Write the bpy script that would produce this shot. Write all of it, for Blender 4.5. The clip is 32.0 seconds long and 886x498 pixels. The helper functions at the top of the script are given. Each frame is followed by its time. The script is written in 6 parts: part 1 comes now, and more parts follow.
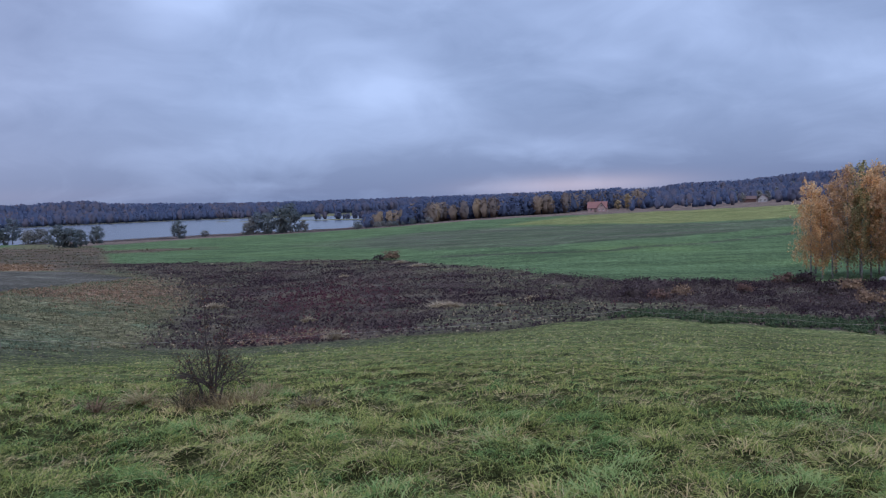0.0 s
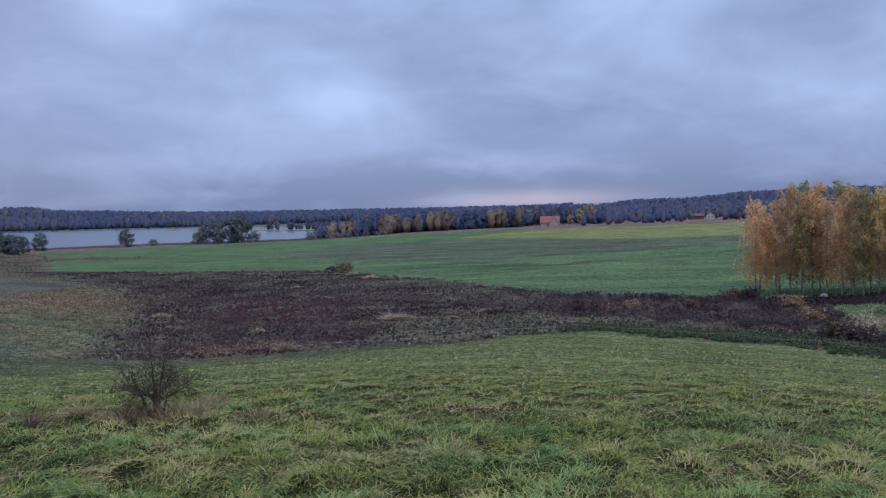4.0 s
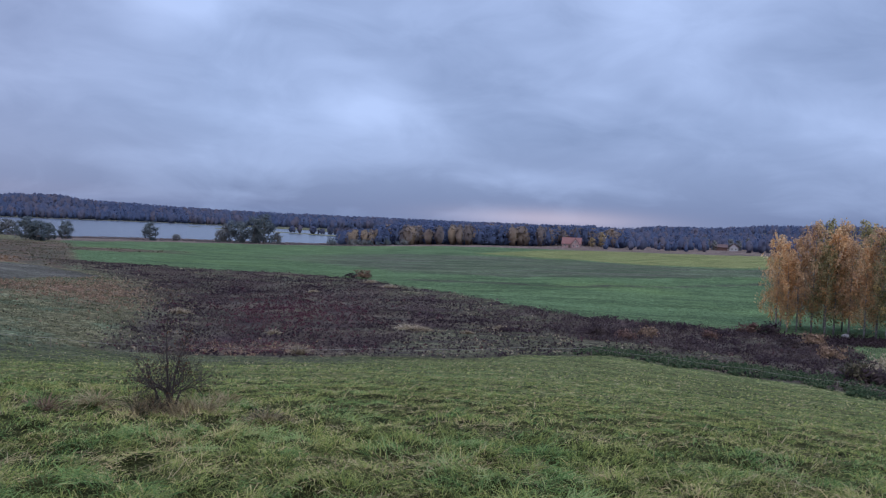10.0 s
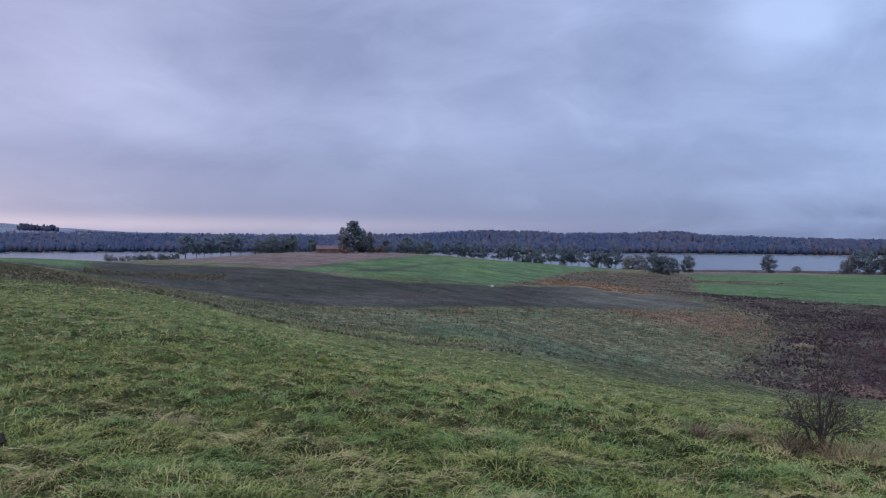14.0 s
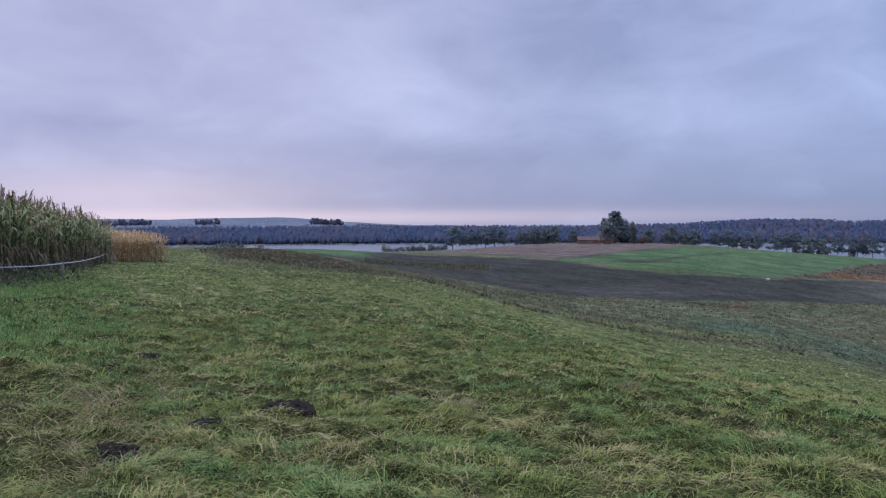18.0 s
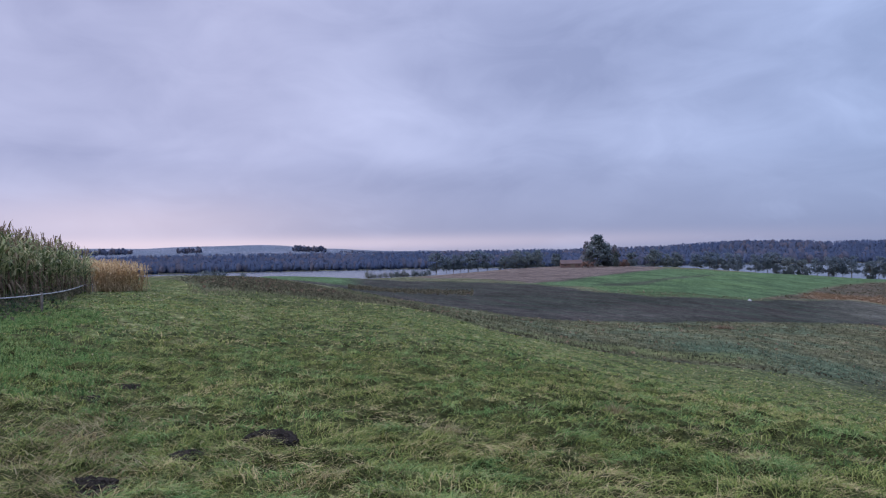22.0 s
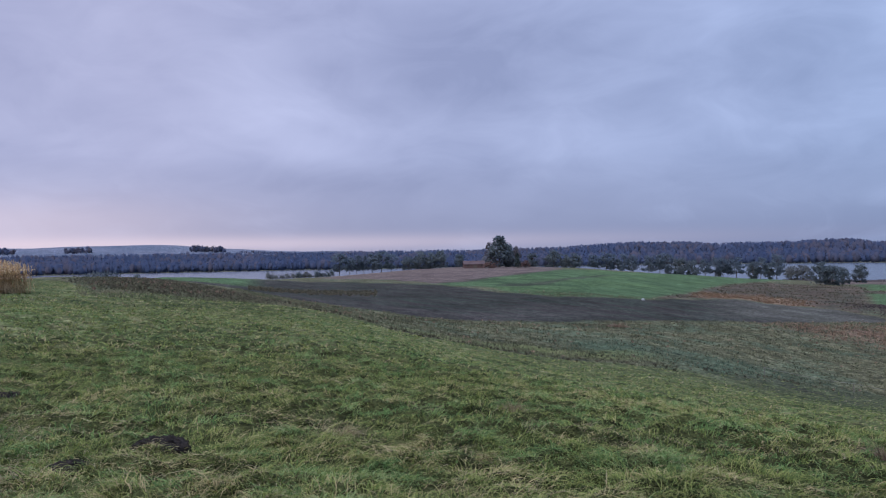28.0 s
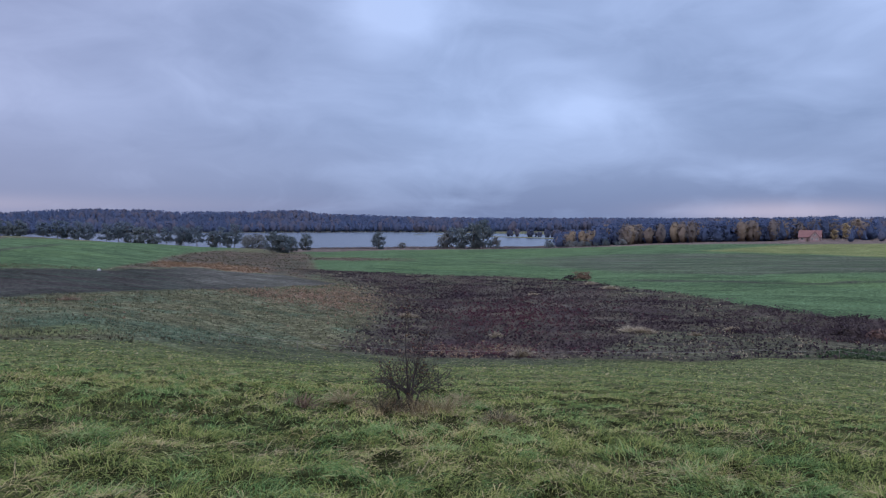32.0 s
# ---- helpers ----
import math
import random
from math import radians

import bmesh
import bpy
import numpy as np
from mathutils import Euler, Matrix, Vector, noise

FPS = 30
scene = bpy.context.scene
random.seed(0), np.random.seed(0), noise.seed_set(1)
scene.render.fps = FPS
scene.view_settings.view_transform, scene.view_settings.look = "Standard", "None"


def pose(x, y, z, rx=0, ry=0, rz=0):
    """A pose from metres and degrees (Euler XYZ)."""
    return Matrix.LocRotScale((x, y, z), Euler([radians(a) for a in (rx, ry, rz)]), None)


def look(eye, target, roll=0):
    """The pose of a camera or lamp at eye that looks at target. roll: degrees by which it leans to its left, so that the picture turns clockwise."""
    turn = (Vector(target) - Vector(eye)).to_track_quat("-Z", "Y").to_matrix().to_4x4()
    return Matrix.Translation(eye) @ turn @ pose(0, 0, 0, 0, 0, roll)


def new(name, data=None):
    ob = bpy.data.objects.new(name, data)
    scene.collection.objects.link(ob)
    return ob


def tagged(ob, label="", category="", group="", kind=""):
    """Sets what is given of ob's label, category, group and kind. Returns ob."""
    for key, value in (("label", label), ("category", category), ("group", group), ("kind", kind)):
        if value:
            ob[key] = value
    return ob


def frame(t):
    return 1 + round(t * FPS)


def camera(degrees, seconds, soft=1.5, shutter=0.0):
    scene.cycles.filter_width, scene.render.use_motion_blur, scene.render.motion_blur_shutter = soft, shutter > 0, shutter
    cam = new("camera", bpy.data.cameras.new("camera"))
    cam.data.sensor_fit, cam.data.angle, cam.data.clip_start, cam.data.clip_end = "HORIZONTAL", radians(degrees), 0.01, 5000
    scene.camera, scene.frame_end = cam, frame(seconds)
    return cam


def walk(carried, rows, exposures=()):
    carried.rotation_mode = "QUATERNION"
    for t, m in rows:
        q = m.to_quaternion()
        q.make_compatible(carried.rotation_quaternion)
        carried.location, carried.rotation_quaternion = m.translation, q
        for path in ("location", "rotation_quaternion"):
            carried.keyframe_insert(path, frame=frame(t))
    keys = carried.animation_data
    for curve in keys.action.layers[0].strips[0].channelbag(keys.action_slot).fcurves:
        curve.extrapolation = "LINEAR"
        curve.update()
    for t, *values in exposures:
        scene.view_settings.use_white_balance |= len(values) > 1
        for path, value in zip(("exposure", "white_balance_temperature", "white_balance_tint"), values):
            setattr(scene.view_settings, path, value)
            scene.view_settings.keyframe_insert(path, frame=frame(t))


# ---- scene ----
# Plan: the eye stands at the origin on a hillside meadow, 1.65 m above the grass.
# Bearings are degrees clockwise from +y, distances metres from the origin.
EYE_H = 1.65
ARM = 0.46          # the camera is held at arm's length and swings round the body
cam = camera(58.56, 32.0, soft=1.2)
ROWS = [
    (0, -3.79, -3.75, -2.14), (0.5, -2.69, -3.70, -2.09), (1, -1.55, -3.59, -1.95), (1.5, -1.11, -3.49, -1.82),
    (2, -0.79, -3.41, -1.52), (2.5, -0.63, -3.31, -1.39), (3, -0.58, -3.19, -1.44), (3.5, -0.49, -3.09, -1.26),
    (5.5, -0.21, -2.58, -1.13), (6, 0.06, -2.64, -0.78), (6.5, 0.30, -2.68, -0.39), (7, 0.59, -2.62, 0.03),
    (7.5, 1.23, -2.47, 0.85), (8, 2.15, -2.29, 1.74), (8.5, 2.81, -2.08, 1.98), (9, 2.82, -1.97, 1.86),
    (9.5, 1.78, -2.11, 2.26), (10, -1.86, -1.98, 2.59), (10.5, -7.92, -1.69, 2.14), (11, -16.23, -1.46, 1.61),
    (11.5, -24.41, -1.04, 1.49), (12, -29.65, -0.71, 1.54), (12.5, -34.52, -0.75, 0.87), (13, -39.97, -0.84, 0.30),
    (13.5, -43.27, -0.75, 0.34), (14, -44.61, -0.70, 0.22), (14.5, -45.15, -0.55, -0.08), (15, -47.83, -1.00, -0.29),
    (15.5, -55.11, -1.50, -0.39), (17.5, -63.40, -1.55, -0.09), (18, -63.37, -1.35, -0.27), (18.5, -63.36, -1.18, -0.41),
    (19, -63.33, -0.99, -0.58), (19.5, -63.12, -0.66, -0.64), (20, -62.79, -0.33, -0.71), (20.5, -62.46, -0.06, -0.75),
    (21, -62.21, 0.17, -0.77), (21.5, -62.15, 0.33, -0.86), (22, -62.14, 0.48, -1.01), (22.5, -62.12, 0.61, -1.13),
    (23, -61.85, 0.74, -1.14), (23.5, -61.56, 0.84, -1.24), (24, -61.24, 0.92, -1.35), (24.5, -60.81, 0.96, -1.44),
    (26.5, -58.19, 1.09, -1.35), (27, -57.30, 1.00, -1.21), (27.5, -56.19, 0.75, -1.05), (28, -55.17, 0.41, -0.92),
    (28.5, -52.98, -0.53, -0.49), (29, -49.49, -1.04, -0.04), (29.5, -44.15, -1.20, 0.16), (30, -37.83, -1.29, 0.34),
    (30.5, -30.67, -1.05, 0.46), (31, -23.82, -1.15, 0.21), (31.5, -19.26, -1.75, 0.13), (32, -17.55, -2.16, 0.02),
    
]


def hold(yaw, pitch, roll):
    a, b = radians(yaw), radians(pitch)
    eye = Vector((ARM * math.sin(a), ARM * math.cos(a), EYE_H))
    ahead = Vector((math.sin(a) * math.cos(b), math.cos(a) * math.cos(b), math.sin(b)))
    return look(eye, eye + ahead * 10, roll)


walk(cam, [(t, hold(a, b, c)) for t, a, b, c in ROWS],
     exposures=[(0.0, 0.0), (9.0, 0.0), (13.0, 0.0), (18.0, 0.1), (25.0, 0.1), (29.0, 0.0), (32.0, 0.0)])


# ---------------------------------------------------------------- small node helpers
def node(nt, kind, links=()):
    n = nt.nodes.new(kind)
    for socket, value in links:
        if isinstance(value, bpy.types.NodeSocket):
            nt.links.new(value, n.inputs[socket])
        else:
            n.inputs[socket].default_value = value
    return n


def maths(nt, op, a, b=0.0, c=0.0, clamp=False):
    n = node(nt, "ShaderNodeMath", ((0, a), (1, b), (2, c)))
    n.operation, n.use_clamp = op, clamp
    return n.outputs[0]


def mixed(nt, fac, a, b, blend="MIX"):
    n = node(nt, "ShaderNodeMix")
    n.data_type, n.blend_type = "RGBA", blend
    if isinstance(fac, bpy.types.NodeSocket):
        nt.links.new(fac, n.inputs[0])
    else:
        n.inputs[0].default_value = fac
    for i, v in ((6, a), (7, b)):
        if isinstance(v, bpy.types.NodeSocket):
            nt.links.new(v, n.inputs[i])
        else:
            n.inputs[i].default_value = (*v, 1)
    return n.outputs[2]


def ramp(nt, fac, *stops):
    n = node(nt, "ShaderNodeValToRGB", ((0, fac),))
    el = n.color_ramp.elements
    while len(el) < len(stops):
        el.new(0.5)
    for e, (p, c) in zip(el, stops):
        e.position, e.color = p, (*c, 1)
    return n.outputs[0]


def noisy(nt, vec, scale, detail=4.0, rough=0.55, distort=0.0):
    return node(nt, "ShaderNodeTexNoise", (("Vector", vec), ("Scale", scale), ("Detail", detail), ("Roughness", rough), ("Distortion", distort))).outputs[0]


def span(nt, v, a, b, c=0.0, d=1.0):
    return node(nt, "ShaderNodeMapRange", ((0, v), (1, a), (2, b), (3, c), (4, d))).outputs[0]


# ---------------------------------------------------------------- sky, sun
def make_sky():
    world = bpy.data.worlds.new("overcast_sky")
    scene.world = world
    world.use_nodes = True
    nt = world.node_tree
    nt.nodes.clear()
    way = node(nt, "ShaderNodeTexCoord").outputs["Generated"]
    sep = node(nt, "ShaderNodeSeparateXYZ", ((0, way),))
    x, y, z = sep.outputs
    up = maths(nt, "MAXIMUM", z, 0.0)
    deep = maths(nt, "ADD", up, 0.22)
    deck = node(nt, "ShaderNodeCombineXYZ", ((0, maths(nt, "DIVIDE", x, deep)), (1, maths(nt, "DIVIDE", y, deep)), (2, 0.0))).outputs[0]
    flat = node(nt, "ShaderNodeCombineXYZ", ((0, x), (1, y), (2, maths(nt, "MULTIPLY", z, 2.4)))).outputs[0]
    big = noisy(nt, flat, 2.6, 3.0, 0.5, 0.5)
    mid = maths(nt, "ADD", maths(nt, "MULTIPLY", noisy(nt, flat, 7.5, 6.0, 0.58, 0.8), 0.65), maths(nt, "MULTIPLY", noisy(nt, deck, 2.2, 3.0, 0.45, 0.5), 0.35))
    cloud = maths(nt, "ADD", maths(nt, "MULTIPLY", big, 0.55), maths(nt, "MULTIPLY", mid, 0.45))

    def glow(az, el, wide, high, gain):
        """A thin place in the cloud deck round a bearing and a height."""
        bearing = maths(nt, "ARCTAN2", x, y)
        da = maths(nt, "DIVIDE", maths(nt, "SUBTRACT", bearing, radians(az)), radians(wide))
        de = maths(nt, "DIVIDE", maths(nt, "SUBTRACT", maths(nt, "ARCSINE", z), radians(el)), radians(high))
        far = maths(nt, "ADD", maths(nt, "MULTIPLY", da, da), maths(nt, "MULTIPLY", de, de))
        return maths(nt, "MULTIPLY", maths(nt, "EXPONENT", maths(nt, "MULTIPLY", far, -1.0)), gain)

    total = cloud
    for spot in THIN_CLOUD:
        total = maths(nt, "ADD", total, glow(*spot))
    west = span(nt, maths(nt, "ARCTAN2", x, y), radians(-76), radians(-18))
    dark = mixed(nt, west, (0.325, 0.35, 0.56), (0.21, 0.29, 0.505))
    light = mixed(nt, west, (0.545, 0.57, 0.82), (0.465, 0.60, 0.945))
    deckcol = mixed(nt, span(nt, total, 0.31, 0.75), dark, light)
    low = span(nt, z, 0.015, 0.12)
    grey = mixed(nt, west, (0.31, 0.32, 0.49), (0.18, 0.24, 0.43))
    lowcol = mixed(nt, span(nt, total, 0.50, 0.95), grey, light)
    col = mixed(nt, low, lowcol, deckcol)
    pink = maths(nt, "ADD", maths(nt, "ADD", glow(-78, 0.95, 30, 0.6, 0.6), glow(6, 0.5, 7, 0.7, 0.45)), glow(-86, 2.4, 14, 1.9, 0.5), clamp=True)
    col = mixed(nt, pink, col, (0.78, 0.66, 0.78))
    # an overcast sky is two to three times brighter overhead than at the horizon
    zenith = span(nt, z, 0.30, 0.95, 1.0, 2.7)
    col = node(nt, "ShaderNodeVectorMath", ((0, col), (3, 1.0)))
    col.operation = "SCALE"
    nt.links.new(zenith, col.inputs[3])
    col = col.outputs[0]
    sky = node(nt, "ShaderNodeTexSky")
    sky.sky_type, sky.sun_disc, sky.sun_elevation, sky.sun_rotation = "NISHITA", False, radians(40), radians(155)
    veil = node(nt, "ShaderNodeBackground", ((0, sky.outputs[0]), (1, 0.004)))
    cover = node(nt, "ShaderNodeBackground", ((0, col), (1, 1.0)))
    both = node(nt, "ShaderNodeAddShader", ((0, veil.outputs[0]), (1, cover.outputs[0])))
    node(nt, "ShaderNodeOutputWorld", ((0, both.outputs[0]),))


# bearing, height, width, depth (degrees) and how much thinner the cloud is there
THIN_CLOUD = [(-21, 14.3, 4.0, 2.6, 0.30), (-7, 7.9, 3.5, 1.8, 0.22), (13.6, 14, 5.0, 3.0, 0.18), (3.4, 3.3, 7.0, 1.0, 0.16),
              (30, 7.5, 4, 2.2, 0.14), (-23, 3.5, 7, 1.0, 0.10), (-65, 9, 6, 3.0, 0.14), (-47, 8, 6, 2.0, 0.12),
              (-87, 7, 7, 1.6, -0.18), (-52, 13, 9, 4.0, -0.20), (-8, 4.6, 8, 2.0, 0.12), (-62, 5.3, 12, 1.2, -0.10), (-25, 5.5, 8, 2.6, -0.14)]
make_sky()
sun = bpy.data.lights.new("veiled_sun", "SUN")
sun.energy, sun.angle, sun.color = 1.5, radians(36), (0.95, 0.97, 1.0)
new("veiled_sun", sun).matrix_world = look((0, 0, 50), (50 * math.sin(radians(-25)), 50 * math.cos(radians(-25)), 50 - 48))


# ---------------------------------------------------------------- the lie of the land
def polar(az, r):
    return r * np.sin(np.radians(az)), r * np.cos(np.radians(az))


BEARINGS, FALLS = [], []
RINGS = np.array([0, 5, 15, 40, 65, 90, 130, 180, 240, 350, 500, 700, 900, 1450, 2000, 3000, 4600.0])


def section(az, *falls):
    """How far the ground lies below the eye along one bearing, ring by ring."""
    BEARINGS.append(az)
    FALLS.append(falls)


section(-180, 1.65, 1.6, 1.5, 1.0, 0.6, 0.0, -1, -2, -2, -1, 2, 8, 10, 10, 0, -20, -20)
section(-110, 1.65, 1.7, 1.7, 1.3, 1.2, 1.2, 1.5, 2, 4, 9, 14, 20, 24, 26, 5, -20, -20)
section(-94, 1.65, 1.75, 1.7, 1.3, 1.3, 1.5, 2.2, 4, 7, 12, 17, 23, 26.5, 25, 6, -40, -40)
section(-85, 1.65, 1.75, 1.95, 1.72, 2.15, 2.2, 2.5, 4.2, 7, 12, 17, 23.2, 26.5, 24, 6, -42, -42)
section(-75, 1.65, 1.8, 2.15, 2.45, 2.95, 2.75, 3.1, 4.6, 5.6, 8.0, 15, 22, 26, 24, 4, -42, -42)
section(-65, 1.65, 1.82, 2.3, 3.0, 4.1, 5.6, 7.2, 8.5, 9.1, 10.0, 13.6, 18.5, 25, 24, 5, -18, -20)
section(-55, 1.65, 1.9, 2.5, 4.6, 6.7, 8.0, 9.6, 9.5, 9.3, 8.9, 8.5, 17, 25.5, 24, 5, -8, -10)
section(-47, 1.65, 1.92, 2.7, 5.8, 8.3, 9.5, 10.7, 10.1, 9.6, 8.7, 9.1, 20, 26, 24, 6, -4, -8)
section(-40, 1.65, 1.95, 2.9, 6.4, 9.3, 10.4, 11.6, 12.0, 12.1, 11.9, 13.5, 23, 26, 24, 5, -2, -8)
section(-30, 1.65, 2.0, 3.1, 7.2, 11.2, 13.6, 14.3, 15.0, 15.5, 16.8, 18.9, 24.6, 26, 24, -1, 0, -8)
section(-20, 1.65, 2.05, 3.25, 7.7, 11.9, 15.8, 16.7, 17.0, 17.2, 18.2, 19.8, 24.2, 26, 24, 8, 5, -8)
section(-10, 1.65, 2.05, 3.3, 7.7, 12.0, 15.9, 16.8, 17.1, 17.3, 18.0, 19.0, 23.6, 25.5, 22, 13, 8, 0)
section(0, 1.65, 2.05, 3.3, 7.7, 11.8, 15.4, 16.5, 16.7, 16.6, 16.2, 16.0, 18.5, 20, 18, 12, 8, 0)
section(8, 1.65, 2.05, 3.35, 7.7, 11.6, 14.7, 16.2, 16.0, 15.6, 15.2, 14.6, 15.5, 16, 14, 8, 0, 0)
section(15, 1.65, 2.05, 3.35, 7.8, 11.7, 14.9, 16.2, 15.9, 15.2, 14.2, 13.0, 13.5, 14, 10, 4, -4, 0)
section(22, 1.65, 2.05, 3.35, 7.9, 11.9, 15.3, 16.2, 16.0, 14.8, 12.6, 11.0, 11.5, 12, 6, -4, -14, 0)
section(27, 1.65, 2.05, 3.35, 7.95, 11.95, 15.6, 15.8, 14.6, 13.6, 12.0, 10.3, 10.7, 11, 5, -6, -14, 0)
section(32, 1.65, 2.05, 3.35, 8.0, 12.0, 15.9, 14.6, 12.8, 12.6, 11.6, 9.6, 10, 10, 4, -8, -14, 0)
section(60, 1.65, 2.0, 3.2, 7.5, 11.5, 15.0, 14.2, 12.6, 12, 10, 8, 8, 8, 4, -8, -10, 0)
section(180, 1.65, 1.6, 1.5, 1.0, 0.6, 0.0, -1, -2, -2, -1, 2, 8, 10, 10, 0, -20, -20)
FALLS = np.array(FALLS)
BEARINGS = np.array(BEARINGS, float)


def slopes(xs, ys):
    """Gentle cubic tangents, so the land has no kinks."""
    d = np.diff(ys, axis=0) / np.diff(xs)[:, None]
    m = np.vstack([d[:1], (d[:-1] + d[1:]) / 2, d[-1:]])
    flat = np.vstack([np.ones_like(d[:1]), (d[:-1] * d[1:] > 0).astype(float), np.ones_like(d[:1])])
    lim = 2.5 * np.minimum(np.vstack([np.abs(d[:1]), np.abs(d)]), np.vstack([np.abs(d), np.abs(d[-1:])]))
    return np.sign(m) * np.minimum(np.abs(m), lim) * flat


RS = np.log1p(RINGS / 8.0)
TR = slopes(RS, FALLS.T).T


def hermite(t, p0, p1, m0, m1, h):
    return (2 * t**3 - 3 * t**2 + 1) * p0 + (t**3 - 2 * t**2 + t) * h * m0 + (-2 * t**3 + 3 * t**2) * p1 + (t**3 - t**2) * h * m1


def fall(az, r):
    s = np.log1p(np.minimum(r, 4599) / 8.0)
    i = np.clip(np.searchsorted(RS, s, side="right") - 1, 0, len(RS) - 2)
    h = RS[i + 1] - RS[i]
    t = (s - RS[i]) / h
    k = np.clip(np.searchsorted(BEARINGS, az, side="right") - 1, 0, len(BEARINGS) - 2)

    def line(q):
        return hermite(t, FALLS[q, i], FALLS[q, i + 1], TR[q, i], TR[q, i + 1], h)

    u = (az - BEARINGS[k]) / (BEARINGS[k + 1] - BEARINGS[k])
    w = BEARINGS[k + 1] - BEARINGS[k]
    ka, kb = np.maximum(k - 1, 0), np.minimum(k + 2, len(BEARINGS) - 1)
    a, b, c, d = line(ka), line(k), line(k + 1), line(kb)
    mb = (c - a) / np.maximum(BEARINGS[k + 1] - BEARINGS[ka], 1e-6)
    mc = (d - b) / np.maximum(BEARINGS[kb] - BEARINGS[k], 1e-6)
    return hermite(u, b, c, mb, mc, w)


def wave(x, y, size, seed):
    """Cheap smooth unevenness between -1 and 1."""
    rs = np.random.RandomState(seed)
    out = 0
    for k in range(5):
        a, ph, f = rs.uniform(0, 6.28), rs.uniform(0, 6.28), rs.uniform(0.7, 1.6) * 6.28 / size
        out = out + np.sin((x * math.cos(a) + y * math.sin(a)) * f + ph + 0.8 * np.sin((x * math.sin(a) - y * math.cos(a)) * f * 0.63 + ph))
    return out / 5


def smooth01(v, a, b):
    t = np.clip((v - a) / (b - a), 0, 1)
    return t * t * (3 - 2 * t)


# wooded hills on the horizon: how far their ground lies below the eye
HILL_AZ = [-120, -94, -75, -55, -47, -42, -38, -36, -31.5, -28, -26, -22, -17.5, 3.5, 10.7, 12.3, 13.3, 17, 19, 20.2, 23, 24.6, 28, 40]
HILL_FALL = [6, 6, 4, 5, 3, -7, -5, 1, -1.5, -5.5, 4.5, 9, 13, 15, 17, 8.5, 4, 3.2, -3.5, -8.5, -11, -15, -13.5, -10]

POND = (34.6, 119.5)          # bearing and distance of the pond's middle
POND_FALL = 16.35


TUFT = 0.38         # spacing of the grass hummocks in the meadow


def dice(i, j, k):
    v = np.sin(i * 127.1 + j * 311.7 + k * 74.7) * 43758.5453
    return v - np.floor(v)


def hummock(i, j):
    """Centre, radius and height of the grass hummock in one cell of the meadow."""
    cx, cy = (i + 0.5 + 0.75 * (dice(i, j, 1) - 0.5)) * TUFT, (j + 0.5 + 0.75 * (dice(i, j, 2) - 0.5)) * TUFT
    return cx, cy, TUFT * (0.38 + 0.36 * dice(i, j, 3)), 0.02 + 0.115 * dice(i, j, 4) ** 1.6


def tufty(x, y):
    """How hummocky the meadow is: coarse near the top, mown smoother lower down."""
    r, az = np.hypot(x, y), np.degrees(np.arctan2(x, y))
    far = np.interp(az, [-180, -75, -45, -25, -12, 40], [34, 34, 26, 16, 11, 11])
    return (0.25 + 0.75 * (1 - smooth01(r / far, 0.85, 1.35))) * (1 - smooth01(r, 45, 62)) * smooth01(r, 0.6, 2.0)


def hummocks(x, y):
    out = np.zeros(np.broadcast(x, y).shape)
    near = np.hypot(x, y) < 62
    if not near.any():
        return out
    xn, yn = x[near], y[near]
    i0, j0 = np.floor(xn / TUFT), np.floor(yn / TUFT)
    best = np.zeros(len(xn))
    for di in (-1, 0, 1):
        for dj in (-1, 0, 1):
            cx, cy, wide, high = hummock(i0 + di, j0 + dj)
            best = np.maximum(best, high * np.exp(-1.3 * ((xn - cx) ** 2 + (yn - cy) ** 2) / wide**2))
    out[near] = best * tufty(xn, yn)
    return out


def ground(x, y):
    x, y = np.atleast_1d(np.asarray(x, float)), np.atleast_1d(np.asarray(y, float))
    shape = x.shape
    z = terrain(x.ravel(), y.ravel()) + hummocks(x.ravel(), y.ravel())
    return z.reshape(shape) if z.size > 1 else float(z[0])


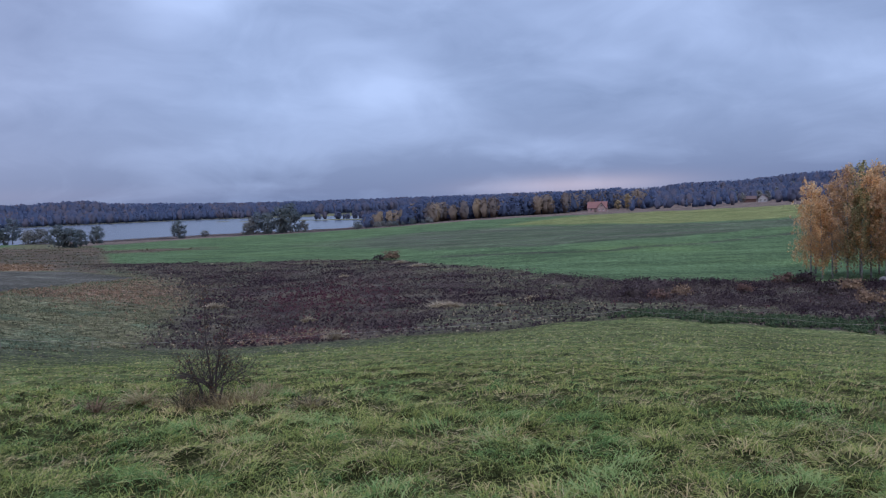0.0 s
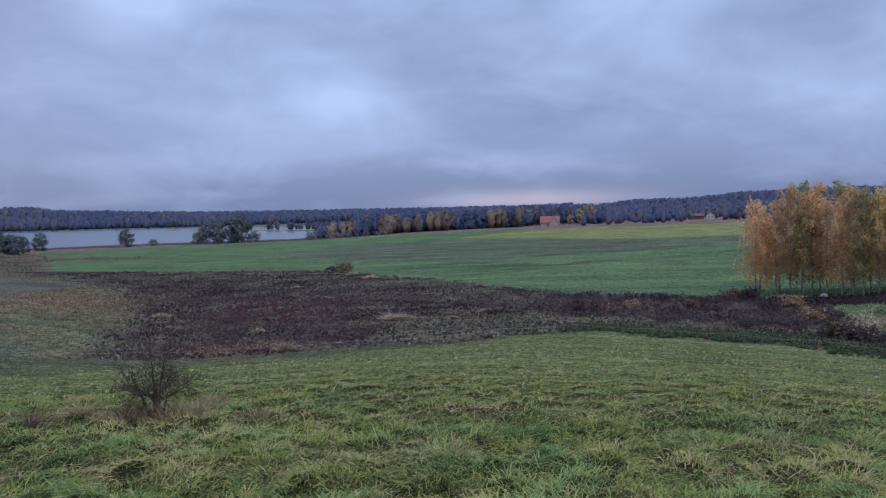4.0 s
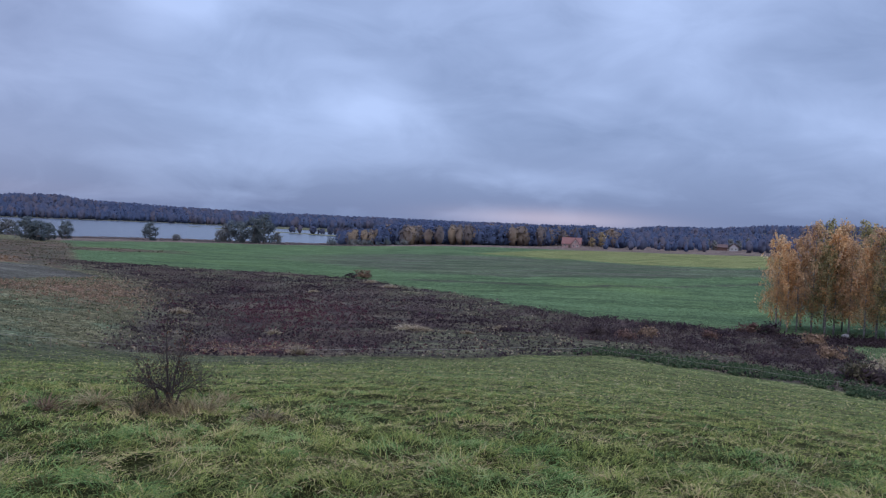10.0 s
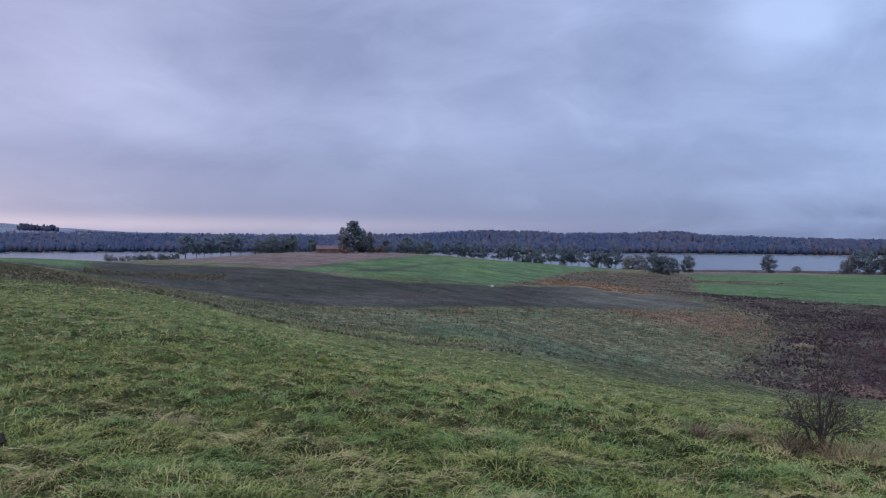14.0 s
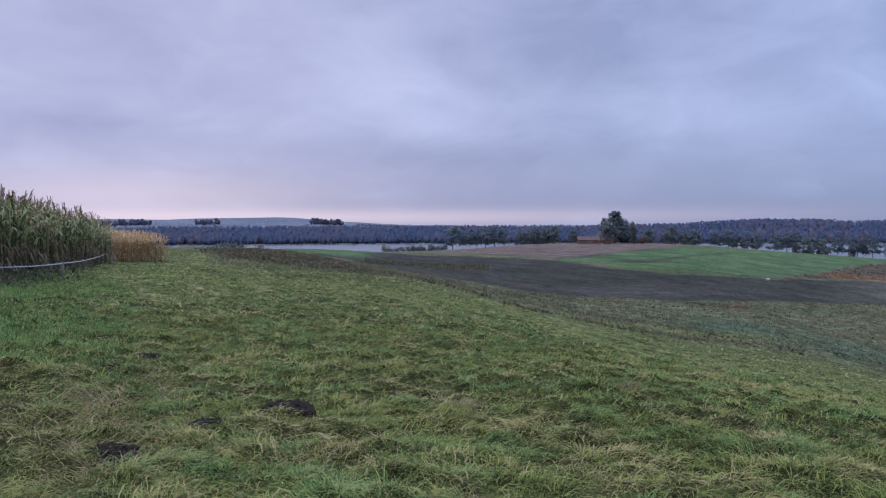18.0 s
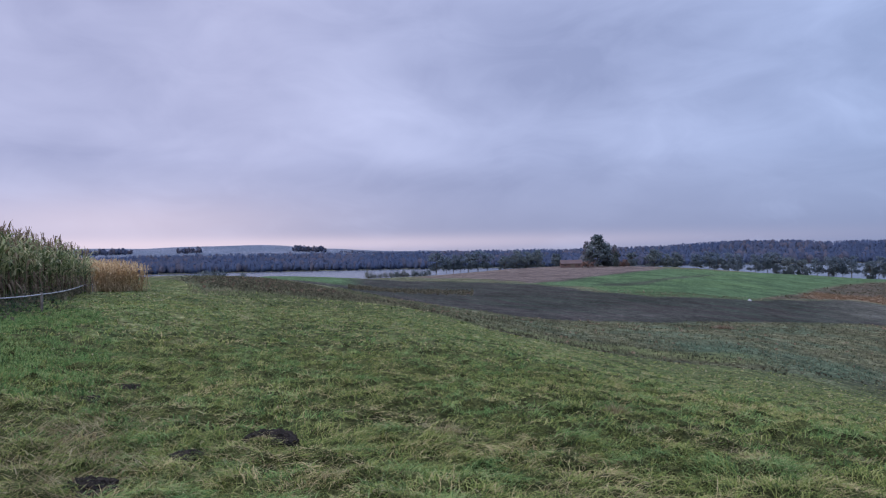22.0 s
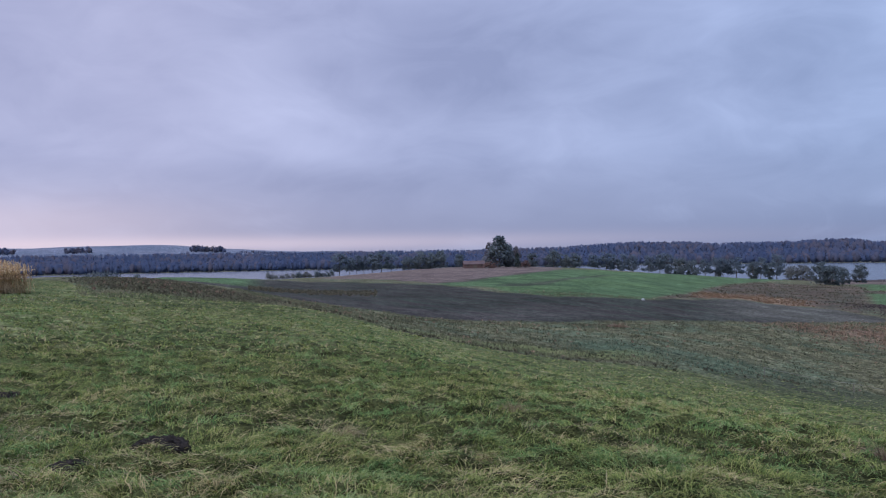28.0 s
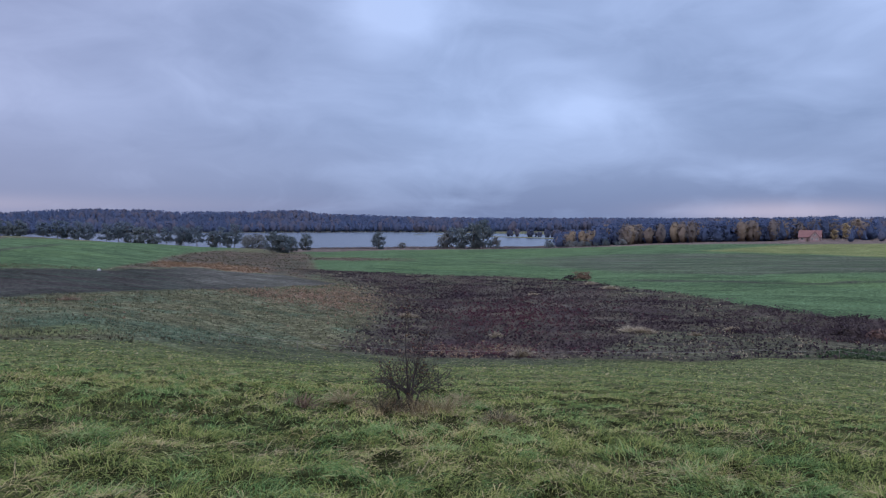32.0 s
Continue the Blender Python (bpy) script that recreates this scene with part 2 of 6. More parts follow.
def terrain(x, y):
    r, az = np.hypot(x, y), np.degrees(np.arctan2(x, y))
    hill = smooth01(r, 1500, 1950) * (1 - smooth01(r, 2500, 3100)) * smooth01(az, -60, -47)
    z = EYE_H - fall(az, r) * (1 - hill) - hill * np.interp(az, HILL_AZ, HILL_FALL)
    z = z + (0.05 * wave(x, y, 2.3, 1) + 0.05 * wave(x, y, 0.75, 4)) * np.clip(r / 6, 0, 1) * np.clip(2 - r / 60, 0, 1) + 0.12 * wave(x, y, 11, 2) * np.clip((r - 6) / 20, 0, 1) + 0.25 * wave(x, y, 45, 3) * np.clip((r - 60) / 80, 0, 1)
    z = z + 9 * wave(x, y, 520, 6) * smooth01(r, 2150, 2700) * (1 - smooth01(az, -64, -56))
    px, py = polar(*POND)
    a = radians(POND[0])
    du, dv = (x - px) * math.cos(a) - (y - py) * math.sin(a), (x - px) * math.sin(a) + (y - py) * math.cos(a)
    e = np.sqrt((du / 13.0) ** 2 + (dv / 12.5) ** 2)
    bowl = np.clip(1.6 - e, 0, 1)
    # reed spit in the lake
    ax, ay, bx, by = *polar(-8.0, 980), *polar(-20.4, 1235)
    t = np.clip(((x - ax) * (bx - ax) + (y - ay) * (by - ay)) / ((bx - ax) ** 2 + (by - ay) ** 2), 0, 1)
    d = np.hypot(x - ax - t * (bx - ax), y - ay - t * (by - ay))
    z = np.maximum(z, EYE_H - 26 + (2.9 - 0.3 * t) * np.exp(-((d / (30 - 16 * t)) ** 2)))
    return z * (1 - bowl) + bowl * np.minimum(z, EYE_H - POND_FALL - 0.5 * np.clip(1.1 - e, -0.6, 1))


def stand(az, r, dz=0.0):
    x, y = polar(az, r)
    return Vector((float(x), float(y), float(ground(x, y)) + dz))


# ---------------------------------------------------------------- field boundaries, distance by bearing
def edge(*pairs):
    a, d = zip(*pairs)
    return lambda az: np.interp(az, a, d)


meadow_edge = edge((-180, 60), (-100, 300), (-82, 115), (-79, 72), (-69, 66), (-65, 58), (-58, 52), (-51, 56), (-45, 62), (-40, 66), (-35, 76), (-30, 82), (-22, 90), (-10, 90), (0, 89), (10, 96), (15, 92), (24, 91), (33, 88), (60, 88), (180, 60))
plough_low = edge((-78, 170), (-66, 135), (-57, 112), (-47, 124), (-40, 138), (-31, 172), (-26, 196), (-25, 200))
plough_top = edge((-78, 200), (-69, 330), (-62, 290), (-55, 238), (-52, 205), (-47, 182), (-41, 200), (-35, 236), (-29, 222), (-26, 205), (-25, 200))
crop_low = edge((-30, 290), (-26, 262), (-20, 250), (-12, 238), (-8, 226), (-5, 205), (0, 182), (3.6, 158), (8, 147), (12, 144), (16, 143), (22, 143), (33, 144))
crop_top = edge((-30, 430), (-26, 470), (-20, 520), (-11, 545), (0, 540), (8, 520), (15, 500), (22, 480), (34, 470))


# ---------------------------------------------------------------- materials
def surface(name, rough=0.85, spec=0.25):
    m = bpy.data.materials.new(name)
    m.use_nodes = True
    nt = m.node_tree
    b = nt.nodes["Principled BSDF"]
    b.inputs["Roughness"].default_value, b.inputs["Specular IOR Level"].default_value = rough, spec
    return m, nt, b


def place_of(nt):
    return node(nt, "ShaderNodeNewGeometry").outputs["Position"]


def relief(nt, b, height, strength, distance):
    nt.links.new(node(nt, "ShaderNodeBump", (("Strength", strength), ("Distance", distance), ("Height", height))).outputs[0], b.inputs["Normal"])


def attr(nt, name):
    n = node(nt, "ShaderNodeAttribute")
    n.attribute_name = name
    return n


def stretched(nt, vec, turn, sx, sy):
    n = node(nt, "ShaderNodeMapping", (("Vector", vec), ("Rotation", (0, 0, radians(turn))), ("Scale", (sx, sy, 1))))
    return n.outputs[0]


def plain(name, base, rough=0.8, grain=0.15, size=8.0, spec=0.3):
    """Colour with a fine grain and broader stains."""
    m, nt, b = surface(name, rough, spec)
    p = node(nt, "ShaderNodeTexCoord").outputs["Object"]
    fine, broad = noisy(nt, p, size, 5), noisy(nt, p, size * 0.13, 3)
    v = maths(nt, "ADD", maths(nt, "MULTIPLY", fine, grain), maths(nt, "MULTIPLY", broad, grain))
    dark, pale = [c * (1 - grain) for c in base], [min(1, c * (1 + grain)) for c in base]
    nt.links.new(mixed(nt, span(nt, v, grain * 0.7, grain * 1.3), dark, pale), b.inputs["Base Color"])
    relief(nt, b, fine, 0.25, 0.02)
    return m


def leafy(name, *colours, rough=0.75, patch=0.0, patch_size=3.0, clump=0.0, thin=0.4, spec=0.15):
    """Foliage: every leaf or blade takes its own tone; whole plants differ as well. Leaves let light through."""
    m, nt, b = surface(name, rough, spec)
    own = node(nt, "ShaderNodeNewGeometry").outputs["Random Per Island"]
    tone = attr(nt, "tone").outputs["Fac"] if clump else node(nt, "ShaderNodeObjectInfo").outputs["Random"]
    share = clump or 0.28
    v = maths(nt, "ADD", maths(nt, "MULTIPLY", own, 1 - share), maths(nt, "MULTIPLY", tone, share))
    if patch:
        v = maths(nt, "ADD", maths(nt, "MULTIPLY", v, 1 - patch), maths(nt, "MULTIPLY", span(nt, noisy(nt, place_of(nt), patch_size, 3), 0.3, 0.7), patch))
    n = len(colours)
    v = span(nt, v, 0.14, 0.86)
    col = ramp(nt, v, *[(0.08 + 0.84 * i / max(1, n - 1), c) for i, c in enumerate(colours)])
    nt.links.new(col, b.inputs["Base Color"])
    glow = node(nt, "ShaderNodeBsdfTranslucent", ((0, col),))
    both = node(nt, "ShaderNodeMixShader", ((0, thin), (1, b.outputs[0]), (2, glow.outputs[0])))
    nt.links.new(both.outputs[0], nt.nodes["Material Output"].inputs[0])
    return m


def make_ground_material():
    m, nt, b = surface("fields", 0.95, 0.02)
    p = place_of(nt)
    fine, mid, broad, wide = noisy(nt, p, 9.0, 5, 0.65), noisy(nt, p, 1.3, 5, 0.6), noisy(nt, p, 0.16, 4), noisy(nt, p, 0.025, 3)
    mown = noisy(nt, stretched(nt, p, 12, 0.10, 1.1), 1.0, 4, 0.6)
    meadow = mixed(nt, span(nt, fine, 0.32, 0.68), (0.058, 0.071, 0.028), (0.14, 0.155, 0.06))
    meadow = mixed(nt, span(nt, mid, 0.46, 0.62), meadow, (0.19, 0.178, 0.085))
    meadow = mixed(nt, maths(nt, "MULTIPLY", span(nt, mown, 0.42, 0.62), 0.7), meadow, (0.055, 0.085, 0.032))
    meadow = mixed(nt, maths(nt, "MULTIPLY", span(nt, broad, 0.5, 0.75), 0.5), meadow, (0.15, 0.16, 0.06))
    streak = noisy(nt, stretched(nt, p, -12, 0.12, 0.9), 1.0, 5, 0.65)
    rough = mixed(nt, span(nt, noisy(nt, p, 0.8, 5, 0.65), 0.38, 0.62), (0.07, 0.068, 0.037), (0.185, 0.167, 0.093))
    rough = mixed(nt, maths(nt, "MULTIPLY", span(nt, broad, 0.47, 0.62), 0.5), rough, (0.078, 0.12, 0.075))
    rough = mixed(nt, maths(nt, "MULTIPLY", span(nt, mid, 0.56, 0.66), 0.7), rough, (0.05, 0.048, 0.035))
    soil = mixed(nt, span(nt, fine, 0.3, 0.7), (0.040, 0.034, 0.030), (0.068, 0.058, 0.050))
    rows = noisy(nt, stretched(nt, p, 20, 0.018, 0.55), 1.0, 4, 0.6)
    soil = mixed(nt, maths(nt, "MULTIPLY", span(nt, rows, 0.42, 0.60), 0.7), soil, (0.042, 0.06, 0.042))
    soil = mixed(nt, maths(nt, "MULTIPLY", span(nt, wide, 0.42, 0.66), 0.5), soil, (0.085, 0.072, 0.066))
    pale_soil = mixed(nt, span(nt, rows, 0.38, 0.62), (0.085, 0.078, 0.066), (0.125, 0.118, 0.092))
    weed = mixed(nt, span(nt, fine, 0.35, 0.65), (0.036, 0.022, 0.027), (0.072, 0.046, 0.05))
    weed = mixed(nt, maths(nt, "MULTIPLY", span(nt, noisy(nt, p, 0.22, 4, 0.6), 0.5, 0.62), 0.35), weed, (0.13, 0.105, 0.08))
    olive = mixed(nt, span(nt, noisy(nt, p, 0.6, 5, 0.65), 0.4, 0.6), (0.055, 0.06, 0.034), (0.13, 0.128, 0.074))
    olive = mixed(nt, span(nt, noisy(nt, stretched(nt, p, -4, 0.08, 0.4), 1.0, 5, 0.6), 0.45, 0.62), olive, (0.06, 0.05, 0.043))
    teal = mixed(nt, span(nt, streak, 0.38, 0.62), (0.058, 0.085, 0.052), (0.105, 0.142, 0.086))
    rusty = mixed(nt, span(nt, noisy(nt, p, 0.5, 5, 0.65), 0.4, 0.6), (0.10, 0.068, 0.05), (0.23, 0.145, 0.098))
    sedge = mixed(nt, span(nt, noisy(nt, stretched(nt, p, 5, 0.05, 0.2), 1.0, 5, 0.65), 0.38, 0.62), (0.32, 0.21, 0.13), (0.19, 0.135, 0.095))
    drill = noisy(nt, stretched(nt, p, 96, 0.012, 0.4), 1.0, 3)
    lanes = noisy(nt, stretched(nt, p, 3, 0.01, 0.16), 1.0, 4, 0.65)
    crop = mixed(nt, span(nt, mid, 0.3, 0.7), (0.068, 0.108, 0.05), (0.108, 0.158, 0.072))
    crop = mixed(nt, maths(nt, "MULTIPLY", span(nt, drill, 0.45, 0.62), 0.4), crop, (0.075, 0.125, 0.065))
    crop = mixed(nt, maths(nt, "MULTIPLY", span(nt, lanes, 0.45, 0.62), 0.5), crop, (0.058, 0.088, 0.045))
    crop = mixed(nt, maths(nt, "MULTIPLY", span(nt, wide, 0.5, 0.7), 0.5), crop, (0.12, 0.18, 0.065))
    bare = mixed(nt, span(nt, lanes, 0.4, 0.6), (0.072, 0.088, 0.055), (0.10, 0.095, 0.075))
    sward = mixed(nt, span(nt, lanes, 0.35, 0.65), (0.135, 0.155, 0.057), (0.195, 0.195, 0.08))
    tan = mixed(nt, span(nt, broad, 0.35, 0.65), (0.12, 0.088, 0.075), (0.175, 0.132, 0.112))
    marsh = mixed(nt, span(nt, broad, 0.42, 0.58), (0.115, 0.082, 0.06), (0.08, 0.074, 0.052))
    floor = mixed(nt, span(nt, mid, 0.3, 0.7), (0.07, 0.075, 0.06), (0.11, 0.105, 0.085))
    # the far ridge's blue-grey is distance haze painted into its ground colour
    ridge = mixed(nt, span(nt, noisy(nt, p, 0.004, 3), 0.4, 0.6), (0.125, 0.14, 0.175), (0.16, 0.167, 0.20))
    track = mixed(nt, span(nt, mid, 0.3, 0.7), (0.05, 0.055, 0.04), (0.085, 0.08, 0.06))
    thatch = mixed(nt, span(nt, noisy(nt, p, 38.0, 4, 0.7), 0.38, 0.62), (0.022, 0.026, 0.009), (0.118, 0.118, 0.044))
    thatch = mixed(nt, maths(nt, "MULTIPLY", span(nt, fine, 0.4, 0.62), 0.6), thatch, (0.04, 0.046, 0.018))
    col = meadow
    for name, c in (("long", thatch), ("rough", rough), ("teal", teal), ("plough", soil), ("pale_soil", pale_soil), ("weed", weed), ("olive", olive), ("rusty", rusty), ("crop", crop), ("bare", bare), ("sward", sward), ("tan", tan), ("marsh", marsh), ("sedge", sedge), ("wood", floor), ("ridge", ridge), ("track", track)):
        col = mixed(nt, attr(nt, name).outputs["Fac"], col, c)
    mottle = noisy(nt, stretched(nt, p, 8, 0.035, 0.11), 1.0, 6, 0.7)
    patchy = noisy(nt, p, 0.5, 5, 0.7)
    speck = span(nt, noisy(nt, stretched(nt, p, 0, 1.0, 0.55), 2.0, 4, 0.75), 0.38, 0.62, 0.6, 1.42)
    shade = maths(nt, "MULTIPLY", span(nt, mottle, 0.36, 0.64, 0.72, 1.30), span(nt, patchy, 0.36, 0.64, 0.82, 1.18))
    tufts = span(nt, noisy(nt, p, 4.2, 3, 0.7), 0.40, 0.60, 0.62, 1.40)
    shade = maths(nt, "MULTIPLY", maths(nt, "MULTIPLY", shade, speck), tufts)
    tint = node(nt, "ShaderNodeVectorMath", ((0, col),))
    tint.operation = "SCALE"
    nt.links.new(shade, tint.inputs[3])
    nt.links.new(tint.outputs[0], b.inputs["Base Color"])
    relief(nt, b, maths(nt, "ADD", maths(nt, "MULTIPLY", fine, 0.25), mid), 1.0, 0.5)
    return m


# ---------------------------------------------------------------- mesh helpers
def mesh_of(name, verts, faces, mats, index=None, smooth=False, normals=None):
    """A mesh from arrays; faces all have the same number of corners, or come as (count, array) groups."""
    groups = faces if isinstance(faces, list) else [faces]
    me = bpy.data.meshes.new(name)
    verts = np.asarray(verts, np.float32)
    me.vertices.add(len(verts))
    me.vertices.foreach_set("co", verts.ravel())
    loops = np.concatenate([np.asarray(g).ravel() for g in groups]).astype(np.int32)
    sizes = np.concatenate([np.full(len(g), np.asarray(g).shape[1]) for g in groups]).astype(np.int32)
    me.loops.add(len(loops))
    me.loops.foreach_set("vertex_index", loops)
    me.polygons.add(len(sizes))
    starts = np.concatenate([[0], np.cumsum(sizes)[:-1]]).astype(np.int32)
    me.polygons.foreach_set("loop_start", starts)
    me.polygons.foreach_set("loop_total", sizes)
    for m in mats if isinstance(mats, (list, tuple)) else [mats]:
        me.materials.append(m)
    if index is not None:
        me.polygons.foreach_set("material_index", np.asarray(index, np.int32))
    me.polygons.foreach_set("use_smooth", np.full(len(sizes), smooth))
    me.update(calc_edges=True)
    if normals is not None:
        me.normals_split_custom_set_from_vertices(normals)
    return me


def crown_shade(v, f, middle, own_share=0.45, up=0.35):
    """Leaves of a crown shade with the crown's round form: winding and normals turned outwards from its middle."""
    q = v.reshape(-1, 4, 3)
    out = q.mean(1) - np.asarray(middle)
    out /= np.linalg.norm(out, axis=1)[:, None] + 1e-6
    out[:, 2] += up
    own = np.cross(q[:, 2] - q[:, 0], q[:, 3] - q[:, 1])
    own /= np.linalg.norm(own, axis=1)[:, None] + 1e-9
    flip = (own * out).sum(1) < 0
    f = np.where(flip[:, None], f[:, ::-1], f)
    own[flip] *= -1
    n = 0.75 * out + own_share * own
    n /= np.linalg.norm(n, axis=1)[:, None]
    return f, np.repeat(n, 4, 0)


def give(me, name, values):
    a = me.attributes.new(name, "FLOAT", "POINT")
    a.data.foreach_set("value", np.asarray(values, np.float32))


def part(name, data, parent, label="", at=None):
    ob = new(name, data)
    ob.parent = parent
    if at is not None:
        ob.matrix_basis = at
    if label:
        ob["label"] = label
    return ob


def thing(name, at, label, category, group="", kind=""):
    ob = new(name)
    ob.empty_display_size = 0.2
    ob.matrix_basis = at if isinstance(at, Matrix) else Matrix.Translation(at)
    return tagged(ob, label, category, group, kind)


def box(bm, x0, x1, y0, y1, z0, z1, bevel=0.0):
    made = bmesh.ops.create_cube(bm, size=1)["verts"]
    for v in made:
        v.co = Vector(((x0 + x1) / 2 + v.co.x * (x1 - x0), (y0 + y1) / 2 + v.co.y * (y1 - y0), (z0 + z1) / 2 + v.co.z * (z1 - z0)))
    if bevel:
        edges = {e for v in made for e in v.link_edges}
        bmesh.ops.bevel(bm, geom=list(edges), offset=bevel, segments=1, affect="EDGES")


def from_bm(name, bm, mat, smooth=False):
    me = bpy.data.meshes.new(name)
    bm.normal_update()
    bm.to_mesh(me)
    bm.free()
    me.materials.append(mat)
    if smooth:
        me.polygons.foreach_set("use_smooth", np.ones(len(me.polygons), bool))
    return me


def tubes(paths, sides=5):
    """Tapered tubes along paths, each a list of (point, radius). Returns verts, quads."""
    vs, fs, base = [], [], 0
    for path in paths:
        n = len(path)
        for i, (p, r) in enumerate(path):
            a = Vector(path[max(i - 1, 0)][0])
            c = Vector(path[min(i + 1, n - 1)][0])
            d = (c - a).normalized() if (c - a).length > 1e-6 else Vector((0, 0, 1))
            u = d.orthogonal().normalized()
            w = d.cross(u)
            for k in range(sides):
                t = 2 * math.pi * k / sides
                vs.append(Vector(p) + (u * math.cos(t) + w * math.sin(t)) * r)
        for i in range(n - 1):
            for k in range(sides):
                k2 = (k + 1) % sides
                fs.append((base + i * sides + k, base + i * sides + k2, base + (i + 1) * sides + k2, base + (i + 1) * sides + k))
        base += n * sides
    return np.array([tuple(v) for v in vs]), np.array(fs)


def leaf_quads(rs, centres, size, droop=0.0, aspect=1.6, jitter=0.45):
    """One folded leaf spray (a rhomb) per centre, turned at random, hanging where droop is high."""
    n = len(centres)
    a, b = rs.uniform(0, 2 * np.pi, n), rs.normal(0, 1, n) * (1 - droop) * 0.8 - droop * 1.3
    d = np.stack([np.cos(a) * np.cos(b), np.sin(a) * np.cos(b), np.sin(b)], 1)
    e = rs.normal(0, 1, (n, 3))
    s = np.cross(d, e)
    s /= np.linalg.norm(s, axis=1)[:, None] + 1e-9
    z = size * (1 + jitter * rs.uniform(-1, 1, (n, 1)))
    d, s = d * z * aspect / 2, s * z / 2
    up = np.cross(d, s)
    up /= np.linalg.norm(up, axis=1)[:, None] + 1e-9
    v = np.stack([centres - d, centres + s + up * z * 0.12, centres + d, centres - s + up * z * 0.12], 1).reshape(-1, 3)
    return v, np.arange(4 * n).reshape(-1, 4)


def blades(rs, x, y, height, width, lean, bend=0.5, comb=None, droop=0.0):
    """Bent grass blades rooted on the ground. Returns verts and [quads, tris]."""
    n = len(x)
    z = ground(x, y) - 0.015
    a, t = rs.uniform(0, 2 * np.pi, n), rs.uniform(0, 2 * np.pi, n)
    if comb is not None:
        a = comb + rs.normal(0, 0.55, n)
    root = np.stack([x, y, z], 1)
    out = np.stack([np.cos(a), np.sin(a), np.zeros(n)], 1) * (height * lean * (1 + 0.7 * droop))[:, None]
    side = np.stack([np.cos(t), np.sin(t), np.zeros(n)], 1) * (width / 2)[:, None]
    rise = np.stack([np.zeros(n), np.zeros(n), height * np.sqrt(np.maximum(0.05, 1 - np.minimum(lean, 0.97) ** 2))], 1)
    mid = root + out * (0.5 - 0.22 * bend) + rise * (0.5 + 0.12 * bend + 0.3 * droop)
    tip = root + out + rise * (1 - 0.25 * bend - droop)
    v = np.stack([root - side, root + side, mid + side * 0.75, mid - side * 0.75, tip], 1).reshape(-1, 3)
    k = np.arange(n)[:, None] * 5
    return v, [k + np.array([[0, 1, 2, 3]]), k + np.array([[3, 2, 4]])]


def joined(pieces):
    """Concatenate (verts, quads) pieces."""
    vs, fs, base = [], [], 0
    for v, f in pieces:
        vs.append(v)
        fs.append(f + base)
        base += len(v)
    return np.concatenate(vs), np.concatenate(fs)


# ---------------------------------------------------------------- the ground, one sheet to the horizon
def soft_step(v, a, b):
    t = np.clip((v - a) / (b - a), 0, 1)
    return t * t * (3 - 2 * t)


def lower_slope(x, y):
    """The darker, damper foot of the meadow before the weedy hollow."""
    r, az = np.hypot(x, y), np.degrees(np.arctan2(x, y))
    return soft_step(r + 5 * wave(x, y, 14, 19), 52, 76) * soft_step(az, -48, -34) * (1 - soft_step(az, -10, -3))


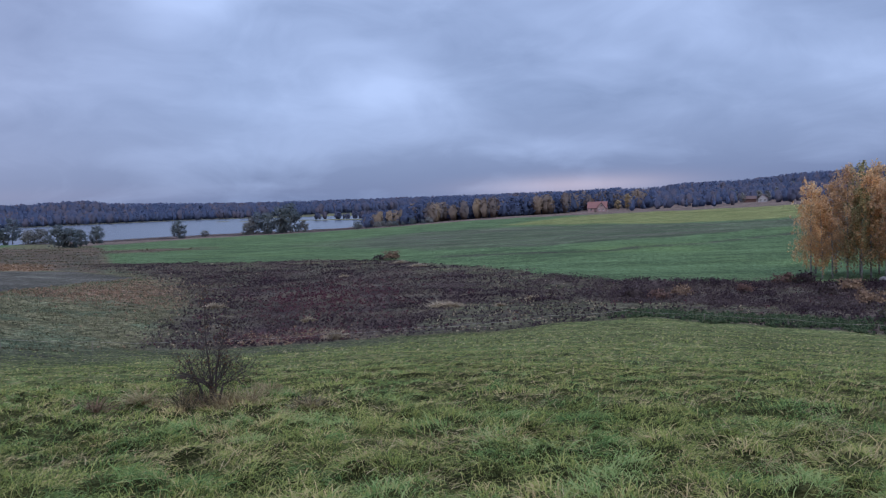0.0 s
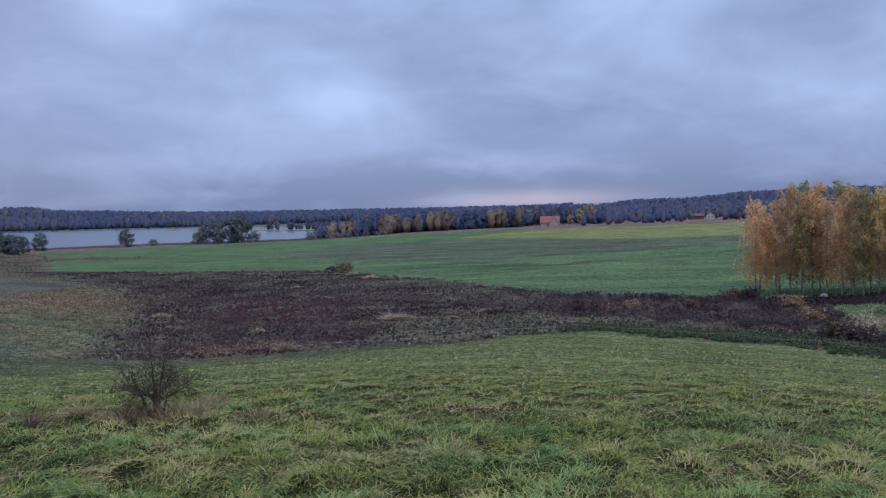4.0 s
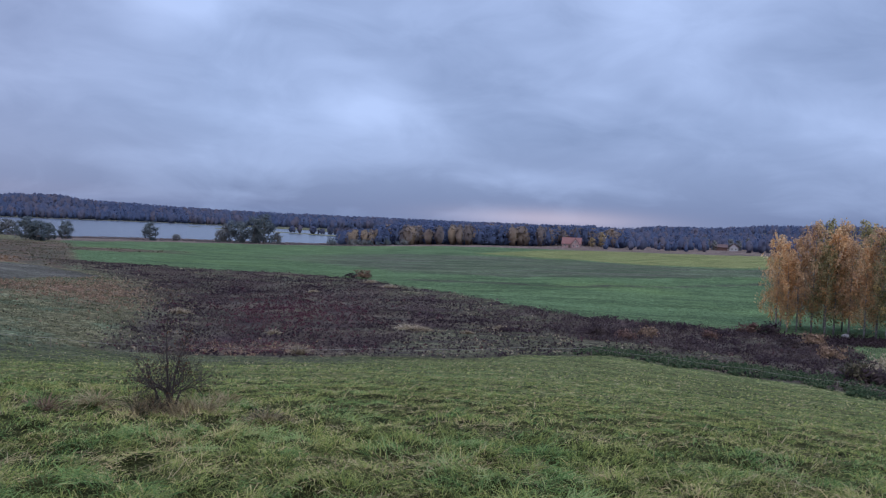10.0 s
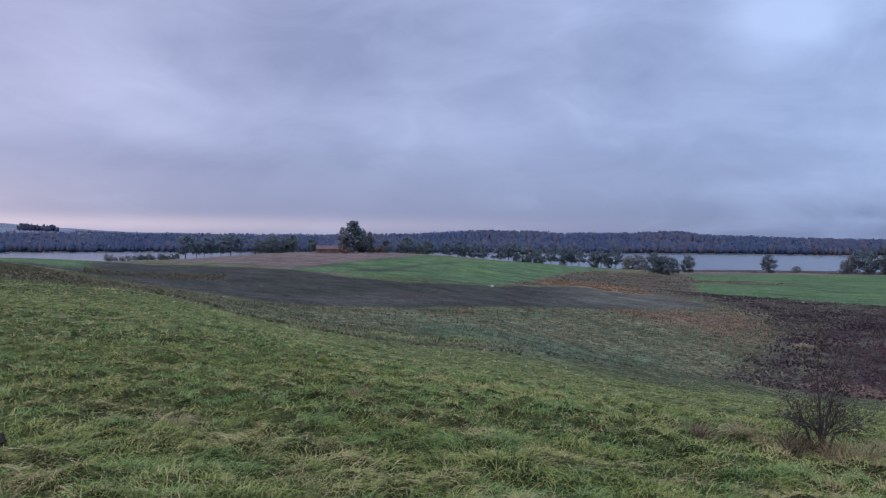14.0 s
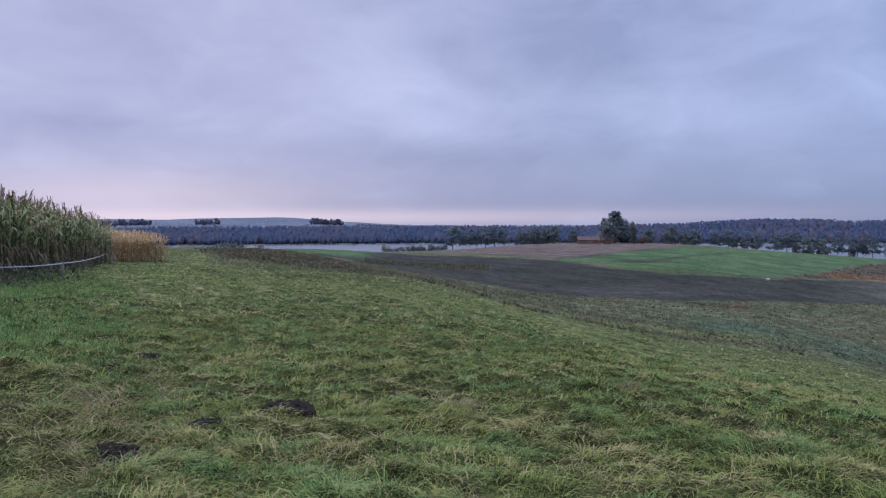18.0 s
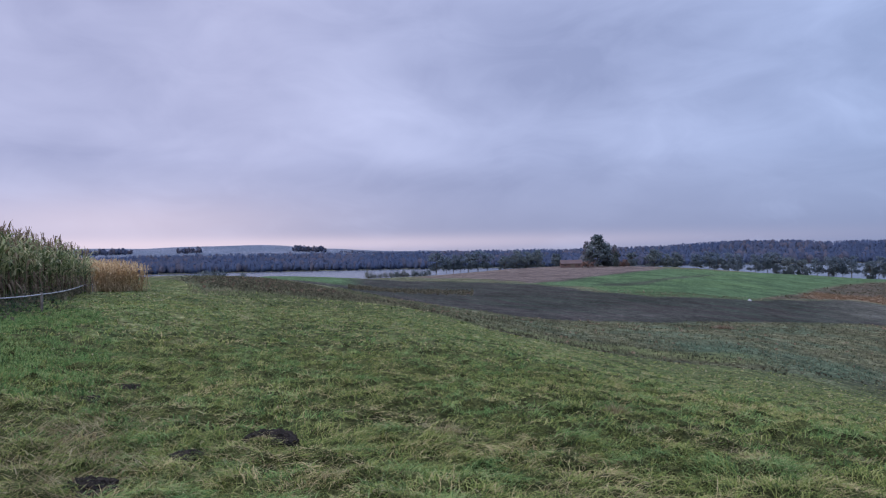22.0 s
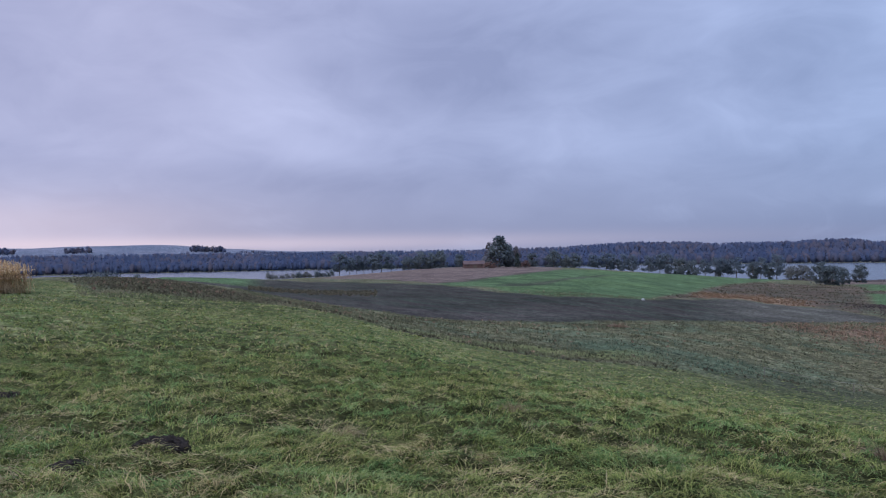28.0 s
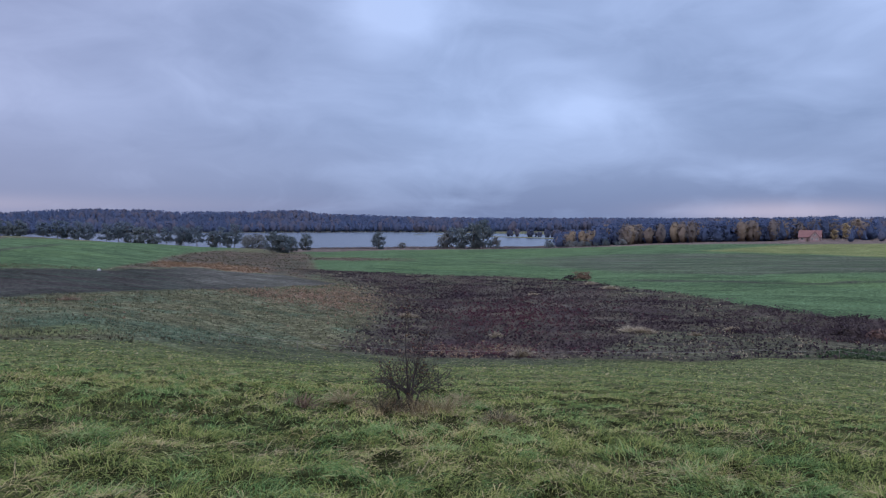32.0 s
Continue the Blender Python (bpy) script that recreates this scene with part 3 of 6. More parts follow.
def zones(x, y):
    """What grows where: a weight for each kind of cover."""
    r, az = np.hypot(x, y), np.degrees(np.arctan2(x, y))
    az = az + 0.35 * wave(x, y, 14, 11) * np.clip(60 / np.maximum(r, 1), 0.3, 1.5)
    r = r * (1 + 0.012 * wave(x, y, 9, 12) + 0.012 * wave(x, y, 31, 13))
    out = {}
    out["long"] = 1 - soft_step(r + 3 * wave(x, y, 9, 15), 15, 28)
    out["rough"] = soft_step(r / meadow_edge(az), 0.99, 1.02) * (1 - soft_step(az, 60, 70))
    inside = soft_step(r / plough_low(az), 0.985, 1.015) * (1 - soft_step(r / plough_top(az), 0.985, 1.015))
    out["plough"] = inside * soft_step(az, -77, -74) * (1 - soft_step(az, -25.4, -24.8))
    weed = soft_step(r / meadow_edge(az), 1.0, 1.03) * (1 - soft_step(r / crop_low(az), 0.985, 1.015))
    left = np.interp(r, [85, 105, 135, 190, 240, 300], [-25, -23.5, -21.5, -23, -27, -31])
    out["weed"] = weed * soft_step(az - left, -2.0, 1.5) * (0.75 + 0.25 * wave(x, y, 22, 14))
    right_grass = soft_step(az - np.interp(r, [100, 112, 125, 140], [28.5, 27.8, 26.4, 25.2]), -0.3, 0.4) * soft_step(r, 100, 108) * (1 - soft_step(r, 134, 138))
    out["weed"] = out["weed"] * (1 - right_grass)
    foot = np.interp(az, [-9, -6, -2.7, 1, 5, 12, 20, 26], [88, 99, 120, 126, 120, 115, 108, 97]) + 5 * wave(x, y, 13, 61) + 3 * wave(x, y, 5, 62)
    rim = soft_step(r / crop_low(az), 0.76, 0.92) * soft_step(az, -26, -20) * (1 - soft_step(az, 4, 10)) * soft_step(wave(x, y, 19, 63) + 0.6 * wave(x, y, 6, 64), -0.25, 0.3)
    pocket = 0.8 * soft_step(wave(x, y, 27, 65) + 0.6 * wave(x, y, 8, 66), 0.22, 0.5) * soft_step(az, -9, -3) * (1 - soft_step(az, 3, 7))
    west_rim = soft_step(-(az - left), -4.5, 0.5) * soft_step(wave(x, y, 12, 67), -0.4, 0.3)
    out["olive"] = out["weed"] * np.clip(np.maximum(np.maximum(1 - soft_step(r - foot, -5, 5), rim), np.maximum(pocket, west_rim)), 0, 1)
    def blob(a0, r0, da, dr):
        return np.exp(-(((az - a0) / da) ** 2 + ((r - r0) / dr) ** 2))
    patchy = 0.6 + 0.6 * wave(x, y, 10, 68)
    out["rusty"] = np.clip((blob(-29.5, 160, 2.8, 12) + blob(-25, 163, 2.6, 24) + 0.8 * blob(-15.5, 98, 4, 5)) * 1.3 * patchy, 0, 1) * (1 - out["plough"])
    out["teal"] = np.exp(-(((r - np.interp(az, [-46, -38, -30, -25], [84, 80, 88, 94])) / 10) ** 2)) * 0.8 * soft_step(az, -51, -44) * (1 - soft_step(az, -33, -27)) * np.clip(0.85 + 0.3 * wave(x, y, 15, 69), 0, 1)
    out["pale_soil"] = out["plough"] * soft_step(az, -38.5, -33) * soft_step(r - 3 * wave(x, y, 20, 70), 165, 182) * 0.85
    crop = soft_step(r / crop_low(az), 0.99, 1.01) * (1 - soft_step(r / crop_top(az), 0.99, 1.01))
    tongue = soft_step(az, -36, -27.2) * (1 - soft_step(az + (r - 380) * 0.02, -24.5, -19)) * soft_step(r, 338, 348) * (1 - soft_step(r - 0.6 * wave(x, y, 30, 71), 368, 380))
    crop1 = crop * soft_step(az - np.interp(r, [250, 300, 430], [-26.5, -26.8, -27.6]), -0.3, 0.3) * (1 - tongue)
    hill_side = np.interp(r, [198, 247, 298, 359, 431, 501], [-41.1, -38.1, -36.7, -35, -33.3, -31.8])
    stubble = np.interp(az, [-64, -60.6, -57.6, -55.8, -53.6, -51.3, -49.2, -47.7, -46.5], [360, 330, 280, 253, 270, 304, 340, 379, 430])
    hill_top = np.where(az < -46.5, stubble, np.interp(az, [-46.5, -41, -36, -31], [430, 470, 515, 520]))
    crop2 = soft_step(r / plough_top(az), 1.0, 1.02) * (1 - soft_step(r / hill_top, 0.98, 1.02)) * soft_step(az - np.interp(r, [183, 194, 232, 240, 280], [-47.8, -50, -52.6, -55, -57.6]), -0.4, 0.4) * (1 - soft_step(az - hill_side, -0.4, 0.4))
    far_green = soft_step(r, 200, 215) * (1 - soft_step(r, 420, 440)) * soft_step(az, -80, -76) * (1 - soft_step(az, -70, -67.5))
    out["crop"] = np.maximum(np.maximum(crop1, crop2), np.maximum(far_green, right_grass * 0.9))
    band_lo = np.interp(az, [-15, -5, 3, 12, 22, 34], [330, 262, 250, 262, 300, 330])
    band_hi = np.interp(az, [-15, -5, 3, 12, 22, 34], [360, 400, 390, 345, 330, 335])
    out["bare"] = crop * soft_step(r / band_lo, 0.97, 1.03) * (1 - soft_step(r / band_hi, 0.98, 1.02)) * soft_step(az, -18, -8) * 0.75
    out["sward"] = crop * soft_step(r / np.interp(az, [-1.5, 0, 3, 12, 22, 34], [440, 425, 400, 352, 338, 340]), 0.98, 1.02) * soft_step(az - np.interp(r, [400, 540], [-1, 9]), -1.0, 1.0)
    out["sward"] = np.maximum(out["sward"], right_grass * np.clip(0.05 + 0.4 * wave(x, y, 6, 16), 0, 1))
    verge = r / meadow_edge(az)
    out["sward"] = np.maximum(out["sward"], 0.7 * soft_step(verge, 1.06, 1.10) * (1 - soft_step(verge, 1.20, 1.26)) * soft_step(az, -63, -57) * (1 - soft_step(az, -44, -38)))
    beyond = soft_step(r / crop_top(az), 0.99, 1.01) * soft_step(az, -31, -28) * (1 - soft_step(r, 780, 860))
    out["tan"] = np.maximum(beyond, soft_step(r / stubble, 0.985, 1.01) * soft_step(az, -65, -63) * (1 - soft_step(az, -47.3, -46.3)) * (1 - soft_step(r, 560, 600)))
    marsh = soft_step(r / plough_top(az), 1.01, 1.03) * (1 - soft_step(r, 400, 440)) * soft_step(az - hill_side, -0.3, 0.5) * (1 - soft_step(az, -27.5, -26.5))
    out["marsh"] = np.maximum(marsh, tongue)
    out["sedge"] = out["marsh"] * soft_step(az, -38.5, -36.5) * (1 - soft_step(az, -32, -29.5)) * soft_step(r + 6 * wave(x, y, 25, 72), 222, 232) * (1 - soft_step(r + 9 * wave(x, y, 25, 72), 250, 275))
    out["wood"] = soft_step(r, 1400, 1460)
    # beyond about 2.1 km the western ridge takes the haze-painted colour
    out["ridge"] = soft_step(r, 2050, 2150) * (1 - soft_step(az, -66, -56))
    lane = edge((-7, 236), (-5, 228), (8, 216), (14, 228), (20, 256), (26, 280))(az)
    lane2 = edge((-16, 300), (-6, 262), (3, 250), (12, 262), (22, 302), (30, 330))(az)
    lane3 = edge((-52.5, 238), (-49.2, 240), (-47.7, 252), (-45.2, 304), (-43.4, 348))(az)
    lane4 = stubble
    thin = np.exp(-((r - lane) / 2.8) ** 2) * soft_step(az, -6, -3) * (1 - soft_step(az, 24, 26)) + 0.8 * np.exp(-((r - lane2) / 2.8) ** 2) * soft_step(az, -8, 0)
    damp = lower_slope(x, y) * (1 - soft_step(verge, 0.99, 1.02)) * np.clip(0.75 + 0.5 * wave(x, y, 7, 18), 0, 1)
    out["track"] = np.clip(0.8 * damp + thin * np.maximum(crop, crop2) + 0.95 * np.exp(-((r - lane3) / 9) ** 2) * soft_step(az, -52, -50) * (1 - soft_step(az, -44.5, -42)) + 0.9 * np.exp(-((r / lane4 - 1) / 0.022) ** 2) * soft_step(az, -56, -54) * (1 - soft_step(az, -48.5, -47)) + np.exp(-((verge - 1.03) / 0.025) ** 2) * soft_step(az, -62, -56) * (1 - soft_step(az, -47, -42)) * (0.6 + 0.5 * wave(x, y, 6, 17)), 0, 1)
    return out


def make_ground():
    az = np.concatenate([np.arange(-180, -100, 4.0), np.arange(-100, 42, 0.28), np.arange(42, 179, 4.0), [180.0]])
    r = np.concatenate([[0.02], np.geomspace(1.2, 3.8, 14)[:-1], np.geomspace(3.8, 42, 235)[:-1], np.geomspace(42, 60, 12)[:-1], np.geomspace(60, 620, 160)[:-1], np.geomspace(620, 4550, 55)])
    a, d = np.meshgrid(az, r, indexing="ij")
    x, y = polar(a, d)
    z = ground(x, y)
    n, m = a.shape
    k = np.arange(n * m).reshape(n, m)
    quads = np.stack([k[:-1, :-1], k[:-1, 1:], k[1:, 1:], k[1:, :-1]], -1).reshape(-1, 4)
    me = mesh_of("ground", np.stack([x, y, z], -1).reshape(-1, 3), quads[:, ::-1], make_ground_material(), smooth=True)
    for name, w in zones(x.ravel(), y.ravel()).items():
        give(me, name, w)
    tagged(new("ground", me), "rolling farmland with meadow, ploughed soil and winter crop", "ground", kind="structure")


make_ground()


def make_water():
    m, nt, b = surface("lake_water", 0.22, 0.5)
    b.inputs["Base Color"].default_value = (0.035, 0.045, 0.06, 1)
    p = place_of(nt)
    relief(nt, b, maths(nt, "ADD", noisy(nt, p, 1.2, 3), noisy(nt, p, 0.15, 3)), 0.3, 0.3)
    az = np.arange(-100, -3, 1.0)
    r = np.geomspace(520, 1700, 14)
    a, d = np.meshgrid(az, r, indexing="ij")
    x, y = polar(a, d)
    n, k = a.shape
    i = np.arange(n * k).reshape(n, k)
    quads = np.stack([i[:-1, :-1], i[1:, :-1], i[1:, 1:], i[:-1, 1:]], -1).reshape(-1, 4)
    tagged(new("water_lake", mesh_of("water_lake", np.stack([x, y, np.full_like(x, EYE_H - 24.0)], -1).reshape(-1, 3), quads, m)),
           "calm grey lake reflecting the overcast sky", "lake", kind="structure")
    m2, nt, b = surface("pond_water", 0.02, 0.5)
    b.inputs["Base Color"].default_value, b.inputs["IOR"].default_value = (0.02, 0.022, 0.022, 1), 1.6
    relief(nt, b, noisy(nt, place_of(nt), 1.6, 2), 0.12, 0.06)
    px, py = polar(*POND)
    t = np.linspace(0, 2 * np.pi, 49)[:-1]
    ring = np.stack([px + 16 * np.cos(t), py + 16 * np.sin(t), np.full(48, EYE_H - POND_FALL)], 1)
    v = np.vstack([ring, [[px, py, EYE_H - POND_FALL]]])
    f = np.array([(i, (i + 1) % 48, 48) for i in range(48)])
    tagged(new("water_pond", mesh_of("water_pond", v, f, m2)), "small dark pond mirroring trees and sky", "pond", kind="structure")


make_water()


# ---------------------------------------------------------------- plant materials
GRASS = leafy("meadow_grass", (0.04, 0.054, 0.018), (0.125, 0.162, 0.046), (0.23, 0.272, 0.07), (0.33, 0.33, 0.11), (0.48, 0.365, 0.19), rough=0.7, clump=0.48, spec=0.06, thin=0.2)
DRY = leafy("dry_grass", (0.19, 0.14, 0.07), (0.34, 0.265, 0.145), (0.48, 0.39, 0.235))
TUSSOCK = leafy("tussock_grass", (0.032, 0.064, 0.022), (0.095, 0.175, 0.055), (0.185, 0.285, 0.09), (0.30, 0.36, 0.14), rough=0.7, clump=0.48, spec=0.06, thin=0.25)
TEAL = leafy("bluish_pasture", (0.055, 0.085, 0.053), (0.09, 0.135, 0.085), (0.13, 0.18, 0.115), (0.17, 0.205, 0.13))
PASTURE = leafy("rough_pasture", (0.052, 0.055, 0.032), (0.108, 0.112, 0.062), (0.175, 0.17, 0.095), (0.25, 0.215, 0.13), patch=0.5, patch_size=0.25)
WEED_DARK = leafy("dark_weeds", (0.038, 0.025, 0.031), (0.062, 0.043, 0.048), (0.094, 0.07, 0.069), (0.14, 0.11, 0.094), patch=0.7, patch_size=0.09)
WEED_RED = leafy("red_weeds", (0.052, 0.018, 0.027), (0.09, 0.031, 0.044), (0.122, 0.046, 0.058), (0.15, 0.086, 0.08), patch=0.6, patch_size=0.15)
WEED_TAN = leafy("tan_weeds", (0.22, 0.17, 0.115), (0.37, 0.30, 0.20), (0.54, 0.45, 0.32))
WEED_RUST = leafy("rusty_weeds", (0.13, 0.085, 0.06), (0.24, 0.155, 0.105), (0.36, 0.25, 0.165))
WEED_SEDGE = leafy("marsh_sedge", (0.18, 0.11, 0.065), (0.27, 0.17, 0.10), (0.34, 0.23, 0.14))
WEED_SHORE = leafy("shore_reeds", (0.10, 0.085, 0.09), (0.14, 0.115, 0.115), (0.18, 0.145, 0.135))
WEED_OLIVE = leafy("olive_brown_weeds", (0.06, 0.056, 0.035), (0.10, 0.09, 0.056), (0.148, 0.128, 0.08), (0.20, 0.168, 0.112))
NETTLE = leafy("green_weeds", (0.035, 0.06, 0.03), (0.065, 0.105, 0.05), (0.12, 0.14, 0.08))
BIRCH_LEAF = [leafy("birch_leaf_orange", (0.52, 0.29, 0.13), (0.70, 0.41, 0.19), (0.78, 0.51, 0.26), (0.74, 0.56, 0.35), thin=0.55),
              leafy("birch_leaf_gold", (0.48, 0.35, 0.15), (0.66, 0.49, 0.20), (0.74, 0.58, 0.30), thin=0.55),
              leafy("birch_leaf_olive", (0.20, 0.19, 0.10), (0.33, 0.295, 0.145), (0.50, 0.41, 0.21), thin=0.55),
              leafy("birch_leaf_brown", (0.42, 0.265, 0.15), (0.58, 0.375, 0.21), (0.68, 0.47, 0.28), thin=0.55),
              leafy("birch_leaf_grey", (0.34, 0.30, 0.31), (0.45, 0.405, 0.41), (0.54, 0.48, 0.47), thin=0.5)]
# pine and alder: leaf colours lifted towards blue, distance haze painted in
HAZED_PINE = leafy("hazed_pine_needles", (0.105, 0.135, 0.16), (0.145, 0.178, 0.205), (0.185, 0.216, 0.232), thin=0.55)
HAZED_ALDER = leafy("hazed_alder_leaves", (0.10, 0.126, 0.135), (0.142, 0.168, 0.175), (0.19, 0.21, 0.208), thin=0.55)
PALE_LEAF = leafy("willow_leaves", (0.13, 0.135, 0.14), (0.20, 0.205, 0.20), (0.27, 0.27, 0.255))
SPRUCE_LEAF = leafy("spruce_needles", (0.05, 0.066, 0.062), (0.082, 0.104, 0.092), (0.12, 0.145, 0.12), thin=0.5)
RUSSET_LEAF = leafy("russet_hedge", (0.11, 0.065, 0.058), (0.165, 0.098, 0.082), (0.22, 0.14, 0.11))
YELLOW_LEAF = leafy("yellow_leaves", (0.24, 0.175, 0.10), (0.37, 0.275, 0.15), (0.46, 0.36, 0.22))
# far conifers and broadleaves: aerial haze is painted into the foliage as blue
HAZED_CONIFER = leafy("hazed_conifers", (0.088, 0.116, 0.20), (0.098, 0.126, 0.21), (0.11, 0.135, 0.214), patch=0.3, patch_size=0.02, clump=0.86, thin=0.5)
HAZED_BROAD = leafy("hazed_broadleaves", (0.10, 0.12, 0.195), (0.113, 0.126, 0.192), (0.132, 0.132, 0.184), (0.155, 0.138, 0.172), patch=0.25, patch_size=0.02, clump=0.86, thin=0.5)
WOOD_GOLD = leafy("autumn_birch_wood", (0.14, 0.13, 0.145), (0.21, 0.172, 0.155), (0.275, 0.21, 0.162), (0.33, 0.25, 0.172), patch=0.2, patch_size=0.05, clump=0.75, thin=0.5)
BARK = plain("grey_bark", (0.09, 0.075, 0.06), 0.9, 0.35, 6)


def make_birch_bark():
    m, nt, b = surface("birch_bark", 0.75, 0.2)
    p = node(nt, "ShaderNodeTexCoord").outputs["Object"]
    marks = noisy(nt, node(nt, "ShaderNodeMapping", (("Vector", p), ("Scale", (3, 3, 9)))).outputs[0], 1.0, 4)
    high = node(nt, "ShaderNodeSeparateXYZ", ((0, p),)).outputs[2]
    burnt = maths(nt, "MULTIPLY", span(nt, high, 1.4, 0.1), 0.8)
    col = mixed(nt, span(nt, marks, 0.53, 0.6), (0.31, 0.30, 0.285), (0.05, 0.045, 0.04))
    nt.links.new(mixed(nt, burnt, col, (0.07, 0.06, 0.055)), b.inputs["Base Color"])
    return m


BIRCH_BARK = make_birch_bark()
SOIL = plain("dark_molehill_soil", (0.033, 0.026, 0.022), 0.97, 0.5, 30, spec=0.1)


# ---------------------------------------------------------------- grass
def scatter(rs, n, az0, az1, r0, r1, even=1.0):
    """Random places in a wedge; even=1 spreads by area, 0 by distance."""
    u = rs.uniform(0, 1, n)
    r = np.where(rs.uniform(0, 1, n) < even, np.sqrt(r0**2 + u * (r1**2 - r0**2)), r0 + u * (r1 - r0))
    return polar(rs.uniform(az0, az1, n), r)


def stuff(name, data, label, category):
    return tagged(new(name, data), label, category, kind="stuff")


def in_meadow(x, y):
    return np.hypot(x, y) < meadow_edge(np.degrees(np.arctan2(x, y)))


def toned(name, v, f, mat, tone):
    me = mesh_of(name, v, f, mat)
    give(me, "tone", np.repeat(tone, len(v) // len(tone)))
    return me


def arching(rs, x, y, length, width, way, rise, bend, segs=3, lift=0.0):
    """Blades that spring up and arch over towards a bearing. Returns verts and [quads, tris]."""
    n = len(x)
    p = np.stack([x, y, ground(x, y) - 0.02 + lift], 1)
    turn = way + np.pi / 2 + rs.normal(0, 0.5, n)
    side = np.stack([np.cos(turn), np.sin(turn), rs.normal(0, 0.25, n)], 1) * (width / 2)[:, None]
    rows = [p - side, p + side]
    for k in range(segs):
        e = rise - bend * (k + 0.5) / segs
        p = p + np.stack([np.cos(e) * np.cos(way), np.cos(e) * np.sin(way), np.sin(e)], 1) * (length / segs)[:, None]
        rows += [p] if k == segs - 1 else [p - side * (1 - 0.25 * k), p + side * (1 - 0.25 * k)]
    v = np.stack(rows, 1).reshape(-1, 3)
    base = np.arange(n)[:, None] * (2 * segs + 1)
    quads = np.concatenate([base + np.array([[2 * k, 2 * k + 1, 2 * k + 3, 2 * k + 2]]) for k in range(segs - 1)])
    return v, [quads, base + np.array([[2 * segs - 2, 2 * segs - 1, 2 * segs]])]


def pick(x, y, weight, rs):
    k = rs.uniform(0, 1, len(x)) < weight
    return x[k], y[k]


def make_meadow():
    """Long lodged autumn grass: every hummock combed its own way and with its own tone, thinner grass between."""
    rs = np.random.RandomState(5)
    label = "lodged green and straw-flecked autumn meadow grass"
    i, j = np.meshgrid(np.arange(-112, 112.0), np.arange(-112, 112.0))
    hx, hy, hw, hh = (q.ravel() for q in hummock(i, j))
    hr, ha = np.hypot(hx, hy), np.degrees(np.arctan2(hx, hy))
    inside = in_meadow(hx, hy) & (ha > -99) & (ha < 39)
    worn = np.exp(-(((ha + 86) / 5) ** 2 + ((hr - 7.8) / 3.5) ** 2))
    dead = soft_step(wave(hx, hy, 2.1, 81) + 0.5 * wave(hx, hy, 0.8, 82) + 0.55 * worn + 0.18 * rs.normal(0, 1, len(hx)), 0.30, 0.60)
    tone = np.clip(0.44 + 0.20 * wave(hx, hy, 2.4, 24) + 0.25 * wave(hx, hy, 7, 25) + rs.normal(0, 0.25, len(hx)), 0.28, 1)
    tone = np.clip(tone - 0.14 * smooth01(hr, 15, 28) * smooth01(ha, -45, -25), 0.28, 1)
    tone = np.maximum(tone, dead * rs.uniform(0.75, 1.0, len(hx)))
    lush_cell = (rs.uniform(0, 1, len(hx)) < 0.30 + 0.25 * wave(hx, hy, 5, 83)) & (dead < 0.4)
    heading = 3.1 * wave(hx, hy, 3.0, 26) + rs.normal(0, 1.5, len(hx))
    for r0, r1, per, length, width, segs in ((3.4, 9.5, 150, 0.235, 0.0056, 3), (9.5, 20, 58, 0.235, 0.0072, 2), (20, 42, 11, 0.21, 0.018, 2)):
        for green in (False, True):
            c = np.flatnonzero(inside & (hr >= r0) & (hr < r1) & (lush_cell == green))
            n = len(c) * per
            k = np.repeat(c, per)
            dx, dy = rs.normal(0, 0.62, n), rs.normal(0, 0.62, n)
            x, y = hx[k] + dx * hw[k], hy[k] + dy * hw[k]
            rough = tufty(x, y)
            big = (0.55 + 4.0 * hh[k]) * (0.45 + 0.55 * rough) * (1 - 0.3 * dead[k])
            way = np.arctan2(0.8 * np.sin(heading[k]) + 0.5 * dy, 0.8 * np.cos(heading[k]) + 0.5 * dx) + rs.normal(0, 0.8, n)
            rise = np.clip(rs.normal(1.18, 0.3, n), 0.2, 1.57) * (1 - 0.45 * dead[k])
            v, f = arching(rs, x, y, length * big * rs.uniform(0.6, 1.35, n), width * rs.uniform(0.6, 1.4, n), way, rise, rise * rs.uniform(1.0, 1.9, n) + 0.2, segs)
            if green:
                stuff("lush_grass", toned("lush_grass", v, f, TUSSOCK, np.clip(tone[k] + 0.2, 0.35, 1)), "lush deeper green tussocks standing in the meadow", "grass")
            else:
                stuff("meadow_grass", toned("meadow_grass", v, f, GRASS, tone[k]), label, "grass")
    # thin low grass between the hummocks, and the smoother lower slope
    for a0, a1, n, r0, r1, length, width in ((-180, 180, 9000, 0.3, 3.4, 0.2, 0.01), (39, 261, 12000, 3.4, 15, 0.2, 0.02), (-98, 38, 58000, 3.4, 9.5, 0.15, 0.005), (-98, 38, 50000, 9.5, 20, 0.15, 0.0085), (-98, 38, 48000, 20, 42, 0.17, 0.022), (-98, 38, 66000, 42, 97, 0.2, 0.05)):
        x, y = scatter(rs, n, a0, a1, r0, r1, 0.7)
        keep = in_meadow(x, y)
        x, y = x[keep], y[keep]
        n = len(x)
        own = np.clip(0.46 + 0.22 * wave(x, y, 2.4, 24) + 0.25 * wave(x, y, 7, 25) + 0.15 * wave(x, y, 19, 27) - 0.14 * smooth01(np.hypot(x, y), 15, 28) * smooth01(np.degrees(np.arctan2(x, y)), -45, -25) - 0.3 * lower_slope(x, y) + rs.normal(0, 0.2, n), 0, 1)
        rise = rs.uniform(0.2, 1.2, n)
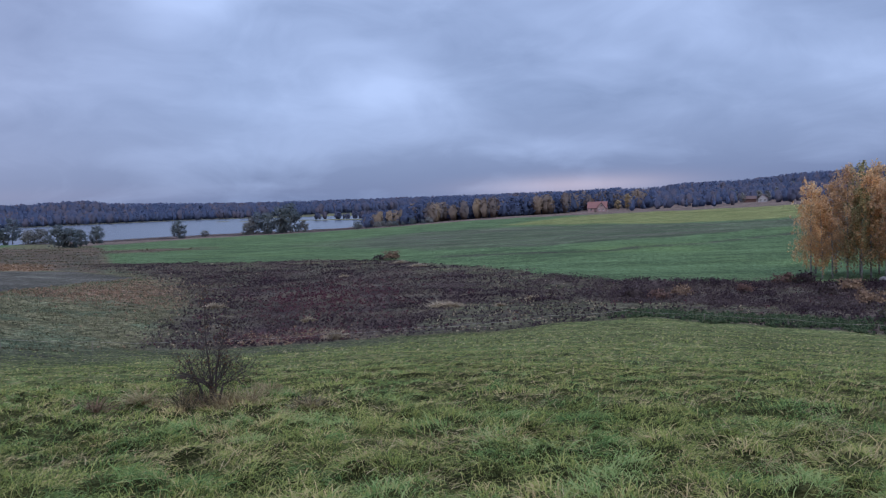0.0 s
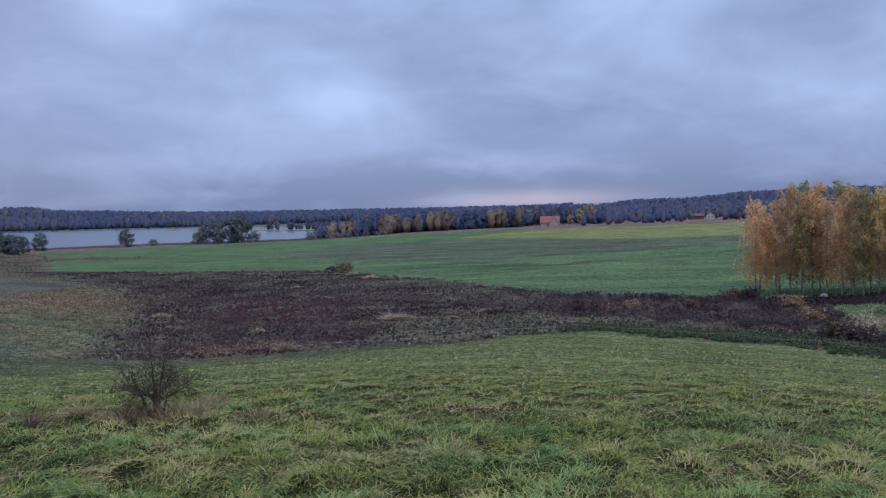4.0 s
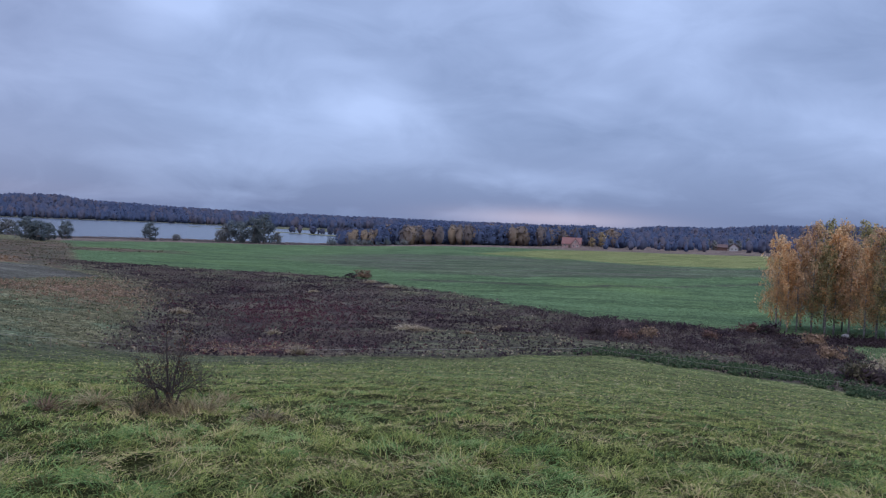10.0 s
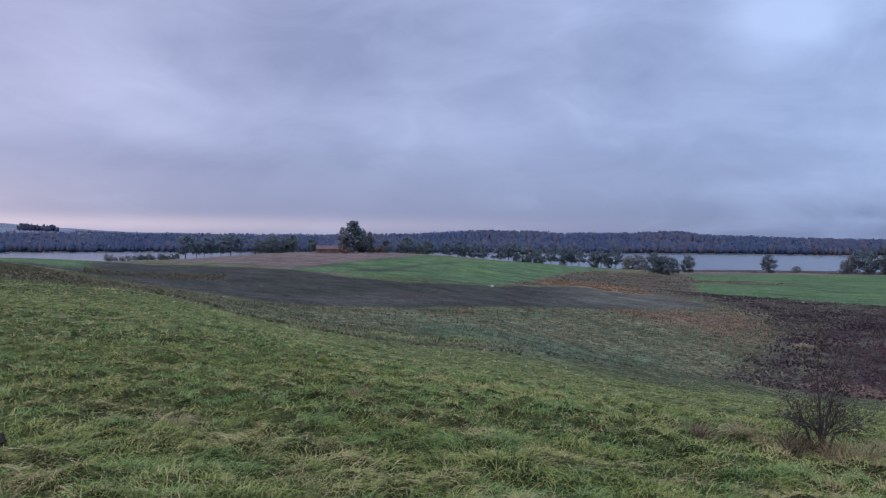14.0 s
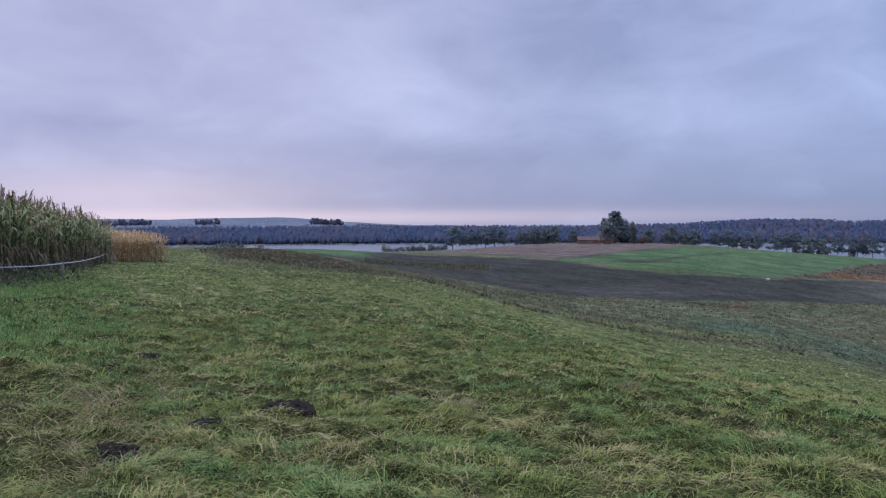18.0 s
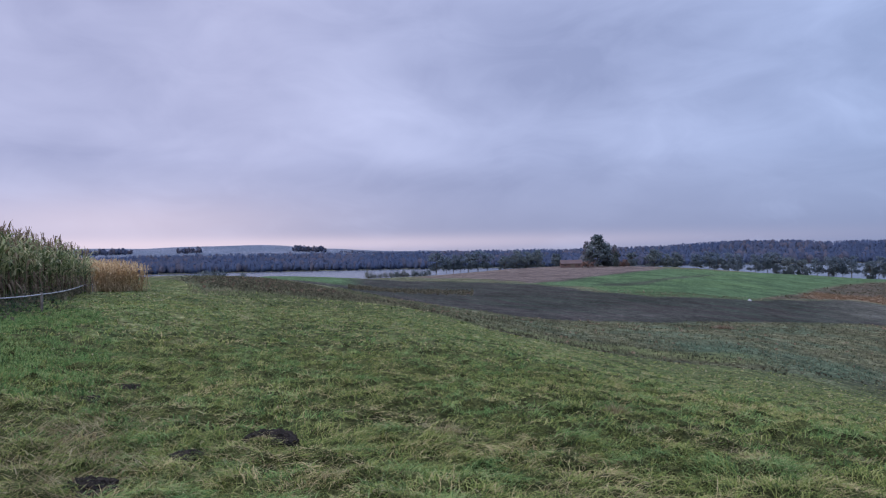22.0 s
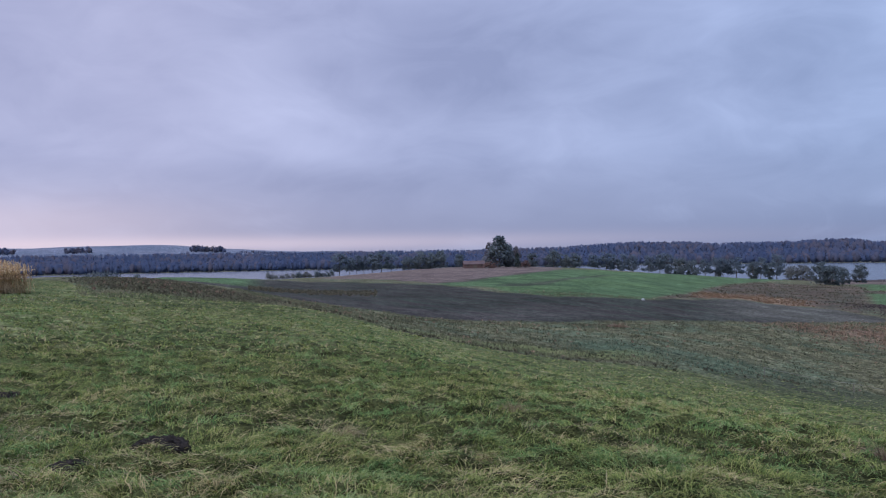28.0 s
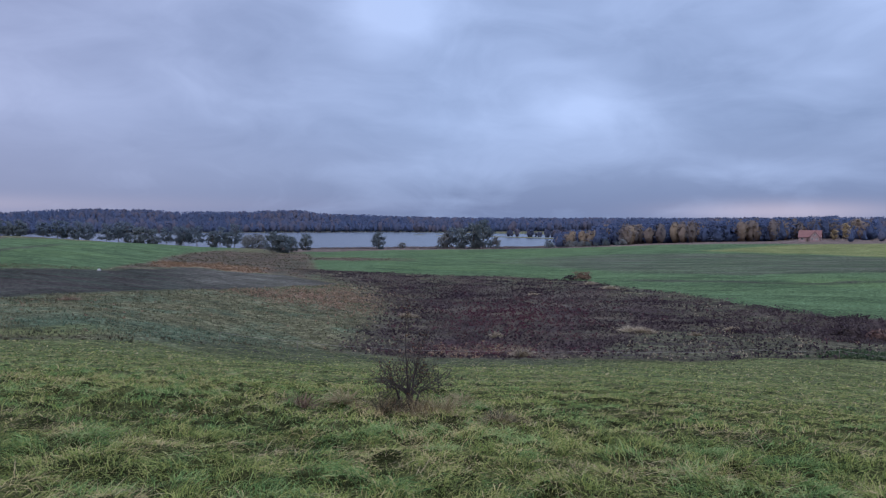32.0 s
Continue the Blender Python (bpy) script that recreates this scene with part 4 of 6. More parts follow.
        v, f = arching(rs, x, y, length * rs.uniform(0.5, 1.3, n), width * rs.uniform(0.6, 1.4, n), 3.1 * wave(x, y, 3.0, 26) + rs.normal(0, 1.0, n), rise, rise * rs.uniform(0.9, 1.7, n), 2)
        stuff("meadow_grass", toned("meadow_grass", v, f, GRASS, own), label, "grass")
    # flattened dead blades in loose mats
    for n, r0, r1, w in ((15000, 3.3, 12.0, 0.0045), (13000, 12, 40, 0.012), (7000, 40, 92, 0.045)):
        x, y = scatter(rs, n * 2, -97, 37, r0, r1, 0.7)
        worn = np.exp(-(((np.degrees(np.arctan2(x, y)) + 85) / 4) ** 2 + ((np.hypot(x, y) - 9.5) / 4) ** 2))
        keep = (wave(x, y, 2.1, 81) + 0.6 * wave(x, y, 0.8, 82) + 1.5 * worn > 0.12) & in_meadow(x, y)
        x, y = x[keep], y[keep]
        k = len(x)
        v, f = arching(rs, x, y, rs.uniform(0.12, 0.3, k), w * rs.uniform(0.7, 1.4, k), 3.1 * wave(x, y, 1.3, 26) + rs.normal(0, 0.8, k), rs.uniform(0.1, 0.7, k), rs.uniform(0.3, 1.0, k), 2, 0.03)
        stuff("dead_grass", mesh_of("dead_grass", v, f, DRY), "flattened straw-coloured dead grass in the meadow", "grass")
    # worn, flattened straw near the maize
    n = 5200
    x, y = scatter(rs, n, -95, -78, 5.2, 12.5, 0.8)
    x, y = pick(x, y, soft_step(np.exp(-(((np.degrees(np.arctan2(x, y)) + 86.5) / 4.5) ** 2 + ((np.hypot(x, y) - 8.2) / 2.6) ** 2)) + 0.45 * wave(x, y, 1.4, 85), 0.4, 0.8), rs)
    k = len(x)
    v, f = blades(rs, x, y, rs.uniform(0.14, 0.3, k), rs.uniform(0.005, 0.011, k), rs.uniform(0.8, 0.96, k), 0.3, 3.1 * wave(x, y, 1.3, 26) + rs.normal(0, 0.6, k))
    v[:, 2] += 0.05
    stuff("dead_grass", mesh_of("dead_grass", v, f, DRY), "flattened straw in a worn patch beside the maize", "grass")
    # lush bluish grass by the maize
    m, k2 = 330, 80
    lx, ly = scatter(rs, 900, -99, -85, 12, 33, 1)
    la, lr = np.degrees(np.arctan2(lx, ly)), np.hypot(lx, ly)
    near = np.maximum(np.exp(-(((la + 93) / 4) ** 2 + ((lr - 16) / 2.2) ** 2)), np.exp(-(((la + 93) / 4.5) ** 2 + ((lr - 24) / 3.5) ** 2)))
    chosen = np.argsort(rs.uniform(0, 1, 900) - near)[:m]
    lx, ly = lx[chosen], ly[chosen]
    x2, y2 = np.repeat(lx, k2) + rs.normal(0, 0.2, m * k2), np.repeat(ly, k2) + rs.normal(0, 0.2, m * k2)
    v2, f2 = blades(rs, x2, y2, rs.uniform(0.10, 0.22, m * k2), 0.016 * np.ones(m * k2), rs.uniform(0.4, 0.95, m * k2), 0.6, np.repeat(rs.uniform(0, 6.28, m), k2), 0.4)
    stuff("lush_grass", toned("lush_grass", v2, f2, TUSSOCK, np.repeat(rs.uniform(0.4, 0.85, m), k2)), "long lush bluish-green grass beside the maize", "grass")


make_meadow()


def weeds(name, rs, x, y, height, size, mat, label, per=9, lean=0.9, category="weeds"):
    """Dead and living herbs: a few leaning stems with sprays, all rooted on the ground."""
    n = len(x)
    z = ground(x, y)
    h = height * rs.uniform(0.4, 0.85, n)
    t = rs.uniform(0.08, 1.0, (n, per)) ** 1.3
    ang, out = rs.uniform(0, 6.28, (n, per)), rs.uniform(0, 1, (n, per))
    c = np.stack([x[:, None] + np.cos(ang) * out * lean * h[:, None] * (0.4 + t), y[:, None] + np.sin(ang) * out * lean * h[:, None] * (0.4 + t), z[:, None] + t * h[:, None]], -1).reshape(-1, 3)
    v, q = leaf_quads(rs, c, size, 0.1, 1.7)
    b, g = blades(rs, x, y, h, np.full(n, float(np.mean(size)) * 0.11), rs.uniform(0.3, 0.85, n))
    verts = np.concatenate([v, b])
    stuff(name, mesh_of(name, verts, [q, g[0] + len(v), g[1] + len(v)], mat), label, category)


def make_weeds():
    rs = np.random.RandomState(9)
    x, y = scatter(rs, 14500, -30, 30, 90, 262, 0.6)
    x, y = np.repeat(x, 5) + rs.normal(0, 1.1, 72500), np.repeat(y, 5) + rs.normal(0, 0.8, 72500)
    zz = zones(x, y)
    w, olive = zz["weed"], zz["olive"]
    r, az = np.hypot(x, y), np.degrees(np.arctan2(x, y))
    strip = soft_step(az, -1, 5)
    red = np.clip(1.3 * np.exp(-(((az + 12.6) / 4.5) ** 2 + ((r - 141) / 22) ** 2)) + 0.9 * np.exp(-(((az + 15) / 5) ** 2 + ((r - 98) / 6) ** 2)) + 0.3 * wave(x, y, 18, 41), 0, 1)
    sel, kind = rs.uniform(0, 1, len(x)), rs.uniform(0, 1, len(x))
    grown_here = sel < w * (1 - 0.88 * olive)
    a = grown_here & (kind < red * 0.75)
    weeds("red_weeds", rs, x[a], y[a], 0.42, 0.15, WEED_RED, "withered dark red weeds covering the hollow", 7)
    b = grown_here & (kind >= red * 0.75) & (kind < 0.96)
    tall = strip[b] * (1 - soft_step(olive[b], 0.2, 0.6))
    weeds("dark_weeds", rs, x[b], y[b], 0.38 + 0.85 * tall * (0.65 + 0.4 * wave(x[b], y[b], 9, 47)), 0.15 + 0.04 * tall[:, None].repeat(7, 1).reshape(-1, 1), WEED_DARK, "withered purple-brown weeds in the damp hollow", 7)
    c = (sel > 0.45) & (kind > 0.35) & (rs.uniform(0, 1, len(x)) < 0.85 * olive * soft_step(wave(x, y, 9, 42), -0.2, 0.4))
    weeds("tan_weeds", rs, x[c], y[c], 0.3, 0.14, WEED_TAN, "pale straw-coloured tufts among dark weeds", 5)
    # olive grass on the margins of the weeds
    x, y = scatter(rs, 46000, -30, 30, 88, 262, 0.6)
    x, y = pick(x, y, zones(x, y)["olive"], rs)
    k = len(x)
    v, f = blades(rs, x, y, rs.uniform(0.12, 0.36, k), rs.uniform(0.06, 0.13, k), rs.uniform(0.3, 0.92, k))
    stuff("pasture_grass", mesh_of("pasture_grass", v, f, PASTURE), "olive rough grass on the margins of the weeds", "grass")
    # grey-green rough pasture with scattered rusty herbs
    x, y = scatter(rs, 13000, -70, -18, 52, 205, 0.5)
    x, y = np.repeat(x, 6) + rs.normal(0, 0.32, 78000), np.repeat(y, 6) + rs.normal(0, 0.32, 78000)
    zz = zones(x, y)
    x, y = pick(x, y, zz["rough"] * (1 - zz["plough"]) * (1 - zz["weed"]) * 0.9, rs)
    bluish = rs.uniform(0, 1, len(x)) < zones(x, y)["teal"]
    k = int(bluish.sum())
    v, f = blades(rs, x[bluish], y[bluish], rs.uniform(0.12, 0.34, k), rs.uniform(0.05, 0.12, k), rs.uniform(0.2, 0.9, k))
    stuff("bluish_grass", mesh_of("bluish_grass", v, f, TEAL), "bluish-green tussocky grass below the slope", "grass")
    x, y = x[~bluish], y[~bluish]
    k = len(x)
    v, f = blades(rs, x, y, rs.uniform(0.12, 0.36, k), rs.uniform(0.035, 0.09, k) * (1 + np.hypot(x, y) / 160), rs.uniform(0.2, 0.9, k))
    stuff("pasture_grass", mesh_of("pasture_grass", v, f, PASTURE), "grey-green rough pasture grass below the hill", "grass")
    x, y = scatter(rs, 6500, -66, -20, 56, 210, 0.6)
    zz = zones(x, y)
    near_soil = soft_step(np.hypot(x, y) / plough_low(np.degrees(np.arctan2(x, y))), 0.72, 0.98)
    x, y = pick(x, y, zz["rough"] * (1 - zz["plough"]) * (1 - zz["weed"]) * (0.05 + 0.15 * near_soil * soft_step(wave(x, y, 19, 44), -0.1, 0.4)), rs)
    weeds("rusty_weeds", rs, x, y, 0.34, 0.13, WEED_RUST, "rust-brown dead herbs dotting the pasture", 7)
    x, y = scatter(rs, 14000, -36, -10, 90, 200, 0.7)
    x, y = pick(x, y, 0.9 * zones(x, y)["rusty"], rs)
    weeds("rusty_weeds", rs, x, y, 0.36, 0.16, WEED_RUST, "rust-orange dead herbs at the edge of the hollow", 7)
    # low dark weeds in clumps, strung across the pasture
    x, y = scatter(rs, 900, -60, -24, 75, 175, 0.8)
    x, y = np.repeat(x, 8) + rs.normal(0, 1.6, 7200), np.repeat(y, 8) + rs.normal(0, 0.9, 7200)
    zz = zones(x, y)
    q = np.hypot(x, y) / plough_low(np.degrees(np.arctan2(x, y)))
    x, y = pick(x, y, zz["rough"] * (1 - zz["plough"]) * (1 - zz["weed"]) * (0.12 + 0.6 * soft_step(q, 0.8, 0.92)) * soft_step(wave(x, y, 15, 73), -0.1, 0.3), rs)
    weeds("dark_weeds", rs, x, y, 0.22, 0.13, WEED_OLIVE, "dark low weeds strung across the pasture", 7)
    # mound of brown weeds on the crest beside the maize
    x, y = scatter(rs, 11000, -81, -64, 64, 132, 0.6)
    r, az = np.hypot(x, y), np.degrees(np.arctan2(x, y))
    x, y = pick(x, y, soft_step(r - np.interp(az, [-81, -78, -69, -64], [96, 70, 63, 58]), 0, 6) * (1 - soft_step(r - np.interp(az, [-81, -74, -64], [118, 112, 74]), 0, 14)) * soft_step(az, -81, -77.5) * np.clip(0.42 + 0.5 * wave(x, y, 6, 48), 0.06, 1), rs)
    weeds("brown_weeds", rs, x, y, 0.34, 0.12, WEED_OLIVE, "brown withered weeds on the crest of the meadow", 8)
    x, y = scatter(rs, 12000, -80, -64, 62, 125, 0.6)
    k = len(x)
    v, f = blades(rs, x, y, rs.uniform(0.15, 0.4, k), rs.uniform(0.04, 0.09, k), rs.uniform(0.2, 0.9, k))
    stuff("pasture_grass", mesh_of("pasture_grass", v, f, PASTURE), "rough brownish grass on the crest", "grass")
    x, y = scatter(rs, 130, -79, -66, 72, 104, 0.6)
    weeds("rusty_weeds", rs, x, y, 0.4, 0.16, WEED_RUST, "rust-brown dead herbs on the crest", 6)
    # weedy baulk between meadow slope and ploughed land
    x, y = scatter(rs, 2600, -69, -60, 178, 212, 1)
    x, y = pick(x, y, np.clip(0.5 + 0.6 * wave(x, y, 9, 54), 0, 1) * np.exp(-(((np.hypot(x, y) - 195) / 11) ** 2)), rs)
    weeds("dark_weeds", rs, x, y, 0.55, 0.24, WEED_OLIVE, "dark weeds on the baulk beside the ploughed field", 8)
    x, y = scatter(rs, 45, -67, -60, 186, 206, 1)
    weeds("tan_weeds", rs, x, y, 0.45, 0.16, WEED_RUST, "rust-brown dry stalks on the baulk", 6)
    # dark weeds along the lower edge of the meadow
    x, y = scatter(rs, 5200, -66, -30, 52, 100, 0.6)
    q = np.hypot(x, y) / meadow_edge(np.degrees(np.arctan2(x, y)))
    x, y = pick(x, y, np.exp(-(((q - 1.02) / 0.03) ** 2)) * np.clip(0.5 + 0.7 * wave(x, y, 5, 55), 0, 1), rs)
    weeds("dark_weeds", rs, x, y, 0.2, 0.11, WEED_OLIVE, "dark low weeds along the foot of the slope", 8)
    # marsh and shore reeds
    x, y = scatter(rs, 9000, -41, -26, 205, 320, 0.7)
    x, y = pick(x, y, zones(x, y)["sedge"], rs)
    weeds("marsh_sedge", rs, x, y, 0.3, 0.24, WEED_SEDGE, "orange-brown sedge of the wet meadow", 6)
    x, y = scatter(rs, 13000, -43, -18, 190, 440, 0.7)
    zz = zones(x, y)
    x, y = pick(x, y, zz["marsh"] * (1 - zz["sedge"]) * np.clip(0.3 + 0.8 * wave(x, y, 30, 49), 0, 1), rs)
    weeds("dark_weeds", rs, x, y, 0.42 + 0.3 * wave(x, y, 23, 45), 0.26, WEED_OLIVE, "dark brown scrub of the wet meadow", 7)
    # dark green nettles along the foot of the meadow, and lower scrub round the pond
    x, y = scatter(rs, 8500, 6, 27, 90, 106, 1)
    az = np.degrees(np.arctan2(x, y))
    x, y = pick(x, y, soft_step(az, 7, 12) * (1 - soft_step(az, 22, 27)) * np.clip(0.5 + 0.7 * wave(x, y, 6, 50), 0.05, 1) * (1 - soft_step(np.hypot(x, y) - meadow_edge(az), 6, 13)) * soft_step(np.hypot(x, y) - meadow_edge(az) + 2 * wave(x, y, 7, 53), 0, 2.5), rs)
    weeds("green_weeds", rs, x, y, 0.5, 0.18, NETTLE, "dark green nettles along the fence", 12)
    x, y = scatter(rs, 4200, 25.5, 35, 88, 112, 1)
    r, az = np.hypot(x, y), np.degrees(np.arctan2(x, y))
    x, y = pick(x, y, (1 - soft_step(r, 92, 100)) * np.clip(0.5 + 0.7 * wave(x, y, 6, 51), 0.05, 1), rs)
    weeds("green_weeds", rs, x, y, 0.5, 0.18, NETTLE, "dark green herbs between fence and pond", 9)
    x, y = scatter(rs, 3000, 24.5, 37, 130, 141, 1)
    x, y = pick(x, y, soft_step(np.hypot(x, y) + 2 * wave(x, y, 5, 52), 133, 137), rs)
    weeds("dark_weeds", rs, x, y, 0.75, 0.2, WEED_DARK, "dark brown scrub under the birches", 9)
    x, y = scatter(rs, 6500, 25, 37, 100, 137, 1)
    x, y = pick(x, y, 1.0 * (ground(x, y) > EYE_H - POND_FALL + 0.05), rs)
    k = len(x)
    v, f = blades(rs, x, y, rs.uniform(0.12, 0.4, k), rs.uniform(0.05, 0.12, k), rs.uniform(0.3, 0.9, k))
    stuff("bank_grass", mesh_of("bank_grass", v, f, TEAL), "dark green grass on the banks of the pond", "grass")
    x, y = scatter(rs, 900, 27.5, 37, 112, 128, 1)
    x, y = pick(x, y, np.clip(0.3 + 0.8 * wave(x, y, 5, 75), 0, 1) * (ground(x, y) > EYE_H - POND_FALL + 0.05), rs)
    weeds("brown_weeds", rs, x, y, 0.5, 0.14, WEED_OLIVE, "brown herbs along the water of the pond", 7)
    x, y = scatter(rs, 900, 26.0, 29.6, 102, 128, 1)
    x, y = pick(x, y, np.exp(-(((np.degrees(np.arctan2(x, y)) - 27.9) / 0.9) ** 2 + ((np.hypot(x, y) - 116) / 7) ** 2)), rs)
    weeds("tan_weeds", rs, x, y, 0.9, 0.16, WEED_TAN, "straw-coloured reeds on the bank of the pond", 7)
    x, y = scatter(rs, 4000, -32, -6, 555, 690, 1)
    weeds("shore_reeds", rs, x, y, 0.6, 0.4, WEED_SHORE, "brown reeds along the lake shore", 5)


make_weeds()


def make_fence_weeds():
    rs = np.random.RandomState(91)
    x, y = scatter(rs, 520, -96, -86.5, 22, 46, 0.6)
    a, b = np.array(polar(-94.6, 22.5)), np.array(polar(-86.3, 50))
    d = (b - a) / np.linalg.norm(b - a)
    off = (x - a[0]) * d[1] - (y - a[1]) * d[0]
    x, y = pick(x, y, np.exp(-((off / 0.9) ** 2)), rs)
    weeds("brown_weeds", rs, x, y, 0.55, 0.07, WEED_OLIVE, "brown withered weeds under the fence by the maize", 16)
    x, y = scatter(rs, 240, -94, -87, 23, 36, 0.6)
    off = (x - a[0]) * d[1] - (y - a[1]) * d[0]
    x, y = pick(x, y, np.exp(-((off / 0.7) ** 2)), rs)
    weeds("green_weeds", rs, x, y, 0.4, 0.06, NETTLE, "dark nettles under the fence by the maize", 14)


make_fence_weeds()


# ---------------------------------------------------------------- trees
def grown(kind, seed):
    """Trunk and crown arrays of one tree, standing at the origin."""
    rs = np.random.RandomState(seed)
    paths, cen, size, droop = [], [], 0.3, 0.0

    def limb(z0, ang, reach, lift, rad, n=4):
        pts = [((reach * t * math.cos(ang + 0.25 * t), reach * t * math.sin(ang + 0.25 * t), z0 + lift * t * (1.25 - 0.25 * t)), rad * (1 - 0.85 * t)) for t in np.linspace(0, 1, n)]
        paths.append(pts)
        return np.array(pts[-1][0])

    if kind == "birch":
        H = 18.0
        sway = rs.uniform(-0.5, 0.5, 2)
        paths.append([((sway[0] * (z / H) ** 2, sway[1] * (z / H) ** 2, z), 0.135 * (1 - z / H) ** 0.8 + 0.015) for z in np.linspace(-0.3, H * 0.97, 9)])
        for i in range(46):
            t = 0.19 + 0.78 * ((i + rs.uniform(0, 1)) / 46) ** 0.9
            R = 2.9 * math.sin(min(1, (1.06 - t) / 0.62) * 1.57) ** 0.9 * rs.uniform(0.5, 1.12)
            ang = i * 2.4 + rs.uniform(-0.5, 0.5)
            end = limb(t * H - 0.6, ang, R, rs.uniform(0.6, 1.6), 0.05 * (1.1 - t), 4)
            for j in range(12):
                s = rs.uniform(0.25, 1.1)
                tip = np.array([end[0] * s, end[1] * s, t * H - 0.6 + (end[2] - t * H + 0.6) * s]) + rs.normal(0, 0.22, 3)
                m = rs.randint(6, 11)
                down = np.linspace(0, 1, m)[:, None] * np.array([[rs.normal(0, 0.2), rs.normal(0, 0.2), -rs.uniform(0.6, 2.0) * (1.2 - 0.6 * t)]])
                cen.append(tip + down + rs.normal(0, 0.1, (m, 3)))
        size, droop = 0.175, 0.6
    elif kind == "pine":
        H = 16.0
        paths.append([((0.25 * math.sin(z * 0.3), 0.2 * math.cos(z * 0.25), z), 0.24 * (1 - 0.75 * z / H)) for z in np.linspace(-0.3, H * 0.95, 8)])
        for i in range(44):
            u = rs.uniform(0, 1)
            t = 0.22 + 0.78 * u
            end = limb(t * H * 0.92, rs.uniform(0, 6.28), 5.2 * math.sin(math.pi * (0.2 + 0.74 * u)) ** 0.7 * rs.uniform(0.35, 1.0), rs.uniform(0.1, 1.0), 0.07)
            cen.append(end + rs.normal(0, 1, (26, 3)) * [0.75, 0.75, 0.5])
        size = 0.6
    elif kind == "broad":
        H = 12.0
        paths.append([((0.2 * math.sin(z * 0.5), 0.1 * z * 0.3, z), 0.26 * (1 - 0.8 * z / H)) for z in np.linspace(-0.3, H * 0.8, 7)])
        for i in range(52):
            t = rs.uniform(0.08, 1.0)
            R = 5.2 * math.sin(math.pi * (0.16 + 0.78 * t)) ** 0.75 * rs.uniform(0.4, 1.0)
            end = limb(t * H * 0.66, rs.uniform(0, 6.28), R, H * t * 0.32, 0.09)
            cen.append(end + rs.normal(0, 1, (26, 3)) * [0.8, 0.8, 0.6])
        size = 0.62
    elif kind == "oval":
        H = 15.0
        paths.append([((0.1 * math.sin(z), 0, z), 0.3 * (1 - z / H) + 0.03) for z in np.linspace(-0.3, H * 0.95, 6)])
        for i in range(90):
            t = 0.04 + 0.95 * rs.uniform(0, 1)
            R = 5.6 * min(1.0, 0.75 + 1.6 * t) * (1 - t) ** 0.8 * rs.uniform(0.45, 1.0)
            end = limb(t * H * 0.93, rs.uniform(0, 6.28), R, 0.9 + 0.5 * t, 0.07)
            cen.append(end + rs.normal(0, 1, (24, 3)) * [0.6, 0.6, 0.55])
        size = 0.55
    elif kind == "spruce":
        H = 18.0
        paths.append([((0, 0, z), 0.28 * (1 - z / H) + 0.02) for z in np.linspace(-0.3, H, 6)])
        for i in range(58):
            t = 0.06 + 0.92 * (i / 58) ** 1.05
            R = 5.0 * (1 - t) ** 0.72 * rs.uniform(0.65, 1.1) + 0.2
            ang = i * 2.4
            end = limb(t * H, ang, R, -0.18 * R, 0.05)
            s = rs.uniform(0.25, 1.0, (22, 1))
            cen.append(np.array([[end[0], end[1], 0]]) * s + [[0, 0, t * H]] + s * [[0, 0, end[2] - t * H]] + rs.normal(0, 1, (22, 3)) * [0.35, 0.35, 0.28])
        size, droop = 0.55, 0.35
    elif kind == "slim":
        H = 10.0
        paths.append([((0, 0, z), 0.14 * (1 - 0.8 * z / H)) for z in np.linspace(-0.3, H * 0.9, 6)])
        for i in range(26):
            t = rs.uniform(0.12, 1.0)
            end = limb(t * H * 0.85, rs.uniform(0, 6.28), 1.9 * math.sin(math.pi * (0.1 + 0.82 * t)) * rs.uniform(0.4, 1), 1.0, 0.05)
            cen.append(end + rs.normal(0, 0.5, (22, 3)))
        size = 0.5
    else:  # bush
        H = 3.0
        for i in range(16):
            end = limb(0.0, rs.uniform(0, 6.28), rs.uniform(0.3, 2.2), rs.uniform(0.8, 2.6), 0.05)
            cen.append(end * [0.9, 0.9, 0.85] + rs.normal(0, 0.42, (26, 3)) * [1, 1, 0.7])
        size = 0.32
    cen = np.concatenate(cen)
    cen[:, 2] = np.maximum(cen[:, 2], 0.25)
    return tubes(paths, 5), leaf_quads(rs, cen, size, droop), H


TREE_SHAPES = {}


def tree_shape(kind, seed, leaf, bark):
    key = (kind, seed, leaf.name)
    if key not in TREE_SHAPES:
        (tv, tf), (cv, cf), H = grown(kind, seed)
        cf, cn = crown_shade(cv, cf, (0, 0, 0.5 * H))
        TREE_SHAPES[key] = (mesh_of("trunk", tv, tf, bark, smooth=True), mesh_of("crown", cv, cf, leaf, None, True, cn), H)
    return TREE_SHAPES[key]


def plant(name, kind, az, r, height, leaf, label, category, group="", bark=None, seed=0, wide=1.0, turn=None):
    trunk, crown, H = tree_shape(kind, seed, leaf, bark or BARK)
    s = height / H
    x, y = polar(az, r)
    t = turn if turn is not None else (az * 37.0 + r) % 360
    m = Matrix.Translation((float(x), float(y), float(ground(x, y)))) @ Matrix.Rotation(radians(t), 4, "Z") @ Matrix.Diagonal((s * wide, s * wide, s, 1))
    ob = thing(name, m, label, category, group)
    part("trunk", trunk, ob)
    part("crown", crown, ob)
    return ob


